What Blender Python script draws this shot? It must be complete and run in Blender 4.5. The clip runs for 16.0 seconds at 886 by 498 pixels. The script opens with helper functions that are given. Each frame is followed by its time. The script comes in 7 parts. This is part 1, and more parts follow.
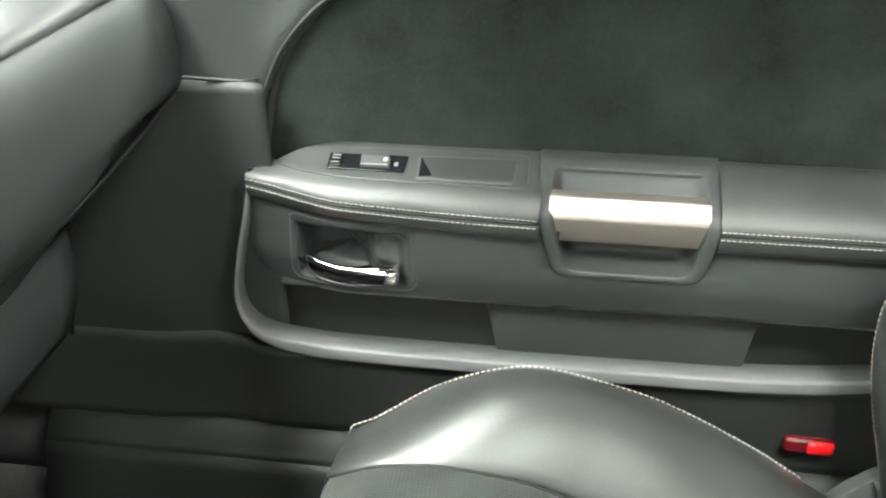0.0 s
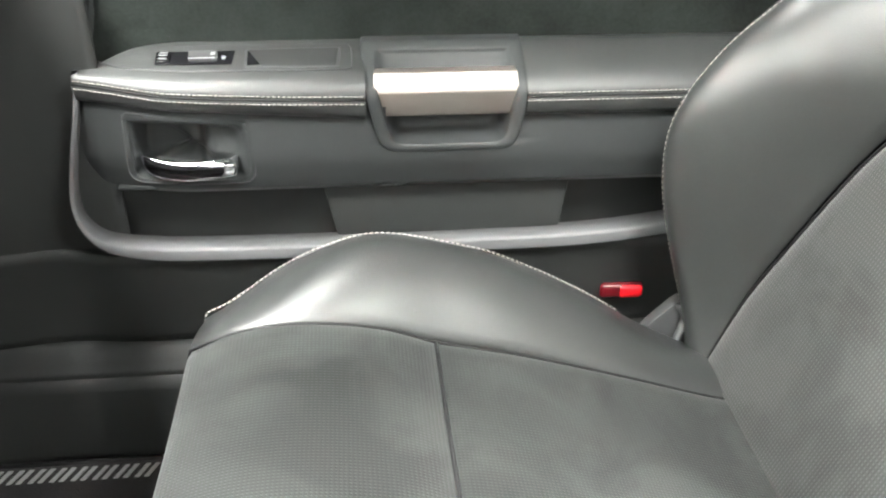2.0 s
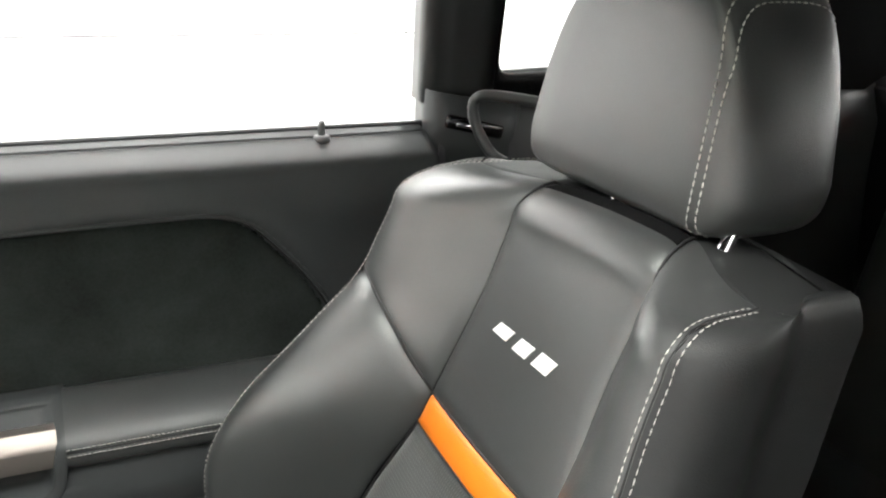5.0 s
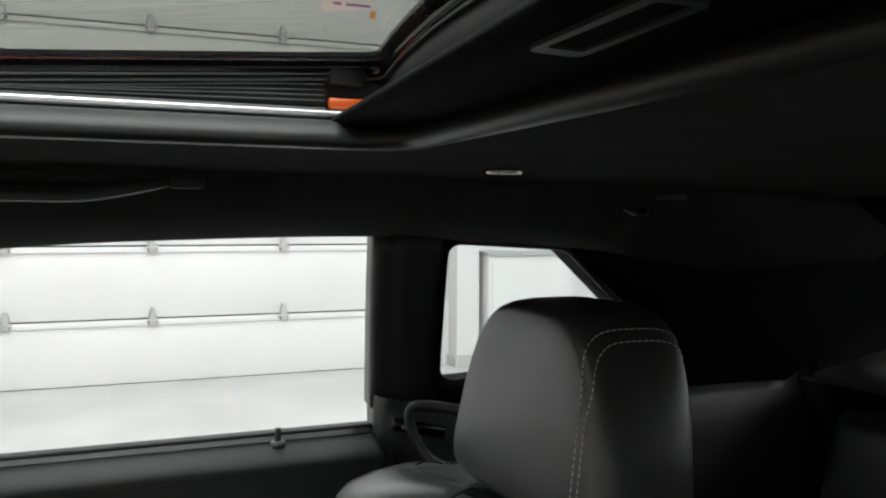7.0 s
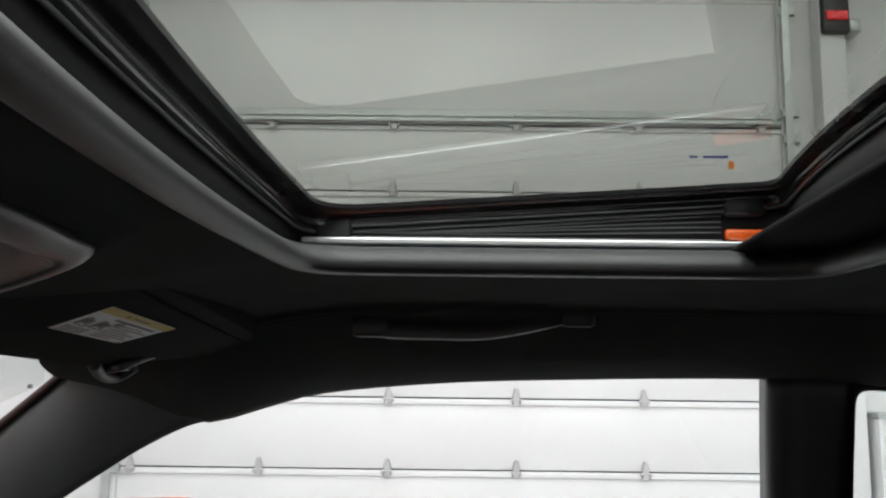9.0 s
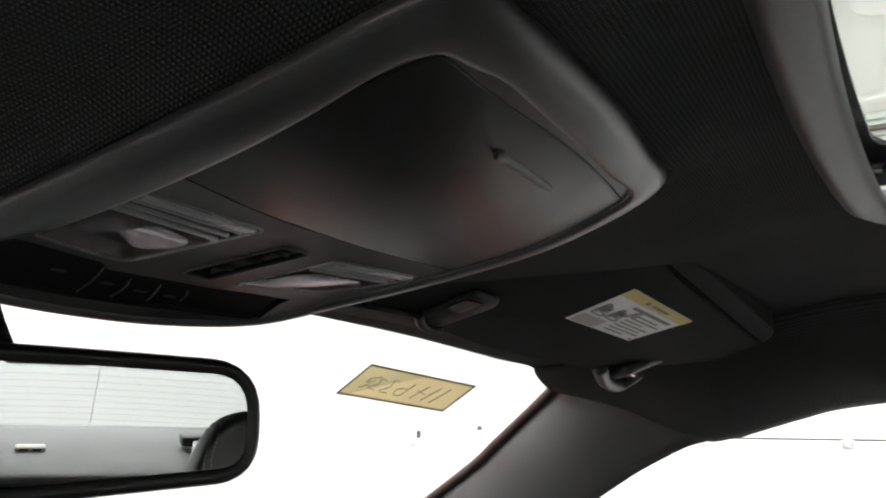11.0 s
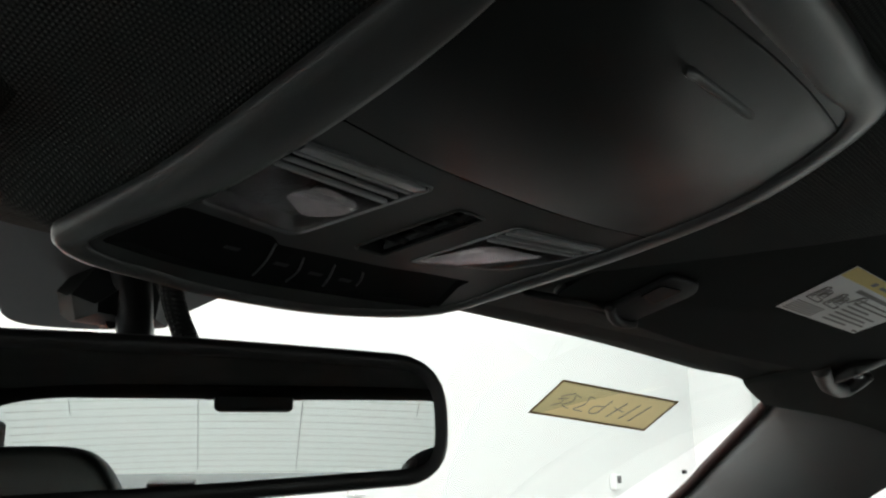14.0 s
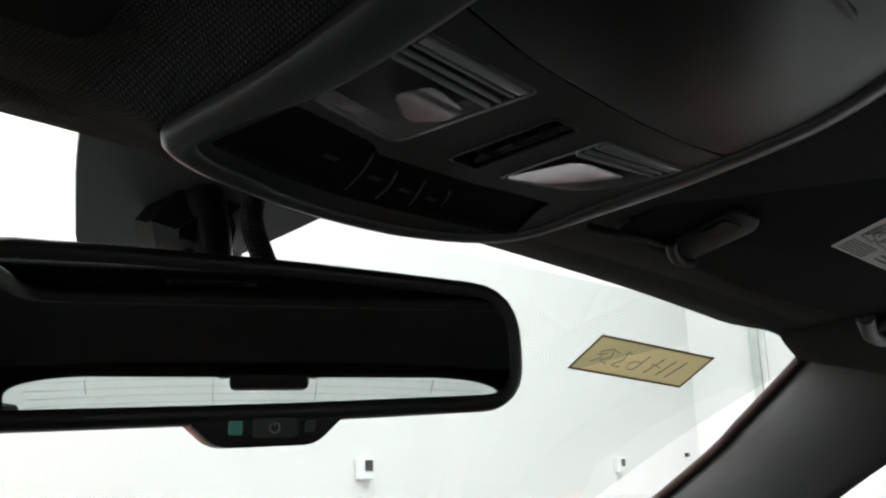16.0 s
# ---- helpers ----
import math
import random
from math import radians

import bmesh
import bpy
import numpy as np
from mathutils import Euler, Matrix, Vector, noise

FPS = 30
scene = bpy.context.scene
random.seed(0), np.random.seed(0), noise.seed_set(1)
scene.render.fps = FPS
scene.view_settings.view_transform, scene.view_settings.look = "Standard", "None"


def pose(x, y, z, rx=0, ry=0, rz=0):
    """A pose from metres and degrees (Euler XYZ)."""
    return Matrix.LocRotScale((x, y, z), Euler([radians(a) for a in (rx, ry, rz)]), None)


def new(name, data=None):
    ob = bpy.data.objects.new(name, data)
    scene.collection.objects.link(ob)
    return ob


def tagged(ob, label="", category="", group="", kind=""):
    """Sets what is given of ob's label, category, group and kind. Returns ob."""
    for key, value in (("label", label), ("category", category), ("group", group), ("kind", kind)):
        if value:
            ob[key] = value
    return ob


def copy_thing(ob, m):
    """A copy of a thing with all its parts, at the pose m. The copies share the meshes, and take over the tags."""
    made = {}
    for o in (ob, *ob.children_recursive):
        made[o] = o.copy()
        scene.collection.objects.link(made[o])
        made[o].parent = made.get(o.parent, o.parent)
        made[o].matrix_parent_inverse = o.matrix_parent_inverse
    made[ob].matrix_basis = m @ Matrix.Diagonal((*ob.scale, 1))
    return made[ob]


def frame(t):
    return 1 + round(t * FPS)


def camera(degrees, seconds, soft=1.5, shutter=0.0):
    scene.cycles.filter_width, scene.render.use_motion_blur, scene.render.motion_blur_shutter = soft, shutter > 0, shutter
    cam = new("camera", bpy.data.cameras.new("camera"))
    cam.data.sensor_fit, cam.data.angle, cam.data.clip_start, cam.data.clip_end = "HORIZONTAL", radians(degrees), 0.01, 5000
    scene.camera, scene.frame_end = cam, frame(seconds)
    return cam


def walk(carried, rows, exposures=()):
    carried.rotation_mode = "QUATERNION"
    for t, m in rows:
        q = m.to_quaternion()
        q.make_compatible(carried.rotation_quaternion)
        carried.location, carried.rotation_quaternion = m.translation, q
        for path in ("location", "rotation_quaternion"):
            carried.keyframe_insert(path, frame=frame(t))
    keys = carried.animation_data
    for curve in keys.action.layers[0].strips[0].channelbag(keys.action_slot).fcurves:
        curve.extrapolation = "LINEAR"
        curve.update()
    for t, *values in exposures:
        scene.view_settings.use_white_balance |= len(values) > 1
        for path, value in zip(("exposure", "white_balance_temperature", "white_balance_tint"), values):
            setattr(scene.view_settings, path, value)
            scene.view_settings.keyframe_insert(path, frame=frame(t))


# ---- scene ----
cam = camera(54.25, 16.0, soft=2.2)
PATH = [
    (0.0, pose(-0.0069, -0.1014, 1.0316, 60.223, -0.093, 7.356)),
    (0.5, pose(0.0089, -0.0955, 1.0109, 59.911, -0.735, 3.297)),
    (1.0, pose(-0.0015, -0.1338, 0.9812, 60.124, -0.778, -1.062)),
    (1.5, pose(-0.0301, -0.1978, 0.9539, 60.351, -0.487, -3.562)),
    (2.0, pose(-0.0182, -0.2219, 0.9521, 60.162, -0.660, -5.732)),
    (2.5, pose(0.0284, -0.2273, 1.0115, 59.488, -0.888, -8.272)),
    (3.0, pose(0.0832, -0.2181, 1.0736, 58.508, -1.215, -11.279)),
    (3.5, pose(0.1401, -0.2009, 1.1007, 58.754, -1.218, -15.271)),
    (4.0, pose(0.1710, -0.2204, 1.1265, 62.003, -1.757, -19.543)),
    (4.5, pose(0.1832, -0.2407, 1.1550, 65.908, -1.851, -21.792)),
    (5.0, pose(0.2055, -0.2748, 1.1767, 70.715, -1.601, -23.204)),
    (5.2, pose(0.2104, -0.2884, 1.1841, 72.919, -1.351, -23.785)),
    (7.3, pose(0.2464, -0.4204, 1.2559, 90.505, -0.642, -21.809)),
    (7.5, pose(0.2477, -0.4212, 1.2551, 91.959, -0.557, -19.399)),
    (8.0, pose(0.2423, -0.4126, 1.2544, 94.004, -0.555, -13.757)),
    (8.5, pose(0.2449, -0.4230, 1.2441, 95.676, -0.766, -6.602)),
    (9.0, pose(0.2033, -0.4079, 1.2316, 98.303, -0.688, 0.286)),
    (9.5, pose(0.1528, -0.3835, 1.2195, 99.228, -0.873, 7.029)),
    (10.0, pose(0.1186, -0.3516, 1.2090, 99.955, -0.967, 15.259)),
    (10.2, pose(0.1066, -0.3367, 1.2040, 100.179, -0.914, 18.116)),
    (12.3, pose(0.0777, -0.2749, 1.1814, 102.599, 1.227, 35.170)),
    (12.5, pose(0.0788, -0.2712, 1.1774, 102.890, 1.434, 35.496)),
    (13.0, pose(0.0739, -0.2658, 1.1709, 103.793, 1.378, 37.521)),
    (13.5, pose(0.0714, -0.2644, 1.1670, 104.360, 1.213, 39.262)),
    (14.0, pose(0.0636, -0.2649, 1.1649, 104.304, 1.137, 40.147)),
    (14.5, pose(0.0534, -0.2680, 1.1635, 103.927, 1.203, 40.539)),
    (15.0, pose(0.0435, -0.2659, 1.1603, 103.846, 1.440, 40.487)),
    (15.5, pose(0.0416, -0.2687, 1.1584, 103.657, 1.500, 40.338)),
    (16.0, pose(0.0283, -0.2859, 1.1346, 103.646, 1.656, 40.071)),
]
EXPOSURES = [(0, 2.87, 6500, 2), (1.5, 3.05, 6500, 8), (2.5, 3.1, 6500, 10), (3.0, 2.75, 6500, 10), (3.5, 2.30, 6500, 10), (4.5, 1.98, 6500, 10), (5.2, 1.65, 6500, 10),
             (7.3, -0.35, 6250, 8), (9.0, -0.3, 6250, 11), (9.5, 0.22, 6350, 12), (10.0, 0.75, 6400, 12), (12.5, 0.75, 6400, 10), (13.5, 0.25, 6300, 3), (15.5, 0.2, 6250, 3), (16.0, 0.05, 6200, 4)]
walk(cam, PATH, EXPOSURES)

# ---- light: a closed white garage with panel lamps under its ceiling ----
world = bpy.data.worlds.new("garage_air")
scene.world = world
world.use_nodes = True
world.node_tree.nodes["Background"].inputs[0].default_value = (0.9, 0.95, 1.0, 1)
world.node_tree.nodes["Background"].inputs[1].default_value = 0.05

LAMP_POWER = 95.0
LAMP_Z = 5.05
LAMPS = [(x, y) for x in (-1.7, 0.5, 3.6, 6.8) for y in (-2.2, 0.6, 4.4)]
for lx, ly in LAMPS:
    lamp = bpy.data.lights.new("panel_lamp_light", "AREA")
    lamp.shape, lamp.size, lamp.size_y = "RECTANGLE", 1.6, 1.5
    lamp.energy = LAMP_POWER * (1.2 if ly < 0 else 1.1 if ly < 3 else 0.5) * (1.0 if lx < 4 else 0.5)
    lamp.color = (1.0, 0.99, 0.975)
    new("panel_lamp_light", lamp).matrix_world = pose(lx, ly, LAMP_Z - 0.03)


# ---- materials ----
def material(name):
    m = bpy.data.materials.new(name)
    m.use_nodes = True
    return m, m.node_tree.nodes, m.node_tree.links, m.node_tree.nodes["Principled BSDF"]


def surface(name, colour, rough, metal=0.0, grain=400.0, bump=0.15, depth=0.0008, vary=0.12, stain=6.0,
            rough_vary=0.08, kind="noise", sheen=0.0, coat=0.0, spec=0.5):
    """A procedural surface: colour varied at two scales, roughness varied, fine relief."""
    m, n, l, p = material(name)
    co = n.new("ShaderNodeTexCoord")
    big = n.new("ShaderNodeTexNoise")
    big.inputs["Scale"].default_value, big.inputs["Detail"].default_value = stain, 5
    small = n.new("ShaderNodeTexNoise")
    small.inputs["Scale"].default_value, small.inputs["Detail"].default_value = grain * 0.35, 3
    l.new(co.outputs["Object"], big.inputs["Vector"])
    l.new(co.outputs["Object"], small.inputs["Vector"])
    mixv = n.new("ShaderNodeMath")
    mixv.operation = "MULTIPLY_ADD"
    l.new(big.outputs["Fac"], mixv.inputs[0])
    mixv.inputs[1].default_value = 0.7
    half = n.new("ShaderNodeMath")
    half.operation = "MULTIPLY"
    half.inputs[1].default_value = 0.3
    l.new(small.outputs["Fac"], half.inputs[0])
    l.new(half.outputs[0], mixv.inputs[2])
    ramp = n.new("ShaderNodeValToRGB")
    c = Vector(colour)
    ramp.color_ramp.elements[0].position, ramp.color_ramp.elements[1].position = 0.3, 0.7
    ramp.color_ramp.elements[0].color = (*(c * (1 - vary)), 1)
    ramp.color_ramp.elements[1].color = (*(c * (1 + vary)), 1)
    l.new(mixv.outputs[0], ramp.inputs[0])
    l.new(ramp.outputs[0], p.inputs["Base Color"])
    rr = n.new("ShaderNodeMapRange")
    rr.inputs["To Min"].default_value, rr.inputs["To Max"].default_value = max(rough - rough_vary, 0.02), min(rough + rough_vary, 1)
    l.new(big.outputs["Fac"], rr.inputs["Value"])
    l.new(rr.outputs[0], p.inputs["Roughness"])
    p.inputs["Metallic"].default_value = metal
    p.inputs["Specular IOR Level"].default_value = spec
    p.inputs["Sheen Weight"].default_value = sheen
    p.inputs["Sheen Roughness"].default_value = 0.6
    p.inputs["Coat Weight"].default_value = coat
    if bump:
        if kind == "voronoi":
            t = n.new("ShaderNodeTexVoronoi")
            t.inputs["Scale"].default_value = grain
            out = t.outputs["Distance"]
        else:
            t = n.new("ShaderNodeTexNoise")
            t.inputs["Scale"].default_value, t.inputs["Detail"].default_value = grain, 2
            out = t.outputs["Fac"]
        l.new(co.outputs["Object"], t.inputs["Vector"])
        b = n.new("ShaderNodeBump")
        b.inputs["Strength"].default_value, b.inputs["Distance"].default_value = bump, depth
        l.new(out, b.inputs["Height"])
        l.new(b.outputs[0], p.inputs["Normal"])
    return m


def ribbed(name, colour, axis, pitch, rough=0.95, sheen=0.35, vary=0.2, cross="", strength=0.5, brush=0.35, spec=0.25, low=0.35, high=0.66):
    """Napped cloth with fine ribs (or a woven grid) across one axis, brushed lighter and darker in patches."""
    m, n, l, p = material(name)
    co = n.new("ShaderNodeTexCoord")
    big = n.new("ShaderNodeTexNoise")
    big.inputs["Scale"].default_value, big.inputs["Detail"].default_value = 9, 4
    big.inputs["Distortion"].default_value = 0.6
    l.new(co.outputs["Object"], big.inputs["Vector"])
    ramp = n.new("ShaderNodeValToRGB")
    c = Vector(colour)
    ramp.color_ramp.elements[0].position, ramp.color_ramp.elements[1].position = low, high
    ramp.color_ramp.elements[0].color = (*(c * (1 - brush)), 1)
    ramp.color_ramp.elements[1].color = (*(c * (1 + brush)), 1)
    l.new(big.outputs["Fac"], ramp.inputs[0])
    wave = n.new("ShaderNodeTexWave")
    wave.wave_type, wave.bands_direction = "BANDS", axis
    wave.inputs["Scale"].default_value = 0.314 / pitch
    wave.inputs["Distortion"].default_value = 0.4
    wave.inputs["Detail"].default_value = 0
    l.new(co.outputs["Object"], wave.inputs["Vector"])
    height = wave.outputs["Fac"]
    if cross:
        other = n.new("ShaderNodeTexWave")
        other.wave_type, other.bands_direction = "BANDS", cross
        other.inputs["Scale"].default_value = 0.314 / pitch
        l.new(co.outputs["Object"], other.inputs["Vector"])
        mul = n.new("ShaderNodeMath")
        mul.operation = "MULTIPLY"
        l.new(height, mul.inputs[0])
        l.new(other.outputs["Fac"], mul.inputs[1])
        height = mul.outputs[0]
    mixc = n.new("ShaderNodeMix")
    mixc.data_type, mixc.blend_type = "RGBA", "MULTIPLY"
    mixc.inputs["Factor"].default_value = vary
    l.new(ramp.outputs[0], mixc.inputs["A"])
    l.new(height, mixc.inputs["B"])
    l.new(mixc.outputs["Result"], p.inputs["Base Color"])
    p.inputs["Roughness"].default_value = rough
    p.inputs["Specular IOR Level"].default_value = spec
    p.inputs["Sheen Weight"].default_value = sheen
    p.inputs["Sheen Roughness"].default_value = 0.5
    b = n.new("ShaderNodeBump")
    b.inputs["Strength"].default_value, b.inputs["Distance"].default_value = strength, 0.0008
    l.new(height, b.inputs["Height"])
    l.new(b.outputs[0], p.inputs["Normal"])
    return m


def pane(name, tint, gloss_rough=0.0, base=0.05, edge=0.7):
    """A thin pane: clear with its tint, mirroring more at a flat angle."""
    m, n, l, p = material(name)
    n.remove(p)
    clear = n.new("ShaderNodeBsdfTransparent")
    clear.inputs[0].default_value = (*tint, 1)
    gloss = n.new("ShaderNodeBsdfGlossy")
    gloss.inputs["Roughness"].default_value = gloss_rough
    face = n.new("ShaderNodeLayerWeight")
    face.inputs["Blend"].default_value = 0.5
    steep = n.new("ShaderNodeMath")
    steep.operation = "POWER"
    steep.inputs[1].default_value = 4.0
    l.new(face.outputs["Facing"], steep.inputs[0])
    fres = n.new("ShaderNodeMath")
    fres.operation = "MULTIPLY_ADD"
    fres.inputs[1].default_value, fres.inputs[2].default_value = edge, base
    l.new(steep.outputs[0], fres.inputs[0])
    mix = n.new("ShaderNodeMixShader")
    l.new(fres.outputs[0], mix.inputs[0])
    l.new(clear.outputs[0], mix.inputs[1])
    l.new(gloss.outputs[0], mix.inputs[2])
    l.new(mix.outputs[0], n["Material Output"].inputs["Surface"])
    return m


LEATHER = surface("black_leather", (0.034, 0.036, 0.035), 0.35, grain=900, bump=0.25, depth=0.0006, kind="voronoi", vary=0.15, stain=10, spec=1.0)
ARM_LEATHER = surface("armrest_leather", (0.036, 0.038, 0.037), 0.42, grain=900, bump=0.25, depth=0.0006, kind="voronoi", vary=0.15, stain=10, spec=0.6)
# darker leather copy: puts the shade on seat sides, back and top into colour
LEATHER_SHADED = surface("black_leather_shaded", (0.020, 0.021, 0.0205), 0.48, grain=900, bump=0.25, depth=0.0006, kind="voronoi", stain=10)
ORANGE_LEATHER = surface("orange_leather", (0.66, 0.17, 0.008), 0.42, grain=900, bump=0.2, depth=0.0005, kind="voronoi", vary=0.06)
SUEDE = surface("black_suede", (0.0185, 0.0225, 0.0200), 1.0, grain=700, bump=0.3, depth=0.0006, vary=0.5, stain=16, sheen=0.07, spec=0.05)
RIB_BACK = ribbed("ribbed_suede_back", (0.044, 0.047, 0.044), "Z", 0.0040, cross="Y", brush=0.20, sheen=0.25, vary=0.24, strength=0.40, low=0.40, high=0.54)
RIB_SEAT = ribbed("perforated_suede_seat", (0.028, 0.031, 0.029), "X", 0.0036, cross="Y", brush=0.42, sheen=0.15, vary=0.26, strength=0.40, low=0.36, high=0.60)
SOFT = surface("soft_touch_panel", (0.040, 0.043, 0.043), 0.46, grain=1100, bump=0.2, depth=0.0005, kind="voronoi", vary=0.10, spec=0.32)
TOP_PAD = surface("smooth_dash_top", (0.040, 0.041, 0.042), 0.30, grain=1100, bump=0.1, depth=0.0004, kind="voronoi", vary=0.08)
PLASTIC = surface("black_plastic", (0.026, 0.027, 0.0265), 0.45, grain=1200, bump=0.15, depth=0.0004, kind="voronoi", vary=0.1)
GLOSS = surface("gloss_black_plastic", (0.008, 0.008, 0.009), 0.12, grain=500, bump=0.0, vary=0.1, rough_vary=0.03)
GREY_PLASTIC = surface("grey_plastic", (0.06, 0.061, 0.062), 0.42, grain=1200, bump=0.15, depth=0.0004, kind="voronoi", vary=0.08)
DARK_TRIM = surface("black_trim_cloth", (0.005, 0.005, 0.0053), 1.0, grain=900, bump=0.3, depth=0.0006, vary=0.2, stain=8, spec=0.1)
PALE_LIP = surface("grey_satin_plastic", (0.12, 0.122, 0.124), 0.5, grain=1200, bump=0.12, depth=0.0004, kind="voronoi", vary=0.08)
POCKET = surface("pocket_plastic", (0.027, 0.029, 0.028), 0.5, grain=1100, bump=0.2, depth=0.0005, kind="voronoi", vary=0.1, spec=0.3)
KICK = surface("dark_side_panel", (0.019, 0.0205, 0.0195), 0.55, grain=1100, bump=0.25, depth=0.0006, kind="voronoi", vary=0.12)
CARPET = surface("black_carpet", (0.022, 0.0215, 0.022), 1.0, grain=500, bump=0.8, depth=0.003, vary=0.35, stain=20, sheen=0.1, spec=0.1)
LINER = ribbed("headliner_knit", (0.060, 0.066, 0.063), "Y", 0.0019, rough=0.98, sheen=0.02, vary=0.55, cross="X", strength=0.8, brush=0.12, spec=0.06)
SILVER = surface("satin_silver", (0.36, 0.325, 0.295), 0.42, metal=0.75, grain=300, bump=0.05, depth=0.0003, vary=0.04)
ALU = surface("bright_aluminium", (0.85, 0.86, 0.87), 0.38, metal=1.0, grain=300, bump=0.0, vary=0.04)
CHROME = surface("chrome", (0.8, 0.8, 0.82), 0.06, metal=1.0, grain=300, bump=0.0, vary=0.03, rough_vary=0.02)
THREAD = surface("pale_thread", (0.55, 0.53, 0.49), 0.8, grain=900, bump=0.2, vary=0.1)
RED = surface("red_reflector", (0.75, 0.012, 0.02), 0.25, grain=900, bump=0.3, kind="voronoi", vary=0.1)
DARK_RED = surface("dark_red_lens", (0.10, 0.006, 0.01), 0.25, grain=900, bump=0.2, kind="voronoi", vary=0.1)
WHITE_MARK = surface("white_embroidery", (0.78, 0.78, 0.76), 0.7, grain=900, bump=0.3, vary=0.05)
GREY_MARK = surface("grey_embroidery", (0.36, 0.36, 0.36), 0.8, grain=900, bump=0.3, vary=0.1)
BODY_PAINT = surface("orange_car_paint", (0.70, 0.10, 0.008), 0.3, grain=600, bump=0.0, vary=0.05, coat=1.0)
FRIT = surface("black_glass_border", (0.006, 0.006, 0.007), 0.25, grain=600, bump=0.0, vary=0.1)
SEAL = surface("black_rubber", (0.006, 0.006, 0.0065), 0.6, grain=600, bump=0.1, vary=0.1)
# red tint stands in for the orange body mirrored along the seal
TINTED_SEAL = surface("reflection_tinted_rubber", (0.020, 0.006, 0.005), 0.5, grain=600, bump=0.1, vary=0.1)
WALL = surface("white_painted_wall", (0.62, 0.62, 0.62), 0.6, grain=60, bump=0.1, depth=0.002, vary=0.03, stain=0.7)
STEEL_PANEL = surface("white_door_panel", (0.66, 0.66, 0.66), 0.42, grain=120, bump=0.12, depth=0.001, vary=0.025, stain=1.2)
STEEL = surface("galvanised_steel", (0.45, 0.47, 0.46), 0.45, metal=0.7, grain=60, bump=0.1, vary=0.15, stain=8)
HINGE = surface("grey_hinge_steel", (0.45, 0.45, 0.45), 0.45, metal=0.4, grain=90, bump=0.1, vary=0.1)
CONCRETE = surface("grey_concrete", (0.46, 0.46, 0.45), 0.75, grain=40, bump=0.2, depth=0.003, vary=0.12, stain=1.5)
DARK_THING = surface("black_motor_housing", (0.02, 0.02, 0.02), 0.5, grain=100, bump=0.1, vary=0.1)
PAPER = surface("label_paper", (0.90, 0.89, 0.88), 0.7, grain=300, bump=0.0, vary=0.03)
YELLOW = surface("label_yellow", (0.74, 0.60, 0.22), 0.7, grain=300, bump=0.0, vary=0.03)
INK = surface("label_ink", (0.26, 0.24, 0.23), 0.8, grain=300, bump=0.0, vary=0.1)
TAN_TAG = surface("tan_paper_tag", (0.78, 0.66, 0.36), 0.8, grain=200, bump=0.1, vary=0.05)
_n, _l = TAN_TAG.node_tree.nodes, TAN_TAG.node_tree.links
_thin, _mix = _n.new("ShaderNodeBsdfTranslucent"), _n.new("ShaderNodeMixShader")
_thin.inputs[0].default_value, _mix.inputs[0].default_value = (0.80, 0.66, 0.36, 1), 0.12
_l.new(_n["Principled BSDF"].outputs[0], _mix.inputs[1])
_l.new(_thin.outputs[0], _mix.inputs[2])
_l.new(_mix.outputs[0], _n["Material Output"].inputs["Surface"])
BROWN_EDGE = surface("brown_tag_border", (0.20, 0.12, 0.05), 0.8, grain=200, bump=0.0, vary=0.1)
BLUE = surface("blue_print", (0.02, 0.03, 0.25), 0.6, grain=200, bump=0.0, vary=0.1)
ORANGE_PRINT = surface("orange_print", (0.8, 0.25, 0.03), 0.6, grain=200, bump=0.0, vary=0.1)
LENS = surface("lamp_lens", (0.035, 0.034, 0.035), 0.14, grain=700, bump=0.15, depth=0.001, kind="voronoi", vary=0.1)
LENS_CLEAR = surface("lamp_reflector", (0.92, 0.90, 0.91), 0.14, metal=0.8, grain=700, bump=0.1, depth=0.0005, kind="voronoi", vary=0.1)
LENS_EDGE = surface("smoky_lamp_edge", (0.09, 0.09, 0.095), 0.25, grain=300, bump=0.0, vary=0.05)
LENS_RIB = surface("lamp_prism_strip", (0.26, 0.26, 0.27), 0.2, grain=300, bump=0.0, vary=0.05)
MIRROR_BLACK = surface("satin_black_plastic", (0.008, 0.008, 0.0085), 0.34, grain=900, bump=0.1, depth=0.0003, vary=0.1)
SLEEVE = ribbed("braided_sleeve", (0.02, 0.02, 0.02), "Z", 0.0022, rough=0.7, sheen=0.1, vary=0.8, cross="X", strength=1.0, brush=0.1)
TEAL = surface("teal_button", (0.10, 0.42, 0.36), 0.4, grain=300, bump=0.0, vary=0.05)
VISOR_CLIP = surface("matt_clip_plastic", (0.009, 0.0095, 0.0095), 0.55, grain=1200, bump=0.15, depth=0.0004, kind="voronoi", vary=0.1, spec=0.25)
VISOR_CLOTH = surface("visor_cloth", (0.011, 0.0125, 0.0118), 0.9, grain=1300, bump=0.5, depth=0.0006, kind="voronoi", vary=0.2, stain=14, spec=0.15)
CONSOLE = surface("console_plastic", (0.025, 0.0265, 0.026), 0.36, grain=1400, bump=0.12, depth=0.0003, kind="voronoi", vary=0.1, spec=0.4)
# same plastic as CONSOLE, darkened for the dimmer light on the bin door
CONSOLE_DIMMED = surface("console_plastic_dimmed", (0.012, 0.013, 0.0125), 0.36, grain=1400, bump=0.12, depth=0.0003, kind="voronoi", vary=0.1, spec=0.25)
BUTTON_BLACK = surface("matt_black_buttons", (0.003, 0.003, 0.0032), 0.7, grain=1400, bump=0.05, depth=0.0003, vary=0.1, spec=0.12)
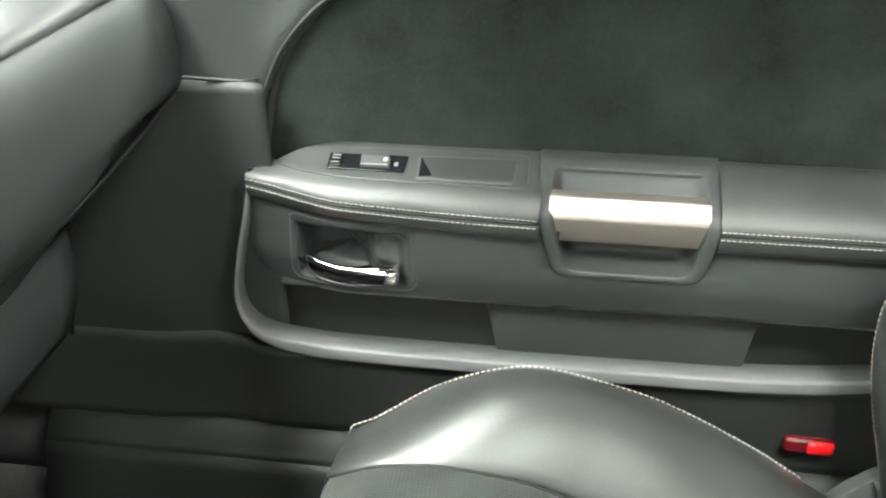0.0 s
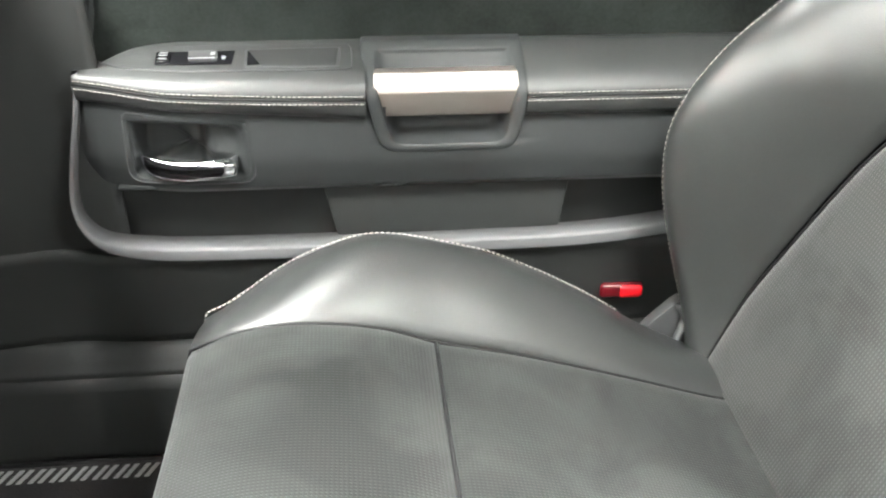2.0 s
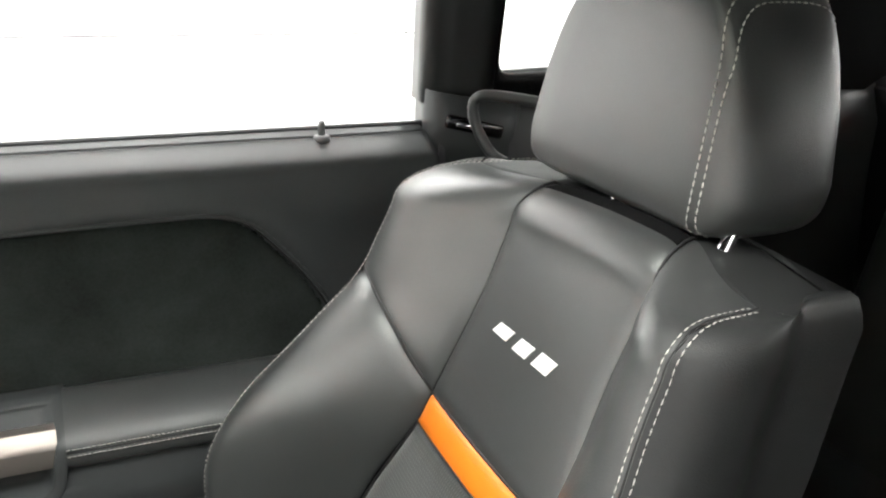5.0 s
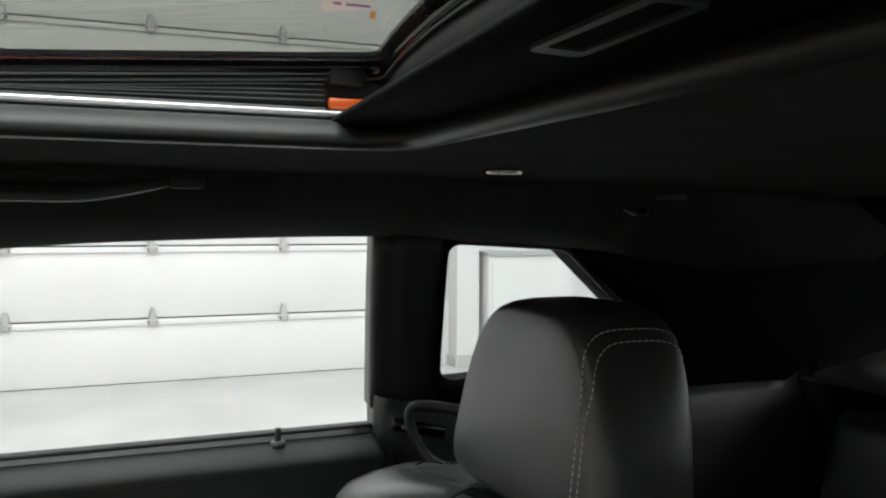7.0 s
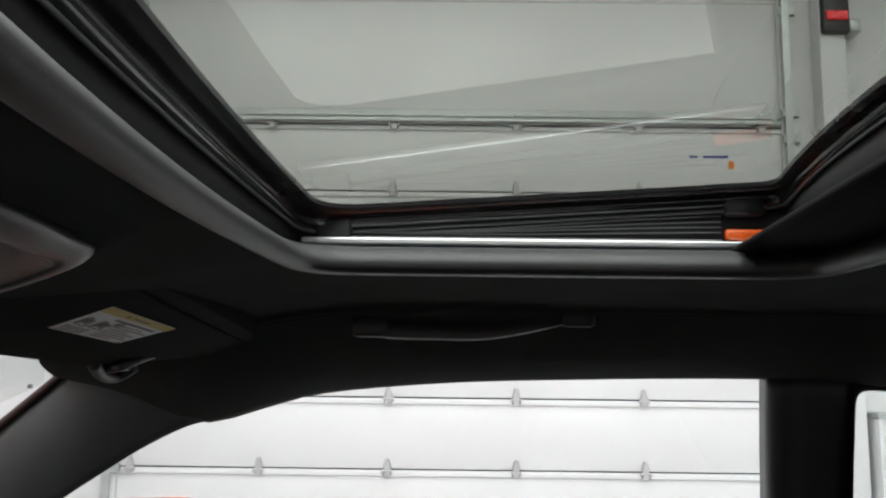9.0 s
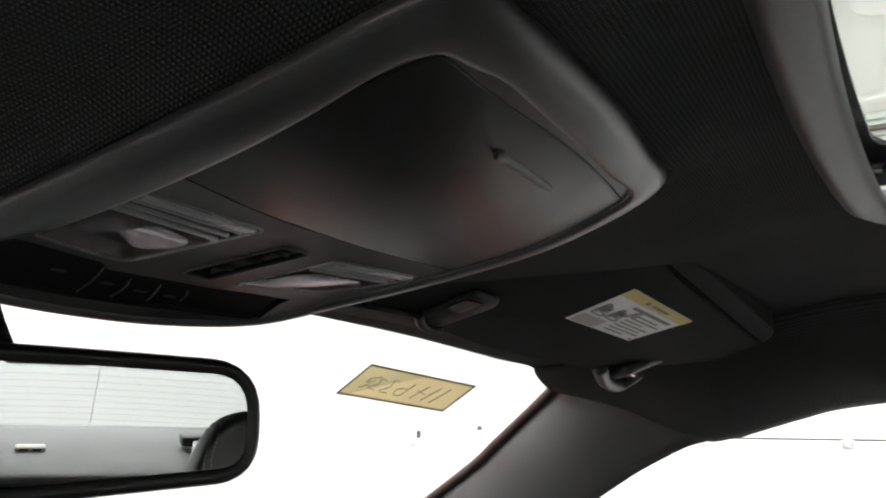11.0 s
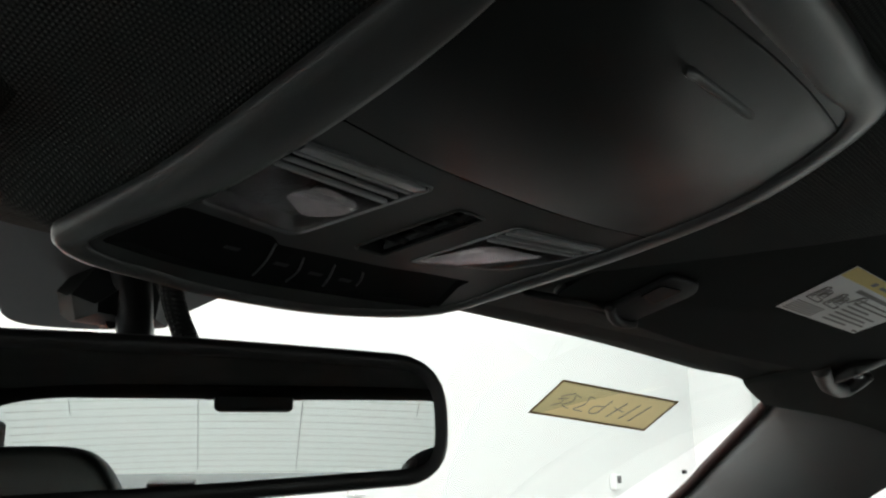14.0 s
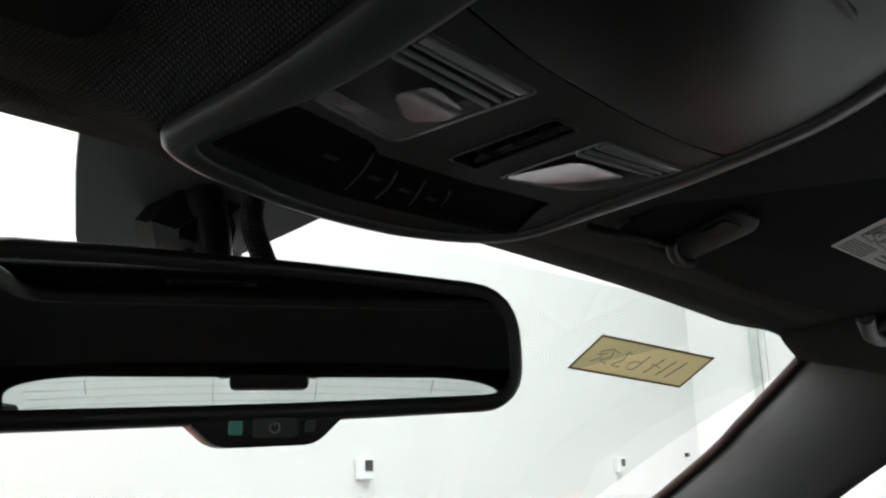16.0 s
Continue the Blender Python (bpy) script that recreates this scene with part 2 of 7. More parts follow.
CONSOLE_FRAME = surface("console_frame_plastic", (0.050, 0.052, 0.052), 0.33, grain=1400, bump=0.12, depth=0.0003, kind="voronoi", vary=0.08)
DIM_MARK = surface("dim_button_print", (0.013, 0.013, 0.0135), 0.6, grain=300, bump=0.0, vary=0.1)
LAMP_GLASS = pane("clear_lamp_lens", (0.96, 0.94, 0.95), 0.05, 0.03, 0.2)
MIRROR, _n, _l, _p = material("mirror_silver")
_p.inputs["Base Color"].default_value = (0.46, 0.485, 0.475, 1)
_p.inputs["Metallic"].default_value, _p.inputs["Roughness"].default_value = 1.0, 0.0
CLEAR_GLASS = pane("clear_window_glass", (0.92, 0.95, 0.94))
SCREEN_GLASS = pane("green_tinted_screen_glass", (0.78, 0.82, 0.80), 0.0, 0.03, 0.35)
ROOF_GLASS = pane("tinted_roof_glass", (0.31, 0.335, 0.30), 0.02, 0.03, 0.55)
LAMP_WHITE, _n, _l, _p = material("lit_lamp_diffuser")
_p.inputs["Emission Color"].default_value, _p.inputs["Emission Strength"].default_value = (1, 0.98, 0.95, 1), 4.0


# ---- building helpers ----
def part(name, bm, mat, parent=None, label="", smooth=True, solid=0.0, angle=None, offset=0.0):
    """Links a bmesh as one mesh object, under a thing or a part."""
    me = bpy.data.meshes.new(name)
    bmesh.ops.recalc_face_normals(bm, faces=bm.faces[:])
    bm.to_mesh(me)
    bm.free()
    me.materials.append(mat)
    if smooth:
        me.shade_smooth()
        if angle:
            me.set_sharp_from_angle(angle=radians(angle))
    ob = new(name, me)
    if parent is not None:
        ob.parent = parent
        base = parent
        shift = Vector((0, 0, 0))
        while base is not None:
            if base.type == "EMPTY":
                shift = base.location.copy()
            base = base.parent
        if parent.type == "EMPTY":
            ob.matrix_parent_inverse = Matrix.Translation(-shift)
    if solid:
        s = ob.modifiers.new("thickness", "SOLIDIFY")
        s.thickness, s.offset = solid, offset
    if label:
        tagged(ob, label)
    return ob


def thing(name, at, label, category, group="", kind=""):
    e = new(name)
    e.empty_display_size = 0.05
    e.location = at
    return tagged(e, label, category, group, kind)


def curve(*tab):
    """A smooth function through (x, y) pairs."""
    xs, ys = [p[0] for p in tab], [p[1] for p in tab]
    n = len(xs)
    m = []
    for i in range(n):
        a, b = max(i - 1, 0), min(i + 1, n - 1)
        m.append((ys[b] - ys[a]) / (xs[b] - xs[a]))

    def f(x):
        if x <= xs[0]:
            return ys[0]
        if x >= xs[-1]:
            return ys[-1]
        i = max(j for j in range(n - 1) if xs[j] <= x)
        h = xs[i + 1] - xs[i]
        t = (x - xs[i]) / h
        return ((2 * t**3 - 3 * t**2 + 1) * ys[i] + (t**3 - 2 * t**2 + t) * h * m[i]
                + (-2 * t**3 + 3 * t**2) * ys[i + 1] + (t**3 - t**2) * h * m[i + 1])
    return f


def spline(points, per=8, closed=False):
    """Catmull-Rom points through a few control points."""
    P = [Vector(p) for p in points]
    n = len(P)
    out = []
    for i in range(n if closed else n - 1):
        if closed:
            a, b, c, d = P[i - 1], P[i], P[(i + 1) % n], P[(i + 2) % n]
        else:
            a, b, c, d = P[max(i - 1, 0)], P[i], P[i + 1], P[min(i + 2, n - 1)]
        for k in range(per):
            t = k / per
            out.append(0.5 * (2 * b + (c - a) * t + (2 * a - 5 * b + 4 * c - d) * t * t + (3 * b - a - 3 * c + d) * t**3))
    if not closed:
        out.append(P[-1])
    return out


def sheet(fn, us, vs, bm=None, closed=False):
    """A grid of faces over fn(u, v)."""
    bm = bm or bmesh.new()
    rows = [[bm.verts.new(fn(u, v)) for u in us] for v in vs]
    n = len(us)
    for a, b in zip(rows, rows[1:]):
        for i in range(n if closed else n - 1):
            j = (i + 1) % n
            bm.faces.new((a[i], a[j], b[j], b[i]))
    return bm


def steps(a, b, n):
    return [a + (b - a) * i / n for i in range(n + 1)]


def loft(rings, bm=None, closed=True, caps=True):
    bm = bm or bmesh.new()
    rows = [[bm.verts.new(p) for p in ring] for ring in rings]
    n = len(rows[0])
    for a, b in zip(rows, rows[1:]):
        for i in range(n if closed else n - 1):
            j = (i + 1) % n
            bm.faces.new((a[i], a[j], b[j], b[i]))
    if closed and caps:
        bm.faces.new(rows[0][::-1])
        bm.faces.new(rows[-1])
    return bm


def rbox(x0, x1, y0, y1, z0, z1, bevel=0.003, seg=2, bm=None, m=None):
    bm = bm or bmesh.new()
    got = bmesh.ops.create_cube(bm, size=1)["verts"]
    for v in got:
        v.co = ((x0 + x1) / 2 + v.co.x * (x1 - x0), (y0 + y1) / 2 + v.co.y * (y1 - y0), (z0 + z1) / 2 + v.co.z * (z1 - z0))
    if bevel:
        edges = list({e for v in got for e in v.link_edges})
        made = bmesh.ops.bevel(bm, geom=edges, offset=bevel, segments=seg, affect="EDGES", profile=0.5)
        got = list({v for f in made["faces"] for v in f.verts} | {v for v in got if v.is_valid})
    if m:
        bmesh.ops.transform(bm, matrix=m, verts=[v for v in got if v.is_valid])
    return bm


def tube(points, r, n=8, bm=None, caps=True):
    bm = bm or bmesh.new()
    P = [Vector(p) for p in points]
    rings = []
    up = Vector((0.13, 0.21, 0.97))
    for i, p in enumerate(P):
        t = (P[min(i + 1, len(P) - 1)] - P[max(i - 1, 0)]).normalized()
        a = t.cross(up)
        if a.length < 1e-4:
            a = t.cross(Vector((1, 0, 0)))
        a.normalize()
        b = t.cross(a)
        rad = r(i / (len(P) - 1)) if callable(r) else r
        rings.append([p + (a * math.cos(2 * math.pi * k / n) + b * math.sin(2 * math.pi * k / n)) * rad for k in range(n)])
    return loft(rings, bm, True, caps)


def prism(outline, push, bevel=0.0, seg=2):
    """A closed outline of 3D points pushed along a vector, edges rounded."""
    bm = bmesh.new()
    a = [bm.verts.new(p) for p in outline]
    f = bm.faces.new(a)
    got = bmesh.ops.extrude_face_region(bm, geom=[f])
    bmesh.ops.translate(bm, vec=Vector(push), verts=[e for e in got["geom"] if isinstance(e, bmesh.types.BMVert)])
    if bevel:
        bmesh.ops.bevel(bm, geom=bm.edges[:], offset=bevel, segments=seg, affect="EDGES", profile=0.5, clamp_overlap=True)
    return bm


def rounded(corners, r, per=5):
    """2D outline with its corners rounded."""
    out = []
    n = len(corners)
    for i in range(n):
        p, a, b = Vector(corners[i]), Vector(corners[i - 1]), Vector(corners[(i + 1) % n])
        rr = r[i] if isinstance(r, (list, tuple)) else r
        u, v = (a - p).normalized(), (b - p).normalized()
        s, e = p + u * rr, p + v * rr
        for k in range(per + 1):
            t = k / per
            out.append((1 - t)**2 * s + 2 * t * (1 - t) * p + t * t * e)
    return out


def band(outer, inner, push, bm=None):
    """A flat frame between two outlines with as many points, pushed to a thickness."""
    bm = bm or bmesh.new()
    p = Vector(push)
    rows = [[bm.verts.new(q) for q in ring] for ring in (outer, inner, [q + p for q in inner], [q + p for q in outer])]
    n = len(outer)
    for k in range(4):
        a, b = rows[k], rows[(k + 1) % 4]
        for i in range(n):
            bm.faces.new((a[i], a[(i + 1) % n], b[(i + 1) % n], b[i]))
    return bm


def stitches(points, length=0.0042, gap=0.0018, r=0.0007, bm=None, lift=None):
    """Short thread stitches along a line."""
    bm = bm or bmesh.new()
    P = [Vector(p) for p in points]
    acc = [0.0]
    for a, b in zip(P, P[1:]):
        acc.append(acc[-1] + (b - a).length)

    def at(s):
        i = 0
        while i < len(acc) - 2 and acc[i + 1] < s:
            i += 1
        t = (s - acc[i]) / max(acc[i + 1] - acc[i], 1e-9)
        return P[i].lerp(P[i + 1], min(max(t, 0), 1))
    s = 0.0
    while s + length < acc[-1]:
        a, b = at(s), at(s + length)
        d = (b - a).normalized()
        q = d.cross(Vector((0.3, 0.5, 0.8))).normalized() * r
        w = d.cross(q).normalized() * r
        mid = (a + b) / 2
        ends = [[a + q * 0.5, a + w * 0.5, a - q * 0.5, a - w * 0.5], [mid + q, mid + w, mid - q, mid - w],
                [b + q * 0.5, b + w * 0.5, b - q * 0.5, b - w * 0.5]]
        loft(ends, bm)
        s += length + gap
    return bm


def smooth01(t):
    t = min(max(t, 0.0), 1.0)
    return t * t * (3 - 2 * t)


# ---- the garage ----
GX0, GX1, GY0, GY1, GZ = -3.0, 8.2, -3.3, 6.62, 5.3


def structure(name, bm, mat, label, smooth=False, category="", solid=0.0):
    ob = part(name, bm, mat, smooth=smooth, solid=solid)
    return tagged(ob, label, category or name.split("_")[0], kind="structure")


structure("floor", rbox(GX0 - 0.2, GX1 + 0.2, GY0 - 0.2, GY1 + 0.2, -0.2, 0, 0), CONCRETE, "smooth grey concrete garage floor", category="floor")
structure("ceiling", rbox(GX0, GX1, GY0, GY1, GZ, GZ + 0.2, 0), WALL, "white painted garage ceiling", category="ceiling")
structure("wall_north", rbox(GX0 - 0.2, GX0, GY0 - 0.2, GY1 + 0.2, 0, GZ + 0.2, 0), WALL, "white painted garage wall ahead of the car", category="wall")
structure("wall_south", rbox(GX1, GX1 + 0.2, GY0 - 0.2, GY1 + 0.2, 0, GZ + 0.2, 0), WALL, "white painted garage wall behind the car", category="wall")
# unseen wall, set near the car to bounce light into the cabin
structure("wall_west", rbox(GX0, GX1, GY0 - 0.2, GY0, 0, GZ, 0), WALL, "white painted garage wall", category="wall")
DOOR_X0, DOOR_X1, DOOR_Y = -2.38, 2.94, 6.60
wall_east = structure("wall_east", rbox(GX0, DOOR_X0, GY1 - 0.1, GY1 + 0.2, 0, GZ, 0), WALL, "white painted wall beside the big sectional door", category="wall")
bm = rbox(DOOR_X1, GX1, GY1 - 0.1, GY1 + 0.2, 0, GZ, 0)
rbox(DOOR_X0, DOOR_X1, GY1 - 0.1, GY1 + 0.2, 4.45, GZ, 0, bm=bm)
structure("wall_east_far", bm, WALL, "white painted wall beyond the sectional door", category="wall")

gdoor = thing("sectional_door", (0.28, DOOR_Y, 0), "tall white sectional garage door with grey steel hinges", "garage door")
JOINTS = [0.0, 0.495, 1.052, 1.61, 2.17, 2.725, 3.29, 4.42]
for z0, z1 in zip(JOINTS, JOINTS[1:]):
    bm = rbox(DOOR_X0, DOOR_X1, DOOR_Y - 0.045, DOOR_Y, z0 + 0.006, z1 - 0.006, 0.006, 2)
    rbox(DOOR_X0, DOOR_X1, DOOR_Y - 0.062, DOOR_Y - 0.044, z1 - 0.05, z1 - 0.014, 0.004, 1, bm=bm)
    part("panel", bm, STEEL_PANEL, gdoor, angle=40)
for z in JOINTS[1:-1]:
    for k in range(6):
        x = -2.28 + 1.01 * k
        bm = bmesh.new()
        y = DOOR_Y - 0.062
        a = [(x - 0.034, y, z - 0.045), (x + 0.034, y, z - 0.045), (x + 0.03, y, z + 0.03), (x + 0.014, y, z + 0.085), (x - 0.014, y, z + 0.085), (x - 0.03, y, z + 0.03)]
        bmfront = [(px * 1.0 + (x - px) * 0.35, py - 0.03, pz * 0.999) for px, py, pz in a]
        loft([[Vector(p) for p in a], [Vector(p) for p in bmfront]], bm)
        tube([(x - 0.045, y - 0.02, z - 0.01), (x + 0.045, y - 0.02, z - 0.01)], 0.013, 8, bm)
        part("hinge", bm, HINGE, gdoor, smooth=False)
bm = rbox(DOOR_X0 + 0.05, DOOR_X1 - 0.02, DOOR_Y - 0.12, DOOR_Y - 0.046, 3.33, 3.345, 0.003, 1)
rbox(DOOR_X0 + 0.05, DOOR_X1 - 0.02, DOOR_Y - 0.12, DOOR_Y - 0.108, 3.30, 3.345, 0.003, 1, bm=bm)
rbox(DOOR_X0 + 0.05, DOOR_X1 - 0.02, DOOR_Y - 0.06, DOOR_Y - 0.046, 3.345, 3.42, 0.003, 1, bm=bm)
part("stiffening_bar", bm, STEEL, gdoor, "galvanised steel stiffening bar", smooth=False)
bm = bmesh.new()
for x0, x1 in ((2.18, 2.25), (2.29, 2.50)):
    rbox(x0, x1, DOOR_Y - 0.0475, DOOR_Y - 0.0465, 3.03, 3.05, 0, bm=bm)
part("printed_mark", bm, BLUE, gdoor, "small blue printed mark", smooth=False)
part("printed_tab", rbox(2.50, 2.545, DOOR_Y - 0.0475, DOOR_Y - 0.0465, 2.94, 3.005, 0), ORANGE_PRINT, gdoor, "small orange printed tab", smooth=False)

for side, x in (("a", DOOR_X0 - 0.06), ("b", DOOR_X1 + 0.05)):
    tr = thing("door_track", (x, DOOR_Y - 0.08, 0), "upright galvanised steel track of the sectional door", "door track", "sectional door tracks")
    bm = rbox(x - 0.035, x - 0.02, DOOR_Y - 0.13, DOOR_Y - 0.03, 0, 4.6, 0.002, 1)
    rbox(x - 0.035, x + 0.03, DOOR_Y - 0.135, DOOR_Y - 0.125, 0, 4.6, 0.002, 1, bm=bm)
    rbox(x + 0.02, x + 0.03, DOOR_Y - 0.125, DOOR_Y - 0.10, 0, 4.6, 0.002, 1, bm=bm)
    part("rail", bm, STEEL, tr, smooth=False)
    for z in (0.5, 1.5, 2.5, 3.2, 3.42, 4.3):
        part("bracket", rbox(x - 0.05, x + 0.09, DOOR_Y - 0.12, DOOR_Y - 0.075, z - 0.05, z + 0.02, 0.004, 1), STEEL, tr, smooth=False)
opener = thing("door_opener", (3.36, GY1 - 0.2, 4.0), "black wall-mounted garage door opener with a red stripe", "door opener")
part("housing", rbox(3.22, 3.44, GY1 - 0.34, GY1 - 0.1, 4.02, 4.42, 0.02, 2), DARK_THING, opener, angle=40)
part("cover", rbox(3.24, 3.42, GY1 - 0.36, GY1 - 0.335, 4.12, 4.2, 0.01, 1), RED, opener, "red cover strip", smooth=False)
part("gear_head", rbox(3.46, 3.56, GY1 - 0.28, GY1 - 0.12, 4.05, 4.16, 0.015, 2), STEEL, opener)
column = thing("wall_column", (3.32, GY1 - 0.15, 0), "square white painted column at the wall", "column")
part("shaft", rbox(3.21, 3.42, GY1 - 0.28, GY1 - 0.1, 0.09, 4.4, 0.006, 1), WALL, column, smooth=False)
part("foot", rbox(3.19, 3.44, GY1 - 0.30, GY1 - 0.1, 0, 0.09, 0.004, 1), CONCRETE, column, "grey concrete foot", smooth=False)
cab = thing("cabinet", (3.86, GY1 - 0.25, 0), "low white steel cabinet on a grey plinth", "cabinet")
part("body", rbox(3.47, 4.29, GY1 - 0.36, GY1 - 0.1, 0.23, 0.95, 0.005, 1), STEEL_PANEL, cab, smooth=False)
part("top", rbox(3.45, 4.31, GY1 - 0.38, GY1 - 0.1, 0.95, 0.99, 0.004, 1), STEEL, cab, smooth=False)
part("plinth", rbox(3.48, 4.28, GY1 - 0.34, GY1 - 0.1, 0, 0.23, 0.003, 1), CONCRETE, cab, smooth=False)
part("door", rbox(3.50, 4.26, GY1 - 0.375, GY1 - 0.36, 0.26, 0.90, 0.004, 1), STEEL_PANEL, cab, smooth=False)
for y, z in ((2.71, 1.10), (5.17, 1.06)):
    o = thing("wall_socket", (GX0, y, z), "white wall socket box with a dark insert", "socket", "wall sockets")
    part("box", rbox(GX0, GX0 + 0.045, y - 0.045, y + 0.045, z - 0.05, z + 0.05, 0.006, 1), STEEL_PANEL, o, smooth=False)
    part("insert", rbox(GX0 + 0.044, GX0 + 0.05, y - 0.02, y + 0.03, z - 0.01, z + 0.04, 0.002, 1), DARK_THING, o, smooth=False)
o = thing("cable_clip", (GX0, 6.27, 1.11), "small dark cable clip on the wall", "clip")
part("block", rbox(GX0, GX0 + 0.03, 6.25, 6.285, 1.095, 1.125, 0.004, 1), DARK_THING, o, smooth=False)
for lx, ly in LAMPS:
    o = thing("panel_lamp", (lx, ly, GZ), "white square ceiling panel lamp, lit", "ceiling lamp", "ceiling panel lamps")
    part("housing", rbox(lx - 0.85, lx + 0.85, ly - 0.8, ly + 0.8, LAMP_Z + 0.03, GZ, 0.01, 1), STEEL_PANEL, o, smooth=False)
    part("diffuser", rbox(lx - 0.81, lx + 0.81, ly - 0.76, ly + 0.76, LAMP_Z, LAMP_Z + 0.03, 0.008, 1), LAMP_WHITE, o, smooth=False)


# ---- the car: shell, glass, pillars, roof lining ----
def zliner(x, y):
    """Height of the roof lining."""
    c = LINER_Z(x)
    return c - (0.016 + 0.003 * smooth01((-0.05 - x) / 0.2)) * abs(y / 0.58)**3


LINER_Z = curve((-0.30, 1.262), (-0.20, 1.273), (-0.10, 1.292), (0.0, 1.313), (0.08, 1.324), (0.5, 1.326), (0.9, 1.322), (1.2, 1.315), (1.5, 1.302))
def fine_outline(corners, r, per):
    """A rounded outline with its straight sides cut finely."""
    ring = rounded(corners, r, per)
    out = []
    for i, (a, b) in enumerate(zip(ring, ring[1:] + ring[:1])):
        n = 12 if i % (per + 1) == per else 1
        out += [a.lerp(b, k / n) for k in range(n)]
    return out


def bowed(points):
    """The opening's front edge bows forward in the middle."""
    return [Vector((p.x - (0.018 * max(1 - (p.y / 0.325)**2, 0.0) if p.x < 0.2 else 0.0), p.y)) for p in points]


HOLE = rounded([(0.082, -0.325), (0.515, -0.325), (0.515, 0.325), (0.082, 0.325)], 0.05, 6)


def outward(o):
    """The sunroof opening's outline grown by o."""
    return bowed(fine_outline([(0.082 - o, -0.325 - o), (0.515 + o, -0.325 - o), (0.515 + o, 0.325 + o), (0.082 - o, 0.325 + o)], 0.05 + max(o, -0.02), 6))


def edge_point(p):
    """Where the ray from the opening's middle through p leaves the roof lining."""
    cx = 0.3
    d = Vector((p.x - cx, p.y))
    front = 0.565 - 0.03 * min(abs(d.y / max(abs(d.x), 1e-6)), 1.0) if d.x < 0 else 1.2
    k = min(front / abs(d.x) if abs(d.x) > 1e-6 else 99, 0.585 / abs(d.y) if abs(d.y) > 1e-6 else 99)
    return Vector((cx + d.x * k, d.y * k))


dense = []
for a, b in zip(HOLE, HOLE[1:] + HOLE[:1]):
    pieces = max(3, int((b - a).length / 0.02))
    for k in range(pieces):
        dense.append(a.lerp(b, k / pieces))
dense = bowed(dense)
rings = []
for t in [i / 16 for i in range(17)]:
    ring = []
    for p in dense:
        q = p.lerp(edge_point(p), t)
        ring.append(Vector((q.x, q.y, zliner(q.x, q.y))))
    rings.append(ring)
structure("headliner", loft(rings, caps=False), LINER, "black knitted cloth roof lining round the sunroof", smooth=True, category="headliner", solid=0.004)

rings = []
for o, z in ((0.014, 1.3215), (0.004, 1.3165), (-0.006, 1.318), (-0.010, 1.324), (-0.006, 1.331), (0.008, 1.339), (0.04, 1.345), (0.075, 1.346)):
    rings.append([Vector((p.x, p.y, z)) for p in outward(o)])
structure("sunroof_trim", loft(rings, caps=False), PLASTIC, "dark grey rolled trim round the sunroof opening", smooth=True, category="trim", solid=0.002)

# outer roof skin in the car's orange, with the opening in it
def roof_outline(o, z):
    return [Vector((p.x - (0.018 * (1 - (p.y / 0.41)**2) if p.x < 0.2 else 0.0), p.y, z)) for p in fine_outline([(0.044 - o, -0.41 - o), (0.535 + o, -0.41 - o), (0.535 + o, 0.41 + o), (0.044 - o, 0.41 + o)], 0.06, 6)]


inner = roof_outline(0, 1.366)
outer_edge = []
for p in inner:
    d = Vector((p.x - 0.3, p.y))
    k = min((0.55 if d.x < 0 else 1.35) / max(abs(d.x), 1e-6), 0.66 / max(abs(d.y), 1e-6))
    q = Vector((0.3 + d.x * k, d.y * k))
    outer_edge.append(Vector((q.x, q.y, zliner(max(q.x, -0.3), min(abs(q.y), 0.58)) + 0.045)))
structure("car_roof", loft([roof_outline(0.0, 1.352), inner, [a.lerp(b, 0.5) + Vector((0, 0, 0.012)) for a, b in zip(inner, outer_edge)], outer_edge], caps=False),
          BODY_PAINT, "orange painted steel car roof", smooth=True, category="car roof", solid=0.002)

# sunroof: tinted glass tilted up at its rear, on ribbed side seals and bright rails
sunroof = thing("sunroof", (0.3, 0.0, 1.35), "tinted glass sunroof, tilted open at the rear", "sunroof")
def rear_bow(y):
    """The glass's rear edge bows forward in the middle."""
    return 0.042 * max(1 - (y / 0.405)**2, 0.0)


def glass_z(x):
    return 1.379 + (x - 0.07) * 0.068


def glass_ring(o, dz):
    return [Vector((p.x - (0.018 * (1 - (p.y / 0.405)**2) if p.x < 0.2 else rear_bow(p.y) if p.x > 0.45 else 0.0), p.y, glass_z(p.x) + dz + 0.006 * (1 - (p.y / 0.4)**2)))
            for p in fine_outline([(0.060 + o, -0.405 + o), (0.525 - o * 0.5, -0.405 + o), (0.525 - o * 0.5, 0.405 - o), (0.060 + o, 0.405 - o)], [0.045, 0.016, 0.016, 0.045], 6)]


gl = part("pane", sheet(lambda u, v: (0.05 + (0.462 - rear_bow(v)) * u, v, glass_z(0.05 + 0.47 * u) + 0.004 + 0.006 * (1 - (v / 0.4)**2)), steps(0, 1, 6), steps(-0.40, 0.40, 16)), ROOF_GLASS, sunroof, "grey-green tinted pane")
gl.visible_shadow = False
part("border", band(glass_ring(0, 0), glass_ring(0.028, 0), (0, 0, 0.004)), FRIT, sunroof, "black printed border", angle=40)
part("frame", loft([glass_ring(0.004, -0.014), glass_ring(0.010, -0.016), glass_ring(0.014, -0.012), glass_ring(0.014, -0.001), glass_ring(0.004, -0.001)], caps=False), GLOSS, sunroof, "gloss black glass frame")
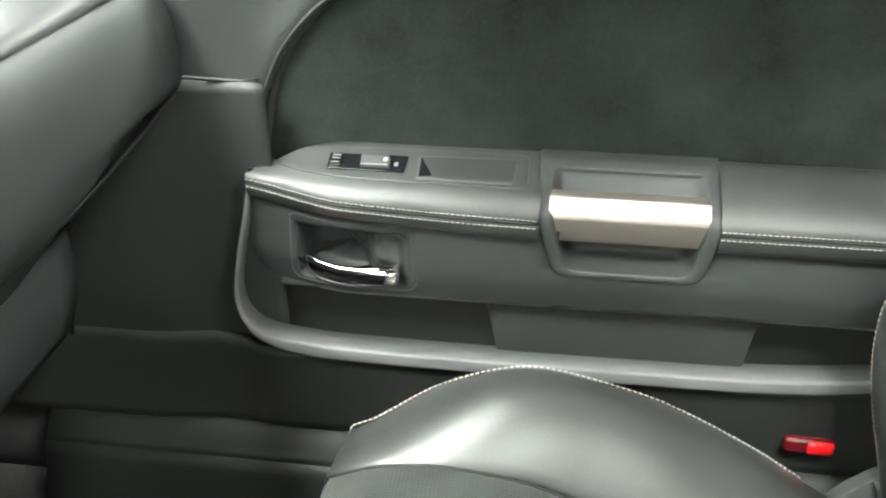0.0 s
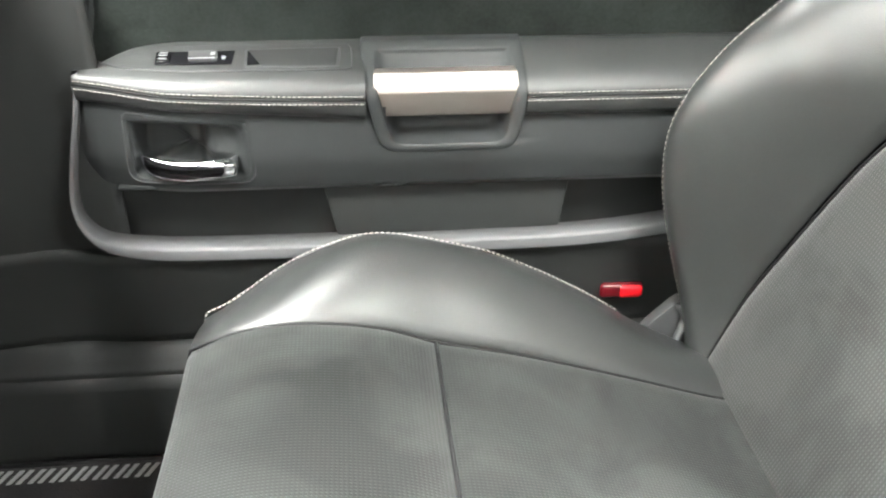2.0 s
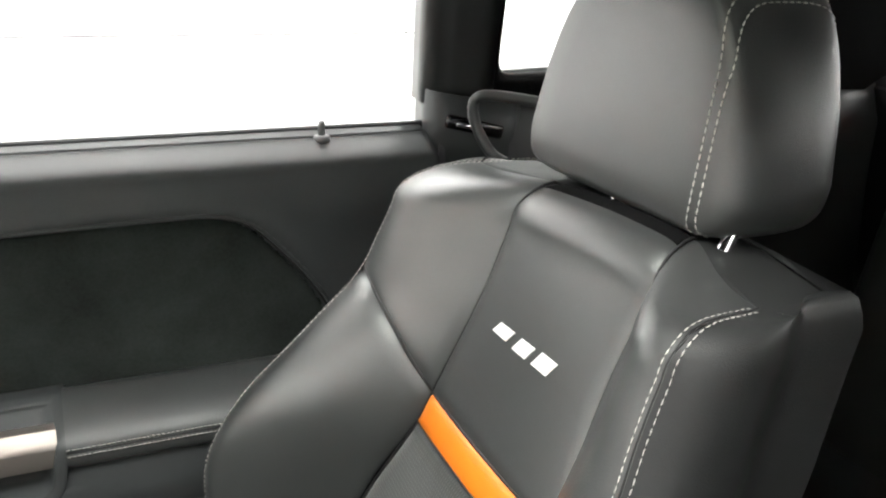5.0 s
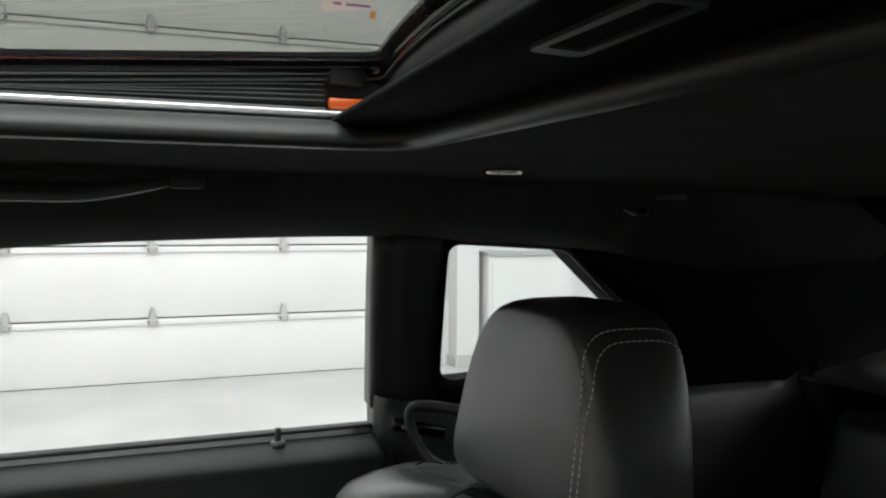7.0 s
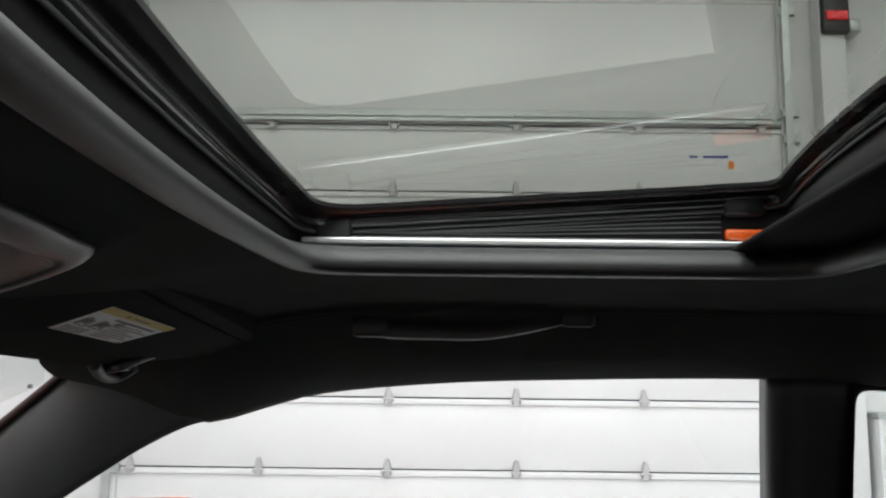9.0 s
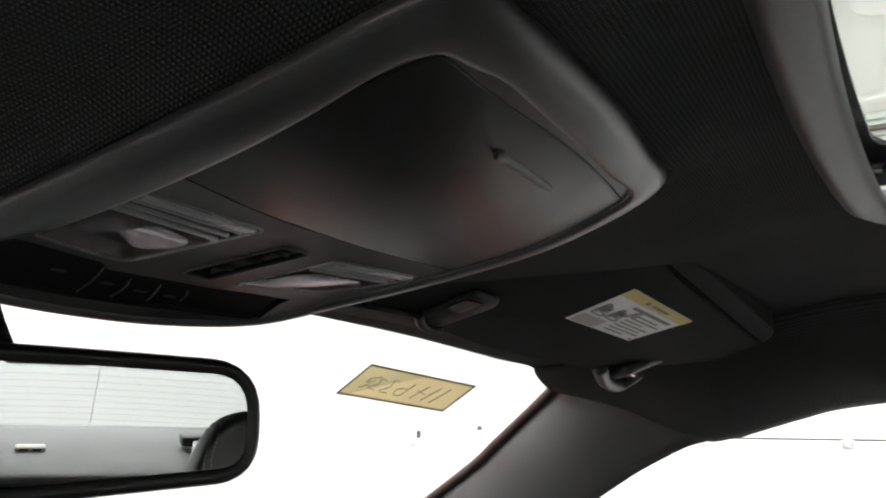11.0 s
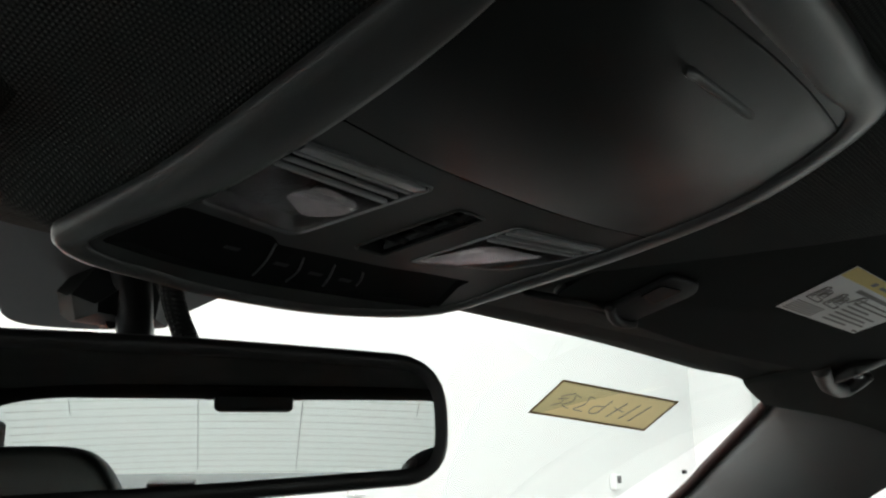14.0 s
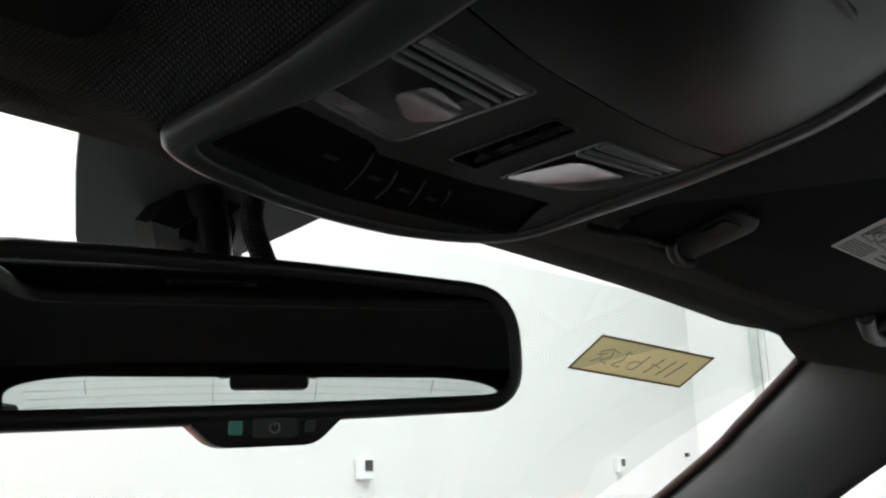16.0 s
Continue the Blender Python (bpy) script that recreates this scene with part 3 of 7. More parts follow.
# grey tube paints the highlight line along the gloss frame
part("frame_highlight", tube(glass_ring(0.0085, -0.0175) + glass_ring(0.0085, -0.0175)[:1], 0.0016, 6), GREY_PLASTIC, sunroof, "grey line standing in for the highlight on the glass frame")
part("apron", loft([glass_ring(0.003, -0.002), [Vector((p.x, p.y, 1.349)) for p in glass_ring(0.001, 0)]], caps=False), SEAL, sunroof, solid=0.002)
for s in (1, -1):
    part("rail", rbox(0.070, 0.505, s * 0.376 - 0.016, s * 0.376 + 0.020, 1.3475, 1.3535, 0.0015, 1), ALU, sunroof, "bright aluminium rail", smooth=False)
    part("rail_groove", rbox(0.072, 0.503, s * 0.371 - 0.0012, s * 0.371 + 0.0012, 1.3470, 1.3476, 0, 1), SEAL, sunroof, "dark groove in the rail", smooth=False)
    part("rail_lip", rbox(0.11, 0.46, s * 0.396 - 0.003, s * 0.396 + 0.003, 1.353, 1.3605, 0.001, 1), PALE_LIP, sunroof, smooth=False)
    strip = [[Vector((u, s * y, glass_z(u) + dz)) for y, dz in ((0.3945, -0.0035), (0.3985, -0.0035), (0.3985, -0.0115), (0.3945, -0.0105))] for u in steps(0.11, 0.46, 6)]
    part("seal_strip", loft(strip), PALE_LIP, sunroof, "grey upper strip of the side seal", angle=40)
    for k, f in enumerate((0.16, 0.34, 0.52, 0.72)):
        pts = [(u, s * 0.3985, 1.3635 + (glass_z(u) - 0.014 - 1.3635) * f * smooth01((u - 0.0) / 0.42) - 0.0012 * math.sin((u - 0.1) * 8.7) * (k == 0)) for u in steps(0.11, 0.46, 8)]
        part("seal_rib", tube(pts, 0.0007, 6), PALE_LIP, sunroof, "thin pale fold of the side seal")
    part("hinge_block", rbox(0.078, 0.112, s * 0.395 - 0.012, s * 0.395 + 0.012, 1.353, 1.376, 0.003, 1), SEAL, sunroof)
    part("lift_arm", rbox(0.462, 0.50, s * 0.398 - 0.008, s * 0.398 + 0.01, 1.383, 1.400, 0.003, 1), SEAL, sunroof)
    part("painted_edge", rbox(0.463, 0.52, s * 0.397 - 0.003, s * 0.397 + 0.004, 1.3595, 1.371, 0.003, 2), BODY_PAINT, sunroof, "orange painted roof edge")

shade = thing("sunshade", (0.62, 0.0, 1.343), "black cloth sunshade pushed back, with a recessed pull", "sunshade")
rings = []
for x, h in ((0.4245, 0.0012), (0.4262, 0.0035), (0.4305, 0.0058), (0.437, 0.0066), (0.448, 0.006), (0.47, 0.006), (0.73, 0.006)):
    skew = 0.085 if x < 0.6 else 0.0
    rings.append([Vector((x + skew * y, y, 1.3435 + dz)) for y, dz in ((-0.385, -h), (0.385, -h), (0.39, 0), (0.385, h), (-0.385, h), (-0.39, 0))])
part("panel", loft(rings), DARK_TRIM, shade, angle=60)
o1 = [Vector((p.x, p.y, 1.3372)) for p in rounded([(0.434, -0.153), (0.464, -0.151), (0.474, -0.039), (0.441, -0.043)], 0.008, 4)]
o2 = [Vector((p.x, p.y, 1.3372)) for p in rounded([(0.441, -0.146), (0.461, -0.1445), (0.467, -0.052), (0.445, -0.055)], 0.004, 4)]
pull = part("pull", band(o1, o2, (0, 0, -0.0025)), PLASTIC, shade, "black plastic recessed pull", angle=40)
part("recess", prism(o2, (0, 0, -0.0006)), DARK_TRIM, pull, "dark recess", smooth=False)

# side rails between roof lining and windows, both sides
RAIL_BOT = curve((-0.30, 1.214), (-0.24, 1.199), (-0.17, 1.181), (-0.105, 1.169), (-0.04, 1.186), (0.03, 1.206), (0.17, 1.221), (0.313, 1.228), (0.61, 1.233), (0.73, 1.226), (0.92, 1.214), (1.2, 1.17))
WIN_TOP = curve((-0.30, 1.065), (-0.255, 1.092), (-0.18, 1.138), (-0.114, 1.168), (0.03, 1.206), (0.17, 1.221), (0.313, 1.228), (0.61, 1.233), (0.73, 1.226), (0.92, 1.214), (1.2, 1.17))


def side_rail(s):
    def f(u, v):
        x = u
        z1, z0 = zliner(x, 0.585), RAIL_BOT(x)
        t = v
        y = 0.582 + (0.712 - 0.582) * (t**1.25)
        z = z1 + (z0 - z1) * (t**0.9) - (0.012 - 0.010 * smooth01((-0.05 - x) / 0.15)) * math.sin(math.pi * t)
        if t > 0.93:
            y += 0.02 * (t - 0.93) / 0.07
        if x < -0.15:
            x += (0.020 + 0.055 * smooth01((t - 0.4) / 0.6)) * (-0.15 - x) / 0.132
        return (x, s * y, z)
    return sheet(f, steps(-0.282, 1.5, 60), steps(0, 1, 14))


structure("roof_rail", side_rail(1), LINER, "black cloth roof rail above the passenger window", smooth=True, category="roof rail", solid=0.004)
structure("roof_rail_left", side_rail(-1), LINER, "black cloth roof rail above the driver window", smooth=True, category="roof rail", solid=0.004)


# windscreen pillars
def a_pillar(s):
    inner_line = spline([(-0.262, 0.650, 1.238), (-0.281, 0.676, 1.226), (-0.316, 0.685, 1.198), (-0.36, 0.690, 1.162), (-0.414, 0.70, 1.121), (-0.60, 0.72, 1.0), (-0.80, 0.735, 0.88)], 6)
    outer_line = spline([(-0.10, 0.70, 1.172), (-0.13, 0.703, 1.163), (-0.18, 0.708, 1.138), (-0.222, 0.712, 1.112), (-0.262, 0.716, 1.086), (-0.40, 0.73, 0.995), (-0.55, 0.745, 0.89)], 6)
    inner_line = [p + Vector((0.0067, 0.0055, 0)) for p in inner_line]
    rings = []
    for i, (a, b) in enumerate(zip(inner_line, outer_line)):
        row = []
        for t in steps(0, 1, 10):
            p = a.lerp(b, t)
            b0 = 0.013 * math.sin(math.pi * t**0.8) * (0.25 + 0.75 * smooth01(i / 10))
            row.append(Vector((p.x + b0 * 0.5, s * (p.y - b0 * 0.9), p.z - b0 * 0.1)))
        # return flanges towards the glass
        row.insert(0, Vector((a.x - 0.010, s * (a.y + 0.05), a.z + 0.006)))
        row.append(Vector((b.x - 0.005, s * (b.y + 0.035), b.z + 0.003)))
        rings.append(row)
    return loft(rings, closed=False)


structure("windscreen_pillar", a_pillar(1), GREY_PLASTIC, "dark grey plastic windscreen pillar trim", smooth=True, category="pillar", solid=0.003)
structure("windscreen_pillar_left", a_pillar(-1), GREY_PLASTIC, "dark grey plastic windscreen pillar trim", smooth=True, category="pillar", solid=0.003)
for s in (1, -1):
    # black seal along the screen, reddened as the orange body's reflection
    pts = [Vector((p.x + 0.003, s * (p.y + 0.0025), p.z)) for p in spline([(-0.262, 0.650, 1.238), (-0.281, 0.676, 1.226), (-0.316, 0.685, 1.198), (-0.36, 0.690, 1.162), (-0.414, 0.70, 1.121), (-0.60, 0.72, 1.0), (-0.80, 0.735, 0.88)], 6)]
    structure("screen_seal", tube(pts, 0.006, 6), TINTED_SEAL, "black rubber windscreen seal, tinted red for the reflected orange body", smooth=True, category="seal")

HEAD_Z = curve((0.0, 1.266), (0.16, 1.265), (0.35, 1.2615), (0.48, 1.256), (0.56, 1.252), (0.60, 1.249), (0.63, 1.241), (0.65, 1.230), (0.67, 1.212), (0.69, 1.18))


# header strip under the lining's front edge
def header(u, v):
    edge = HEAD_Z(abs(u))
    if v < 0.6:
        t = v / 0.6
        x = -0.225 - 0.045 * t
        z = max(zliner(-0.225, min(abs(u), 0.58)) + 0.004, edge) * (1 - t) + edge * t
    else:
        t = (v - 0.6) / 0.4
        x = -0.270 - (0.05 * t + 0.004 * math.sin(math.pi * t)) * (1 - 0.9 * smooth01((abs(u) - 0.55) / 0.07))
        z = edge + 0.016 * t**1.5
    return (x, u, z)


structure("header", sheet(header, steps(-0.66, 0.66, 88), steps(0, 1, 15)), LINER, "black cloth header over the windscreen", smooth=True, category="header", solid=0.003)


def screen_point(u, v):
    """Windscreen: u across, v from the roof down to the cowl."""
    x = -0.31 - 0.62 * v + 0.10 * (u / 0.7)**2 * (1 - 0.2 * v) - 0.03
    z = 1.275 - 0.375 * v - 0.02 * (u / 0.7)**2 + 0.03 * math.sin(math.pi * v)
    return Vector((x, u * (1 + 0.08 * v), z))


ws = structure("windscreen", sheet(screen_point, steps(-0.72, 0.72, 24), steps(0, 1, 12)), SCREEN_GLASS, "clear curved windscreen glass", smooth=True, category="windscreen")
ws.visible_shadow = False
structure("cowl", rbox(-1.25, -0.85, -0.8, 0.8, 0.86, 0.90, 0.01, 1), PLASTIC, "black plastic cowl below the windscreen", category="cowl")
structure("bonnet", sheet(lambda u, v: (u, v, 0.90 - 0.06 * ((u + 0.95) / 1.4)**2 - 0.05 * (v / 0.85)**4), steps(-2.35, -1.1, 12), steps(-0.86, 0.86, 14)), BODY_PAINT, "orange painted car bonnet", smooth=True, category="bonnet", solid=0.01)


# centre pillars with the belt slot, quarter trims and quarter windows
def b_pillar(s):
    rings = []
    for v in steps(0, 1, 10):
        z = 0.985 + (1.235 - 0.985) * v
        y = 0.762 - 0.040 * v - 0.012 * v * v
        x0, x1 = 0.626 - 0.012 * v, 0.729 - 0.004 * v
        ring = []
        for t in steps(0, 1, 14):
            bulge = 0.016 * math.sin(math.pi * t)**0.6
            groove = 0.005 * math.exp(-((t - 0.2) / 0.03)**2)
            ring.append(Vector((x0 + (x1 - x0) * t, s * (y - bulge + groove), z)))
        ring.insert(0, Vector((x0 + 0.006, s * (y + 0.05), z)))
        ring.append(Vector((x1 - 0.004, s * (y + 0.05), z)))
        rings.append(ring)
    return loft(rings, closed=False)


def quarter_trim(s):
    def f(u, v):
        z = 0.28 + (1.0 - 0.28) * v
        zt = 1.0 + 0.012 * math.sin((u - 0.6) * 9) * 0.3
        z = 0.28 + (zt - 0.28) * v
        y = 0.735 + 0.018 * math.sin(math.pi * min(v * 1.3, 1)) * -0.8 + 0.028 * smooth01((v - 0.9) / 0.1)
        return (u, s * (y - 0.02 * smooth01((u - 0.9) / 0.4)), z)
    return sheet(f, steps(0.64, 1.5, 26), steps(0, 1, 20))


for s, side in ((1, "passenger"), (-1, "driver")):
    pil = thing("centre_pillar", (0.68, s * 0.74, 0.6), "black plastic centre pillar trim with a belt slot", "pillar", kind="structure")
    part("upper_trim", b_pillar(s), PLASTIC, pil, solid=0.002)
    rings = []
    for v in steps(0, 1, 8):
        z = 0.56 + (1.004 - 0.56) * v
        y = 0.748 + 0.006 * (1 - v)
        x0, x1 = 0.632 - 0.004 * v, 0.76
        rings.append([Vector((x0 + 0.004, s * (y + 0.05), z))] + [Vector((x0 + (x1 - x0) * t, s * (y - 0.022 * math.sin(math.pi * t)**0.5 - 0.004 * smooth01((v - 0.9) / 0.1)), z - 0.02 * t * v)) for t in steps(0, 1, 10)])
    part("lower_trim", loft(rings, closed=False), SOFT, pil, solid=0.003)
    part("belt_slot", rbox(-0.042, 0.042, -0.004, 0.004, -0.009, 0.009, 0.003, 1, m=Matrix.Translation((0.685, s * 0.724, 0.958)) @ pose(0, 0, 0, 0, 14, 0)), FRIT, pil, "dark belt slot")
    part("belt_tongue", rbox(-0.012, 0.012, -0.003, 0.003, -0.003, 0.003, 0.001, 1, m=Matrix.Translation((0.668, s * 0.719, 0.961)) @ pose(0, 0, 0, 0, 14, 0)), CHROME, pil, "chrome belt guide")
    structure("quarter_trim" if s > 0 else "quarter_trim_left", quarter_trim(s), GREY_PLASTIC, "dark grey rear side trim", smooth=True, category="side trim", solid=0.004)
    qo = rounded([(0.722, 1.013), (1.16, 1.03), (1.03, 1.125), (0.925, 1.214), (0.722, 1.226)], [0.034, 0.02, 0.03, 0.015, 0.034], 6)
    # pillar and roof side round the quarter window
    big = []
    cq = Vector((0.9, 1.11))
    for p in qo:
        d = (p - cq)
        k = min((0.185 if d.x < 0 else 0.62) / max(abs(d.x), 1e-6), (0.135 if d.y > 0 else 0.125) / max(abs(d.y), 1e-6))
        big.append(cq + d * k)

    def qy(p):
        return 0.765 - 0.16 * max(p[1] - 1.0, 0) - 0.04 * smooth01((p[0] - 1.05) / 0.5)
    ring_in = [Vector((p.x, s * qy(p), p.y)) for p in qo]
    ring_mid = [Vector((a.x + (b.x - a.x) * 0.12, s * (qy(a) - 0.02), a.y + (b.y - a.y) * 0.12)) for a, b in zip(qo, big)]
    ring_out = [Vector((p.x, s * (qy(p) - 0.03), p.y)) for p in big]
    back_in = [Vector((p.x, s * (qy(p) + 0.05), p.y)) for p in qo]
    structure("rear_pillar", loft([back_in, ring_in, ring_mid, ring_out], caps=False), DARK_TRIM, "black rear pillar trim round the quarter window", smooth=True, category="pillar", solid=0.003)
    structure("quarter_seal", tube([Vector((p.x, s * (qy(p) - 0.004), p.y)) for p in qo] + [Vector((qo[0].x, s * (qy(qo[0]) - 0.004), qo[0].y))], 0.006, 6), SEAL, "black rubber seal of the quarter window", smooth=True, category="seal")
    g = structure("quarter_window", prism([Vector((p.x, s * (qy(p) + 0.02), p.y)) for p in qo], (0, s * 0.004, 0)), CLEAR_GLASS, "clear quarter window glass", category="window")
    g.visible_shadow = False
    g = structure("side_window", sheet(lambda u, v: (u, s * (0.772 - 0.052 * v - 0.008 * v * v), 0.93 + (WIN_TOP(u) + 0.02 - 0.93) * v), steps(-0.55, 0.64, 16), steps(0, 1, 8)), CLEAR_GLASS, "clear frameless door window, closed", smooth=True, category="window")
    g.visible_shadow = False
    # outer skins below the windows, front wing and rear flank
    structure("car_flank", rbox(-2.3, 2.6, s * 0.90 - 0.01, s * 0.90 + 0.01, 0.2, 0.92, 0.005, 1), BODY_PAINT, "orange painted car flank", category="car flank")
    structure("window_ledge", rbox(-0.62, 1.6, s * 0.835 - 0.06, s * 0.835 + 0.065, 0.90, 0.935, 0.008, 1), SEAL, "black ledge outside the door window", category="ledge")

# rear of the cabin: window in its dark surround, shelf with belt outlets
RW = lambda u, v: Vector((1.50 + 0.47 * v - 0.10 * (u / 0.6)**2 * (1 - 0.4 * v), u * (1 + 0.10 * v), 1.302 - 0.215 * v - 0.024 * (u / 0.6)**2))
g = structure("rear_window", sheet(RW, steps(-0.60, 0.60, 16), steps(-0.05, 1.05, 8)), CLEAR_GLASS, "clear rear window with thin heater wires", smooth=True, category="window")
g.visible_shadow = False
win = rounded([(-0.57, 0.02), (0.57, 0.02), (0.61, 0.97), (-0.61, 0.97)], [0.16, 0.16, 0.06, 0.06], 8)
wide = []
for p in win:
    d = p - Vector((0, 0.5))
    k = min(0.82 / max(abs(d.x), 1e-6), 0.62 / max(abs(d.y), 1e-6))
    wide.append(Vector((d.x * k, 0.5 + d.y * k)))
structure("rear_surround", loft([[RW(p.x, p.y) + Vector((-0.004, 0, -0.006)) for p in win], [RW(p.x, p.y) + Vector((-0.007, 0, -0.008)) for p in [a.lerp(b, 0.06) for a, b in zip(win, wide)]], [RW(p.x, p.y) + Vector((-0.007, 0, -0.006)) for p in wide]], caps=False), DARK_TRIM, "black trim round the rear window", smooth=True, category="trim", solid=0.003)
structure("rear_shelf", sheet(lambda u, v: (u, v, 1.085 - 0.092 * ((1.98 - u) / 0.6)**1.3), steps(1.38, 1.98, 10), steps(-0.68, 0.68, 4)), PALE_LIP, "grey rear shelf under the rear window", smooth=True, category="shelf", solid=0.012)
heater = thing("heater_wires", (1.75, 0, 1.2), "thin dark heater wires on the rear window", "heater wires")
for k in range(12):
    v = 0.08 + 0.078 * k
    part("wire", tube([RW(u, v) + Vector((-0.003, 0, -0.003)) for u in steps(-0.54, 0.54, 8)], 0.00045, 4), INK, heater)
for u in (-0.41, -0.125, 0.125, 0.41):
    part("bus_wire", tube([RW(u, v) + Vector((-0.004, 0, -0.004)) for v in steps(0.04, 0.9 if abs(u) < 0.2 else 0.2, 4)], 0.0007, 4), INK, heater)
structure("rear_flank", rbox(1.40, 2.15, -0.90, -0.70, 0.3, 1.24, 0.01, 1), DARK_TRIM, "dark trim beside the rear window", category="trim")
structure("rear_flank_right", rbox(1.40, 2.15, 0.70, 0.90, 0.3, 1.24, 0.01, 1), DARK_TRIM, "dark trim beside the rear window", category="trim")
structure("boot_lid", rbox(2.1, 2.75, -0.88, 0.88, 0.3, 1.03, 0.03, 2), BODY_PAINT, "orange painted boot lid", category="boot")
o = thing("brake_lamp", (1.48, 0, 1.28), "black high brake lamp hanging under the lining", "brake lamp")
part("housing", rbox(1.43, 1.52, -0.086, 0.098, 1.250, 1.315, 0.012, 3), PLASTIC, o)
part("foot", rbox(1.45, 1.54, -0.118, 0.128, 1.280, 1.318, 0.008, 2), PLASTIC, o)
for y in (-0.185, 0.40):
    o = thing("belt_outlet", (1.66, y, 1.05), "grey plastic belt outlet on the rear shelf", "belt outlet", "rear belt outlets")
    part("cover", rbox(-0.03, 0.03, -0.058, 0.058, 0.0, 0.026, 0.006, 2, m=Matrix.Translation((1.655, y, 1.060)) @ pose(0, 0, 0, 0, -9, 0)), PALE_LIP, o, angle=50)
    part("slot", rbox(-0.002, 0.002, -0.034, 0.034, 0.014, 0.0175, 0, 1, m=Matrix.Translation((1.624, y, 1.0555)) @ pose(0, 0, 0, 0, -9, 0)), FRIT, o, "dark belt slot", smooth=False)
    part("belt", sheet(lambda u, v: (1.622 - 0.10 * u, y - 0.006 - 0.022 * u + 0.046 * (v - 0.5), 1.072 - 0.06 * u * u - 0.02 * u), steps(0, 1, 8), steps(0, 1, 2)), STEEL, o, "pale grey webbing", solid=0.0015)
anchor = thing("seat_anchor", (1.66, -0.01, 1.05), "small grey anchor cover with two dark slots on the rear shelf", "anchor cover")
part("cover", rbox(-0.02, 0.02, -0.034, 0.034, 0.0, 0.012, 0.005, 2, m=Matrix.Translation((1.64, -0.01, 1.0465)) @ pose(0, 0, 0, 0, -9, 0)), PAPER, anchor, angle=50)
for dy in (-0.014, 0.014):
    part("slot", rbox(-0.002, 0.002, -0.010, 0.010, 0.003, 0.008, 0, 1, m=Matrix.Translation((1.6195, -0.01 + dy, 1.0435)) @ pose(0, 0, 0, 0, -9, 0)), FRIT, anchor, smooth=False)

# cabin floor, bulkhead and tunnel
structure("rear_bulkhead", rbox(1.395, 1.425, -0.76, 0.76, 0.18, 0.985, 0.004, 1), DARK_TRIM, "black carpeted wall behind the rear bench", category="bulkhead")
structure("cabin_floor", rbox(-1.3, 1.5, -0.80, 0.80, 0.16, 0.185, 0.004, 1), CARPET, "black carpeted cabin floor", category="cabin floor")
structure("bulkhead", rbox(-1.35, -1.25, -0.85, 0.85, 0.16, 0.90, 0.004, 1), CARPET, "black carpeted bulkhead", category="bulkhead")
structure("cabin_side_left", rbox(-1.3, 0.64, -0.80, -0.74, 0.16, 0.955, 0.02, 2), SOFT, "dark driver-side door panel", category="door panel")
tun = thing("centre_console", (0.05, 0, 0.185), "black centre console between the seats", "centre console")
part("body", rbox(-0.75, 0.42, -0.10, 0.075, 0.185, 0.47, 0.03, 3), PLASTIC, tun)
part("armrest", rbox(0.10, 0.40, -0.095, 0.07, 0.47, 0.53, 0.025, 3), LEATHER, tun)

# the car's closed outside: nose, tail, wings and wheels
for s in (1, -1):
    structure("front_wing", rbox(-2.34, -0.86, s * 0.80 - 0.075, s * 0.80 + 0.075, 0.62, 0.895, 0.05, 3), BODY_PAINT, "orange painted front wing", smooth=True, category="car wing")
    structure("rear_wing", rbox(1.48, 2.70, s * 0.80 - 0.075, s * 0.80 + 0.075, 0.62, 0.97, 0.05, 3), BODY_PAINT, "orange painted rear wing", smooth=True, category="car wing")
    structure("roof_side", loft([[Vector((x, s * 0.66, zliner(max(x, -0.28), 0.58) + 0.045)), Vector((x, s * 0.735, zliner(max(x, -0.28), 0.58) - 0.01)), Vector((x, s * 0.755, zliner(max(x, -0.28), 0.58) - 0.055))] for x in steps(-0.25, 1.62, 16)], closed=False), BODY_PAINT, "orange painted roof side", smooth=True, category="car roof", solid=0.003)
structure("nose", rbox(-2.42, -2.30, -0.90, 0.90, 0.22, 0.86, 0.05, 3), BODY_PAINT, "orange painted car nose", smooth=True, category="car nose")
for x, y in ((-1.42, 0.84), (-1.42, -0.84), (1.55, 0.84), (1.55, -0.84)):
    o = thing("wheel", (x, y, 0.0), "black tyred car wheel with a grey rim", "wheel", "car wheels")
    ring = [(0.20, -0.11), (0.31, -0.115), (0.335, -0.09), (0.34, 0.0), (0.335, 0.09), (0.31, 0.115), (0.20, 0.11)]
    part("tyre", loft([[Vector((x + r * math.cos(a), y + w, 0.34 + r * math.sin(a))) for r, w in ring] for a in steps(0, 2 * math.pi, 32)], closed=False), SEAL, o)
    part("rim", tube([(x, y - 0.09, 0.34), (x, y, 0.34), (x, y + 0.09, 0.34)], 0.205, 28), STEEL, o, "grey steel rim", angle=40)

# ---- passenger door ----
door = thing("passenger_door", (0.15, 0.74, 0.30), "dark leather and suede passenger door panel, closed", "car door")
INSERT = [(-0.303, 0.612), (-0.298, 0.70), (-0.285, 0.745), (-0.255, 0.795), (-0.200, 0.842), (-0.12, 0.866), (0.0, 0.873), (0.15, 0.876), (0.28, 0.878), (0.345, 0.876), (0.385, 0.862), (0.42, 0.828), (0.455, 0.785), (0.485, 0.735), (0.50, 0.68), (0.50, 0.612), (0.1, 0.61), (-0.2, 0.61)]
outline = spline([Vector((x, z)) for x, z in INSERT[:15]], 6) + [Vector((x, z)) for x, z in INSERT[15:]]


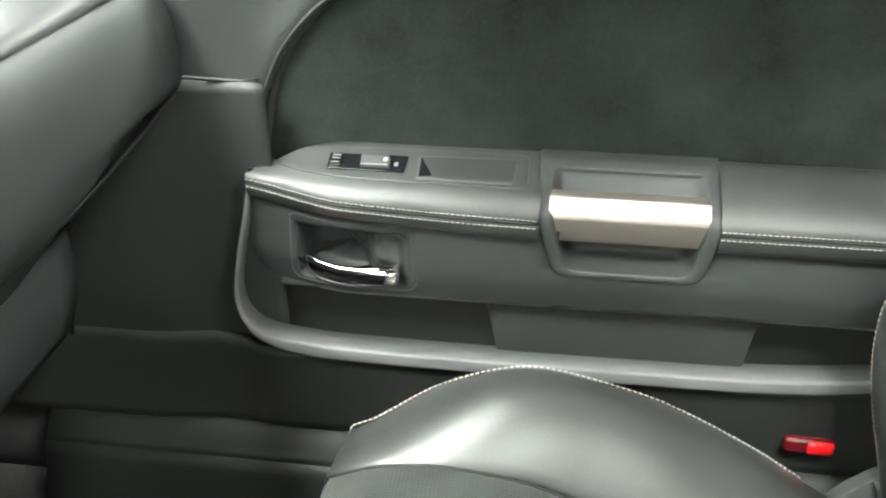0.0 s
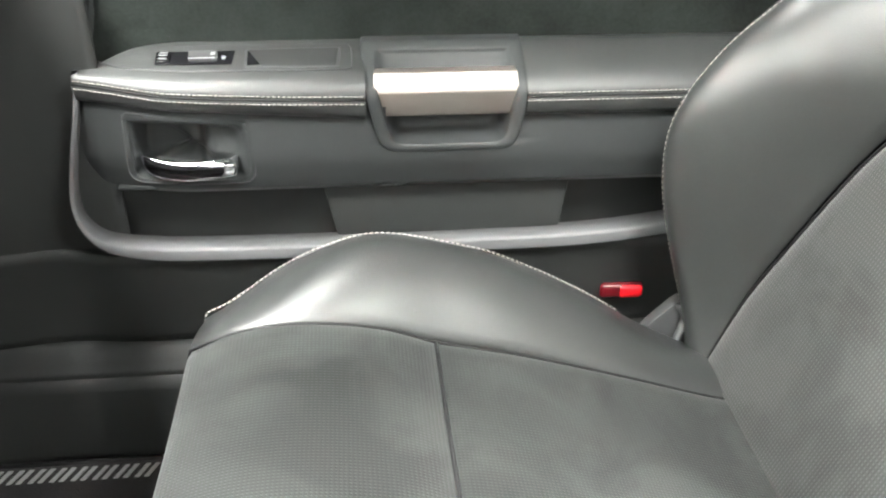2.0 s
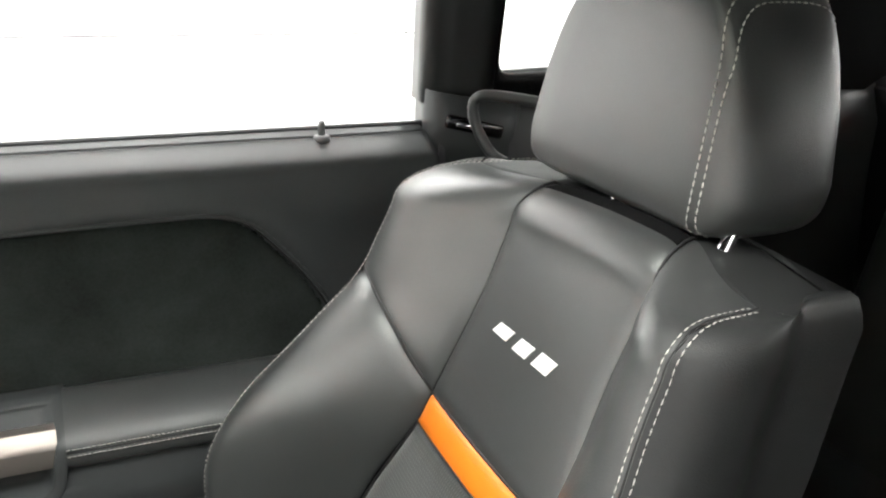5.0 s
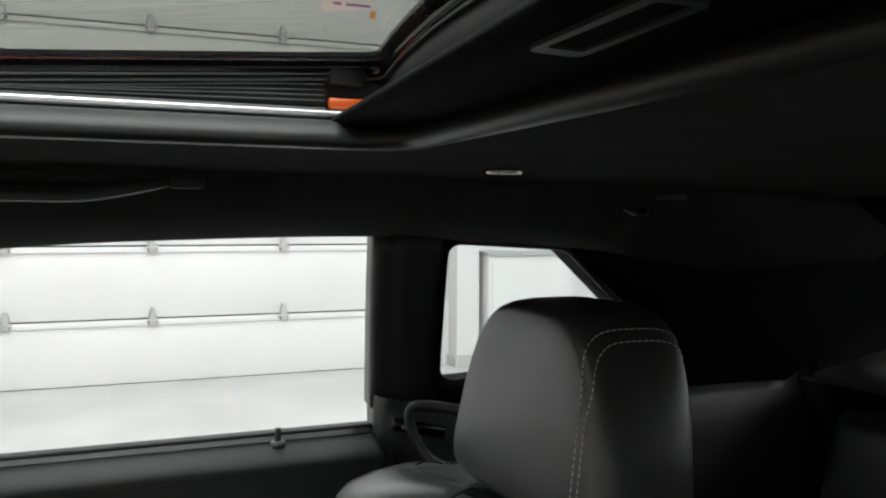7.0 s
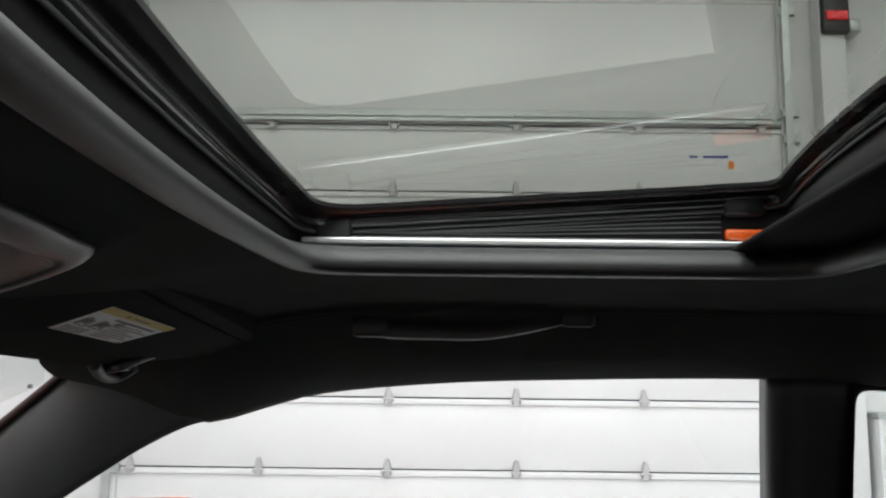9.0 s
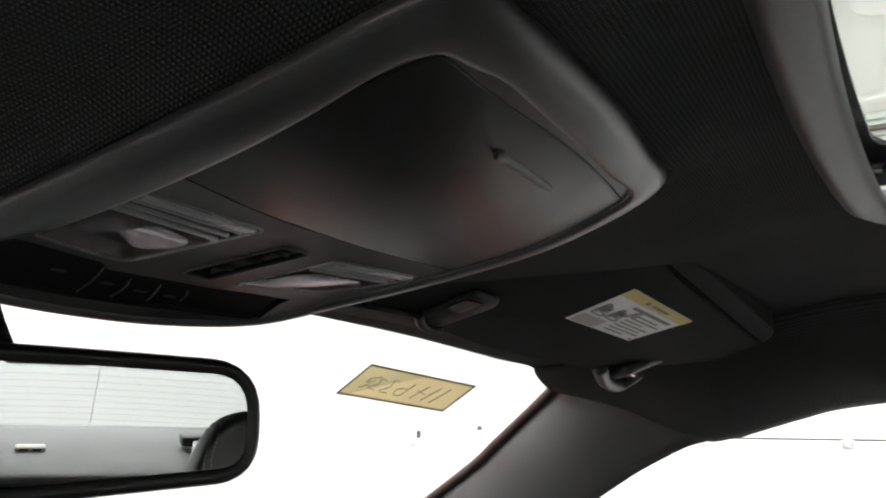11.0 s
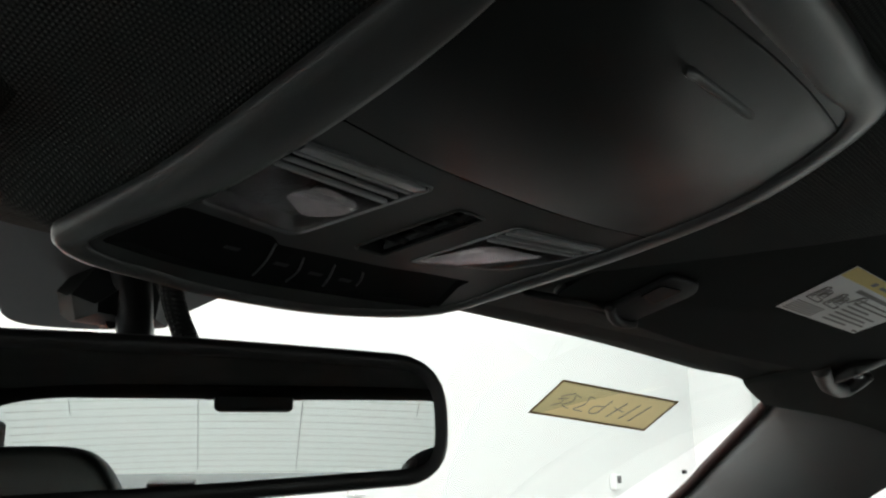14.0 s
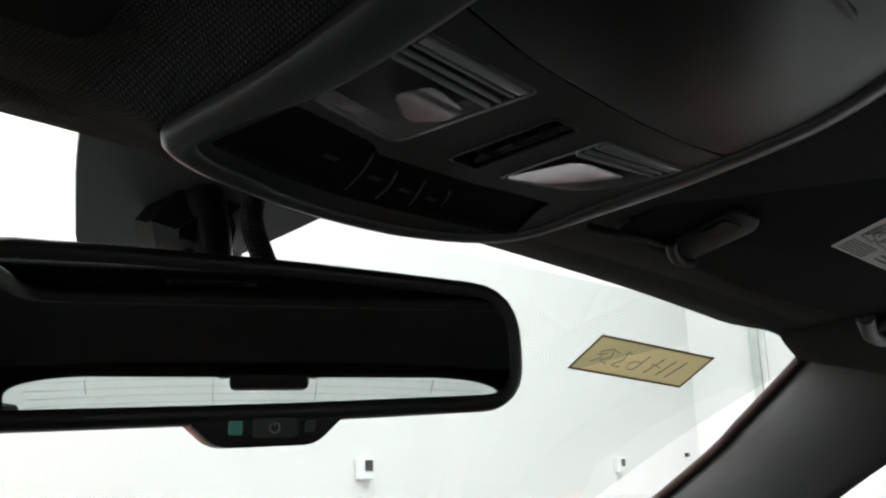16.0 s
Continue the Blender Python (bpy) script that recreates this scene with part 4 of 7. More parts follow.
def y_panel(x, z):
    """The door's upper surface: leans in a little, turns out to the sill."""
    y = 0.700 + 0.024 * min(max((0.875 - z) / 0.21, 0.0), 1.0)
    y += 0.022 * smooth01((0.676 - z) / 0.02) * smooth01((x + 0.06) / 0.04) + 0.008 * smooth01((z - 0.87) / 0.05) + 0.046 * smooth01((z - 0.922) / 0.030)**1.2
    return y


def in_insert(x, z):
    n, hit = len(outline), False
    best = 9.0
    for i in range(n):
        a, b = outline[i - 1], outline[i]
        if (a.y > z) != (b.y > z) and x < (b.x - a.x) * (z - a.y) / (b.y - a.y) + a.x:
            hit = not hit
        d = b - a
        t = min(max(((x - a.x) * d.x + (z - a.y) * d.y) / max(d.length_squared, 1e-12), 0), 1)
        best = min(best, math.hypot(a.x + d.x * t - x, a.y + d.y * t - z))
    return best if hit else -best


def body_fn(u, v):
    d = in_insert(u, v)
    y = y_panel(u, v)
    if d > 0:
        y += 0.017 * smooth01(d / 0.006)
    else:
        y -= 0.007 * math.exp(-(-d / 0.022)**2) - 0.004 * math.exp(-(-d / 0.003)**2)
    if u < -0.30:
        y -= 0.012 * smooth01((-0.30 - u) / 0.1) + 0.012 * smooth01((-0.30 - u) / 0.02) * smooth01((0.80 - v) / 0.15)
    return (u, y, v)


us = [u for u in steps(-0.46, 0.628, 120)]
vs = steps(0.612, 0.67, 12) + steps(0.676, 0.92, 34) + steps(0.922, 0.950, 12)
part("core", rbox(-0.335, 0.62, 0.764, 0.770, 0.32, 0.88, 0.002, 1), CARPET, door, smooth=False)
body = part("upper_panel", sheet(body_fn, us, vs), SOFT, door, solid=0.004)
part("belt_ledge", sheet(lambda u, v: (u, 0.752 + 0.016 * v, 0.950 + 0.006 * v), steps(-0.46, 0.624, 30), steps(0, 1, 6)), SOFT, door, solid=0.004)
part("window_wiper", rbox(-0.46, 0.632, 0.765, 0.774, 0.945, 0.961, 0.002, 1), SEAL, door, "black rubber window wiper strip", smooth=False)
# the suede insert, set just inside the rolled rim
c = Vector((0.1, 0.755))
rings = []
for s in (0.05, 0.3, 0.45, 0.54, 0.58, 0.62, 0.70, 0.78, 0.86, 0.92, 0.975, 0.988):
    ring = []
    for p in outline:
        q = c + (p - c) * s
        ring.append(Vector((q.x, y_panel(q.x, max(q.y, 0.678)) + 0.0045 + (0.004 if s > 0.98 and q.y > 0.70 else 0.0), q.y)))
    rings.append(ring)
bm = loft(rings, caps=False)
bm.verts.ensure_lookup_table()
bm.faces.new(bm.verts[:len(outline)])
part("suede_insert", bm, SUEDE, door, "black suede door insert")
part("insert_piping", tube([Vector((p.x, y_panel(p.x, p.y) - 0.0062, p.y)) for p in [c + (q - c) * 1.012 for q in outline[2:78]]], 0.0026, 6), SOFT, door)
part("insert_gap", tube([Vector((p.x, y_panel(p.x, p.y) - 0.0030, p.y)) for p in [c + (q - c) * 0.998 for q in outline[2:78]]], 0.0022, 6), SEAL, door, "dark joint round the suede insert")
part("insert_foot", prism([Vector((x, 0.7255, z)) for x, z in ((-0.303, 0.655), (-0.299, 0.706), (-0.235, 0.712), (-0.20, 0.655))], (0, 0.003, 0)), SUEDE, door, smooth=False)
# lock pin
part("lock_base", tube([(0.489, 0.752, 0.944), (0.489, 0.752, 0.9515), (0.489, 0.752, 0.953)], lambda t: 0.013 - 0.005 * t, 14), PALE_LIP, door)
part("lock_pin", tube([(0.489, 0.751, 0.950), (0.489, 0.751, 0.968), (0.489, 0.751, 0.971)], lambda t: 0.0045 - 0.0015 * (t > 0.9), 12), PALE_LIP, door, "grey lock pin, up")

# front part of the panel below the seam, reaching under the dashboard
part("front_panel", sheet(lambda u, v: (u, 0.690 - 0.012 * smooth01((-0.36 - u) / 0.1) - 0.006 * v, 0.436 + 0.316 * v), steps(-0.80, -0.286, 40), steps(0, 1, 24)), KICK, door, "dark side panel in front of the armrest", solid=0.004)
part("seam_line", tube([(-0.46, 0.6745, 0.7545), (-0.36, 0.6765, 0.757), (-0.31, 0.686, 0.752), (-0.292, 0.6915, 0.7525)], 0.0022, 6), SEAL, door, "dark seam line")


# the face under the armrest bends out to the door's front end
def face_x(x):
    return 0.024 * smooth01((-0.20 - x) / 0.12)


FX0, FX1 = -0.326, 0.60
Y_FACE = 0.655


def face_y(z, x=0.0):
    return Y_FACE + 0.012 * smooth01((0.57 - z) / 0.05) + face_x(x)


# armrest in two pieces, the front one with a sloping top plate
def top_z(y):
    return 0.664 + 0.2 * (y - 0.672)


RISE_SEAM = curve((-0.31, 0.016), (-0.25, 0.011), (-0.20, 0.007), (-0.10, 0.002), (-0.01, 0.0))
RISE_LOW = curve((-0.31, 0.019), (-0.22, 0.0136), (-0.10, 0.006), (-0.01, 0.0))
RIM_Y = curve((-0.308, 0.672), (-0.30, 0.680), (-0.279, 0.699), (-0.254, 0.714), (-0.225, 0.724), (-0.19, 0.727), (-0.14, 0.728), (0.0, 0.728))


def arm_ring(x, plate_top):
    yf = 0.642 + face_x(x)
    up, low = RISE_SEAM(x), RISE_LOW(x)
    if plate_top:
        yr = RIM_Y(x)
        f = smooth01((x + 0.312) / 0.06)
        ym = min(yf + 0.024, yr - 0.003)
        pts = [(yr + 0.012, top_z(yr) - 0.012), (yr + 0.003, top_z(yr) + 0.001), (yr, top_z(yr) + 0.0025), (yr - 0.003, top_z(yr) + 0.0005)]
        pts += [(yr - 0.003 + (ym - yr + 0.003) * k, top_z(yr - 0.003 + (ym - yr + 0.003) * k)) for k in (0.5, 1.0)]
        pts = [(y, 0.6615 + (z - 0.6615) * f) for y, z in pts]
        pts += [(yf + 0.013, 0.6575 + up * 0.35), (yf + 0.006, 0.652 + up * 0.6), (yf + 0.0015, 0.6455 + up * 0.9)]
    else:
        pts = [(0.726, 0.670), (0.722, 0.6785), (0.714, 0.6805), (0.704, 0.6795), (0.692, 0.6755), (0.680, 0.670), (0.666, 0.6625), (0.654, 0.6545), (0.6455, 0.6465)]
    pts += [(yf, 0.6405 + up), (yf - 0.0002, 0.6385 + up), (yf + 0.0022, 0.6362 + up), (yf - 0.0002, 0.634 + up), (yf, 0.632 + up),
            (yf + 0.001, 0.626 + up * 0.5 + low * 0.5), (yf + 0.003, 0.619 + low), (yf + 0.0055, 0.6145 + low), (yf + 0.010, 0.6125 + low), (yf + 0.022, 0.6135 + low)]
    return [Vector((x, y, z)) for y, z in pts]


xs = [-0.309, -0.306, -0.302, -0.297, -0.29, -0.28, -0.268, -0.255, -0.24, -0.225, -0.21, -0.195, -0.18, -0.16, -0.14, -0.12, -0.10, -0.08, -0.06, -0.04, -0.025, -0.009]
front_arm = [arm_ring(x, True) for x in xs]
tip = [q.lerp(Vector((-0.312, 0.672, 0.648)), 0.6) for q in front_arm[0]]
part("armrest_front", loft([tip] + front_arm, closed=False), ARM_LEATHER, door, "padded black leather armrest")
rear_arm = [arm_ring(x, False) for x in steps(0.163, 0.60, 12)]
part("armrest_rear", loft(rear_arm, closed=False), ARM_LEATHER, door, "padded black leather armrest")
for rings in (front_arm, rear_arm):
    for k in (9, 13):
        bm = stitches([r[k] + Vector((0, -0.0005, 0)) for r in rings], 0.0042, 0.0011, 0.00045)
        tagged(part("stitching", bm, THREAD, door, "pale thread stitching", smooth=False), kind="stuff")
    part("seam_groove", tube([r[11] + Vector((0, -0.0010, 0)) for r in rings], 0.0017, 6), SEAL, door)


def on_top(x, y, lift):
    return Vector((x, y, top_z(y) + lift))


def top_plate(points, lift, h, r=0.002):
    return prism([on_top(p.x, p.y, lift) for p in rounded(points, r, 3)], (0, -0.2 * h, h), min(0.0008, h * 0.3))


edge_line = spline([Vector(p) for p in ((-0.285, 0.690), (-0.262, 0.6785), (-0.235, 0.6715), (-0.205, 0.668), (-0.16, 0.6665), (-0.10, 0.666), (-0.034, 0.665), (-0.023, 0.669), (-0.0215, 0.680), (-0.0215, 0.700), (-0.0235, 0.714), (-0.034, 0.7195), (-0.09, 0.7205), (-0.17, 0.720), (-0.21, 0.717))], 5)
part("plate_rim", tube([on_top(p.x, p.y, 0.0004) for p in edge_line], 0.0008, 6), GREY_PLASTIC, door)
sw = part("window_switch", top_plate([(-0.2285, 0.706), (-0.146, 0.707), (-0.1475, 0.679), (-0.2265, 0.680)], 0.0006, 0.0012), FRIT, door, "black window switch", angle=40)
part("lock_rocker", top_plate([(-0.2255, 0.703), (-0.213, 0.703), (-0.212, 0.683), (-0.2245, 0.683)], 0.0016, 0.0024), GLOSS, sw, "lock rocker with bright marks")
for y in (0.699, 0.694, 0.687):
    part("lock_mark", top_plate([(-0.2235, y + 0.0008), (-0.215, y + 0.0008), (-0.215, y - 0.0008), (-0.2235, y - 0.0008)], 0.0042, 0.0004, 0.0003), ALU, sw, smooth=False)
part("switch_rocker", top_plate([(-0.194, 0.7015), (-0.164, 0.7015), (-0.162, 0.684), (-0.192, 0.6835)], 0.0014, 0.0038), GREY_PLASTIC, sw, "grey window rocker")
part("rocker_edge", top_plate([(-0.192, 0.6852), (-0.165, 0.6856), (-0.165, 0.6842), (-0.192, 0.6838)], 0.0048, 0.0008, 0.0003), ALU, sw, smooth=False)
part("rocker_mark", top_plate([(-0.170, 0.697), (-0.1655, 0.697), (-0.1655, 0.691), (-0.170, 0.691)], 0.0052, 0.0004, 0.0006), ALU, sw, smooth=False)
part("switch_tip", top_plate([(-0.1585, 0.693), (-0.1545, 0.693), (-0.1545, 0.688), (-0.1585, 0.688)], 0.0018, 0.0016, 0.001), ALU, sw, "bright switch tip", smooth=False)
tray_o = [on_top(p.x, p.y, 0.0) for p in rounded([(-0.136, 0.7105), (-0.033, 0.7125), (-0.036, 0.6705), (-0.134, 0.6715)], 0.004, 3)]
tray_i = [on_top(p.x, p.y, 0.0006) for p in rounded([(-0.1335, 0.708), (-0.0355, 0.710), (-0.0385, 0.673), (-0.1315, 0.674)], 0.003, 3)]
part("tray_rim", band(tray_o, tray_i, (0, 0, 0.0008)), GREY_PLASTIC, door, angle=40)
tray = part("tray", prism([p + Vector((0, 0, 0.0004)) for p in tray_i], (0, 0, 0.0004)), PLASTIC, door, "dark open tray", smooth=False)
wedge = [on_top(x, y, 0.0016) for x, y in ((-0.1325, 0.707), (-0.118, 0.6765), (-0.131, 0.6745))]
part("tray_end", prism(wedge, (0, 0, 0.0002)), FRIT, tray, "dark tray end", smooth=False)


# grab-handle box
def hb(o):
    return rounded([(-0.012 - o, 0.680 + o), (0.166 + o, 0.680 + o), (0.168 + o, 0.648), (0.155 + o * 0.7, 0.573 - o), (0.007 - o * 0.7, 0.573 - o), (-0.012 - o, 0.648)], [0.004, 0.004, 0.02, 0.018, 0.018, 0.02], 5)


def hb_y(z):
    return 0.653 - 0.006 * smooth01((z - 0.60) / 0.025) + 0.071 * min(max((z - 0.640) / 0.044, 0), 1)**1.25


box_o = [Vector((p.x, hb_y(p.y), p.y)) for p in hb(0)]
box_i = []
for p in hb(0):
    q = Vector((0.078, 0.630)) + Vector(((p.x - 0.078) * 0.845, (p.y - 0.630) * 0.87))
    box_i.append(Vector((q.x, hb_y(q.y) + 0.001, q.y)))
box_m = [a.lerp(b, 0.16) + Vector((0, -0.0012, 0.0)) for a, b in zip(box_o, box_i)]
box_n = [a.lerp(b, 0.84) + Vector((0, -0.0012, 0.0)) for a, b in zip(box_o, box_i)]
box_b = [p + Vector((0, 0.02, 0)) for p in box_o]
part("handle_frame", loft([box_b, box_o, box_m, box_n, box_i], caps=False), SOFT, door, "black plastic grab-handle surround")
mid_box = sum(box_i, Vector()) / len(box_i)
rings = [box_i]
for t, k in ((0.25, 0.97), (0.75, 0.92), (0.95, 0.86), (1.0, 0.78), (1.0, 0.5), (1.0, 0.2)):
    ring = []
    for p in box_i:
        q = mid_box + (p - mid_box) * k
        ring.append(Vector((q.x, hb_y(q.z) + 0.034 * t * min(max((0.684 - q.z) / 0.05, 0.04), 1.0), q.z)))
    rings.append(ring)
bm = loft(rings, caps=False)
bm.verts.ensure_lookup_table()
bm.faces.new(bm.verts[-len(box_i):])
part("handle_recess", bm, SOFT, door, "dark grey scooped handle recess")
bar = []
for x0, xs_ in ((0.0, 1), (0.1545, -1)):
    bar.append([Vector((x0 + xs_ * k, y, z)) for k, y, z in ((0.002, 0.676, 0.660), (0.0, 0.662, 0.659), (-0.001, 0.652, 0.6445), (0.002, 0.650, 0.640), (0.0075, 0.657, 0.6125), (0.0085, 0.664, 0.610), (0.006, 0.680, 0.625))])
bm = loft(bar)
bmesh.ops.bevel(bm, geom=bm.edges[:], offset=0.0014, segments=2, affect="EDGES", profile=0.5)
part("grab_handle", bm, SILVER, door, "satin silver grab handle", angle=30)

# flat face, with the recess of the door release in it
def resampled(outline, gap):
    """The same closed outline with no step longer than the gap."""
    out = []
    for a, b in zip(outline, outline[1:] + outline[:1]):
        n = max(1, int((b - a).length / gap))
        out += [a.lerp(b, k / n) for k in range(n)]
    return out


pull_o = resampled(rounded([(-0.262, 0.6165), (-0.134, 0.6095), (-0.135, 0.540), (-0.266, 0.5405)], [0.008, 0.017, 0.018, 0.014], 6), 0.004)
gx = sorted(set(steps(FX0, -0.264, 8) + [-0.262, -0.258] + steps(-0.25, -0.14, 6) + [-0.138, -0.136] + steps(-0.132, 0.012, 6) + steps(0.012, 0.152, 5) + steps(0.152, FX1, 10)))
gz = sorted(set([0.525, 0.531, 0.536, 0.541] + steps(0.545, 0.575, 4) + steps(0.58, 0.605, 4) + [0.6105, 0.615, 0.62, 0.626, 0.632, 0.638]))
bm = bmesh.new()
grid = {(x, z): bm.verts.new((x, face_y(z, x) + (0.003 if z < 0.53 else 0.0) + (0.010 * smooth01((-0.30 - x) / 0.026)), z)) for x in gx for z in gz}
for xa, xb in zip(gx, gx[1:]):
    for za, zb in zip(gz, gz[1:]):
        mx, mz = (xa + xb) / 2, (za + zb) / 2
        if -0.262 < mx < -0.136 and 0.541 < mz < 0.6105:
            continue
        if 0.012 < mx < 0.152 and mz > 0.578:
            continue
        bm.faces.new((grid[xa, za], grid[xb, za], grid[xb, zb], grid[xa, zb]))
part("face_panel", bm, SOFT, door, solid=0.002, angle=35)
pull_ring = [Vector((p.x, face_y(p.y, p.x) - 0.0015, p.y)) for p in pull_o]
pull_out = [Vector((-0.198 + (p.x + 0.198) * 1.06, q.y + 0.0020, 0.576 + (p.y - 0.576) * 1.10)) for p, q in zip(pull_o, pull_ring)]
pull_in = [Vector((-0.198 + (p.x + 0.198) * 0.975, q.y + 0.003, 0.576 + (p.y - 0.576) * 0.96)) for p, q in zip(pull_o, pull_ring)]
part("release_rim", loft([pull_out, pull_ring, pull_in], caps=False), SOFT, door)
bowl = []
for k in (1.0, 0.985, 0.965, 0.94, 0.91, 0.87, 0.82, 0.75, 0.66, 0.56, 0.46, 0.36, 0.26, 0.16, 0.06):
    ring = []
    for p in pull_in:
        x, z = -0.198 + (p.x + 0.198) * k, 0.576 + (p.z - 0.576) * k
        deep = 0.011 + 0.019 * (1 - smooth01((x + 0.192) / 0.016))
        ring.append(Vector((x, p.y + deep * smooth01((1 - k) / 0.26), z)))
    bowl.append(ring)
bm = loft(bowl, caps=False)
bm.verts.ensure_lookup_table()
bm.faces.new(bm.verts[-len(pull_in):])
part("release_recess", bm, SOFT, door, "smooth black release recess with a stepped floor")
lever = [(-0.262, 0.692, 0.563), (-0.254, 0.672, 0.5625), (-0.240, 0.662, 0.559), (-0.220, 0.656, 0.5565), (-0.195, 0.653, 0.5565), (-0.172, 0.653, 0.559), (-0.156, 0.657, 0.561), (-0.150, 0.668, 0.5615)]
rings = []
run = spline(lever, 4)
for i, p in enumerate(run):
    t = i / (len(run) - 1)
    hgt = 0.0050 + 0.0062 * smooth01(t / 0.25) - 0.002 * smooth01((t - 0.6) / 0.4)
    thk = 0.0040 + 0.0025 * t
    rings.append([p + Vector((0, math.cos(a) * thk, math.copysign(abs(math.sin(a))**0.7, math.sin(a)) * hgt)) for a in steps(0, 2 * math.pi, 14)[:-1]])
lever_ob = part("release_lever", loft(rings), CHROME, door, "chrome door release lever")
rings = []
for x, h, d in ((-0.206, 0.002, 0.003), (-0.203, 0.0055, 0.005), (-0.190, 0.0088, 0.0085), (-0.165, 0.0092, 0.0095), (-0.154, 0.0088, 0.0095), (-0.1505, 0.0074, 0.0075), (-0.149, 0.005, 0.004)):
    zc = 0.5575 + 0.06 * (x + 0.20)
    rings.append([Vector((x, 0.6535 + math.copysign(abs(math.cos(a))**0.5, math.cos(a)) * d, zc + math.copysign(abs(math.sin(a))**0.5, math.sin(a)) * h)) for a in steps(0, 2 * math.pi, 20)[:-1]])
part("lever_grip", loft(rings), CHROME, lever_ob, "thick chrome grip", angle=50)
part("release_edge", tube([p + Vector((0, -0.0004, 0)) for p in pull_out + pull_out[:1]], 0.0009, 6), GREY_PLASTIC, door, "raised rim round the release")

# map pocket, its raised middle, the pale lip and the carpeted lower panel
part("pocket_back", rbox(-0.335, 0.62, 0.712, 0.72, 0.43, 0.56, 0.004, 1), KICK, door, smooth=False)
part("pocket_roof", sheet(lambda u, v: (u, 0.673 + 0.04 * v, 0.529 - 0.004 * v), steps(-0.285, 0.60, 6), steps(0, 1, 2)), SOFT, door, solid=0.004)
mid = [Vector((-0.062, 0.684, 0.526)), Vector((0.229, 0.684, 0.524)), Vector((0.217, 0.678, 0.450)), Vector((-0.046, 0.678, 0.452))]
part("pocket_panel", prism(mid, (0, 0.03, 0), 0.004), POCKET, door, "raised pocket middle", angle=40)
edge = spline([(-0.309, 0.676, 0.646), (-0.314, 0.669, 0.615), (-0.326, 0.666, 0.565), (-0.334, 0.664, 0.515), (-0.326, 0.661, 0.482), (-0.300, 0.658, 0.459), (-0.255, 0.656, 0.450), (-0.20, 0.655, 0.4475), (-0.05, 0.655, 0.446), (0.10, 0.655, 0.4465), (0.24, 0.655, 0.449), (0.34, 0.655, 0.459), (0.42, 0.657, 0.475), (0.50, 0.66, 0.495)], 8)
rings = []
for i, p in enumerate(edge):
    a, b = edge[max(i - 1, 0)], edge[min(i + 1, len(edge) - 1)]
    t = (b - a).normalized()
    nrm = Vector((-t.z, 0, t.x))
    if nrm.z < 0 and p.x > -0.2:
        nrm = -nrm
    w = 0.0012 + 0.0056 * smooth01((i - 30) / 18)
    p = p + Vector((0, 0, 0.004 * smooth01((i - 30) / 18)))
    rings.append([p + nrm * (w * k) + Vector((0, dy, 0)) for k, dy in ((1.0, 0.03), (1.0, 0.002), (0.86, 0.0003), (0.6, -0.0002), (-0.6, -0.0012), (-0.88, -0.001), (-1.0, 0.001), (-1.0, 0.02))])
# paler plastic than the door paints the light on the lip's top
part("pocket_lip", loft(rings, closed=False), PALE_LIP, door, "flat pocket lip, paled for the light on its top", solid=0.002, angle=50)
part("lower_panel", sheet(lambda u, v: (u, 0.662 + 0.012 * v + 0.004 * math.sin(v * 3) + 0.022 * smooth01((-0.30 - u) / 0.07) * (1 - 0.7 * v) - 0.010 * smooth01((-0.37 - u) / 0.1), 0.447 - 0.130 * v), steps(-0.80, 0.62, 50), steps(0, 1, 8)), KICK, door, solid=0.006, offset=1.0)
refl = part("reflector", rbox(0.273, 0.328, 0.656, 0.668, 0.364, 0.384, 0.005, 2), DARK_RED, door, "dark red reflector")
part("reflector_face", rbox(0.297, 0.326, 0.6535, 0.660, 0.3655, 0.3825, 0.004, 2), RED, refl, "bright red reflector face")
sill = thing("door_sill", (0.0, 0.66, 0.2), "black plastic sill trim below the door", "sill")
part("tread", sheet(lambda u, v: (u, 0.70 - 0.055 * v, 0.310 + 0.012 * math.sin(math.pi * min(v * 1.1, 1)) - 0.02 * v**3), steps(-0.60, 0.62, 16), steps(0, 1, 10)), KICK, sill, solid=0.003)
part("side", sheet(lambda u, v: (u, 0.645 - 0.035 * v, 0.291 - 0.108 * v), steps(-0.60, 0.62, 16), steps(0, 1, 6)), KICK, sill, solid=0.003)
mat = thing("floor_mat", (-0.45, 0.42, 0.185), "black carpet floor mat with grey embroidered marks", "floor mat")
part("carpet_pad", rbox(-0.85, -0.14, 0.19, 0.60, 0.186, 0.200, 0.006, 2), CARPET, mat)
part("binding", tube([Vector((p.x, p.y, 0.196)) for p in rounded([(-0.85, 0.19), (-0.14, 0.19), (-0.14, 0.60), (-0.85, 0.60)], 0.03, 4)], 0.006, 6), SEAL, mat)
for k in range(9):
    x = -0.285 - 0.0245 * k
    bm = bmesh.new()
    for dx0, dx1 in ((-0.009, -0.0035), (0.002, 0.0075)):
        rbox(dx0, dx1, -0.011, 0.011, 0, 0.0012, 0, bm=bm, m=Matrix.Translation((x, 0.578, 0.2008)))
    for v in bm.verts:
        v.co.x += (v.co.y - 0.578) * 0.45
    part("embroidered_mark", bm, GREY_MARK, mat, "grey embroidered bars", smooth=False)

# ---- front seats ----
from mathutils.bvhtree import BVHTree

YC = 0.345
EDGE_X = curve((0.30, 0.375), (0.36, 0.362), (0.40, 0.350), (0.48, 0.324), (0.56, 0.305), (0.63, 0.307), (0.70, 0.347), (0.765, 0.415), (0.83, 0.478), (0.90, 0.508), (0.93, 0.520), (1.0, 0.55))
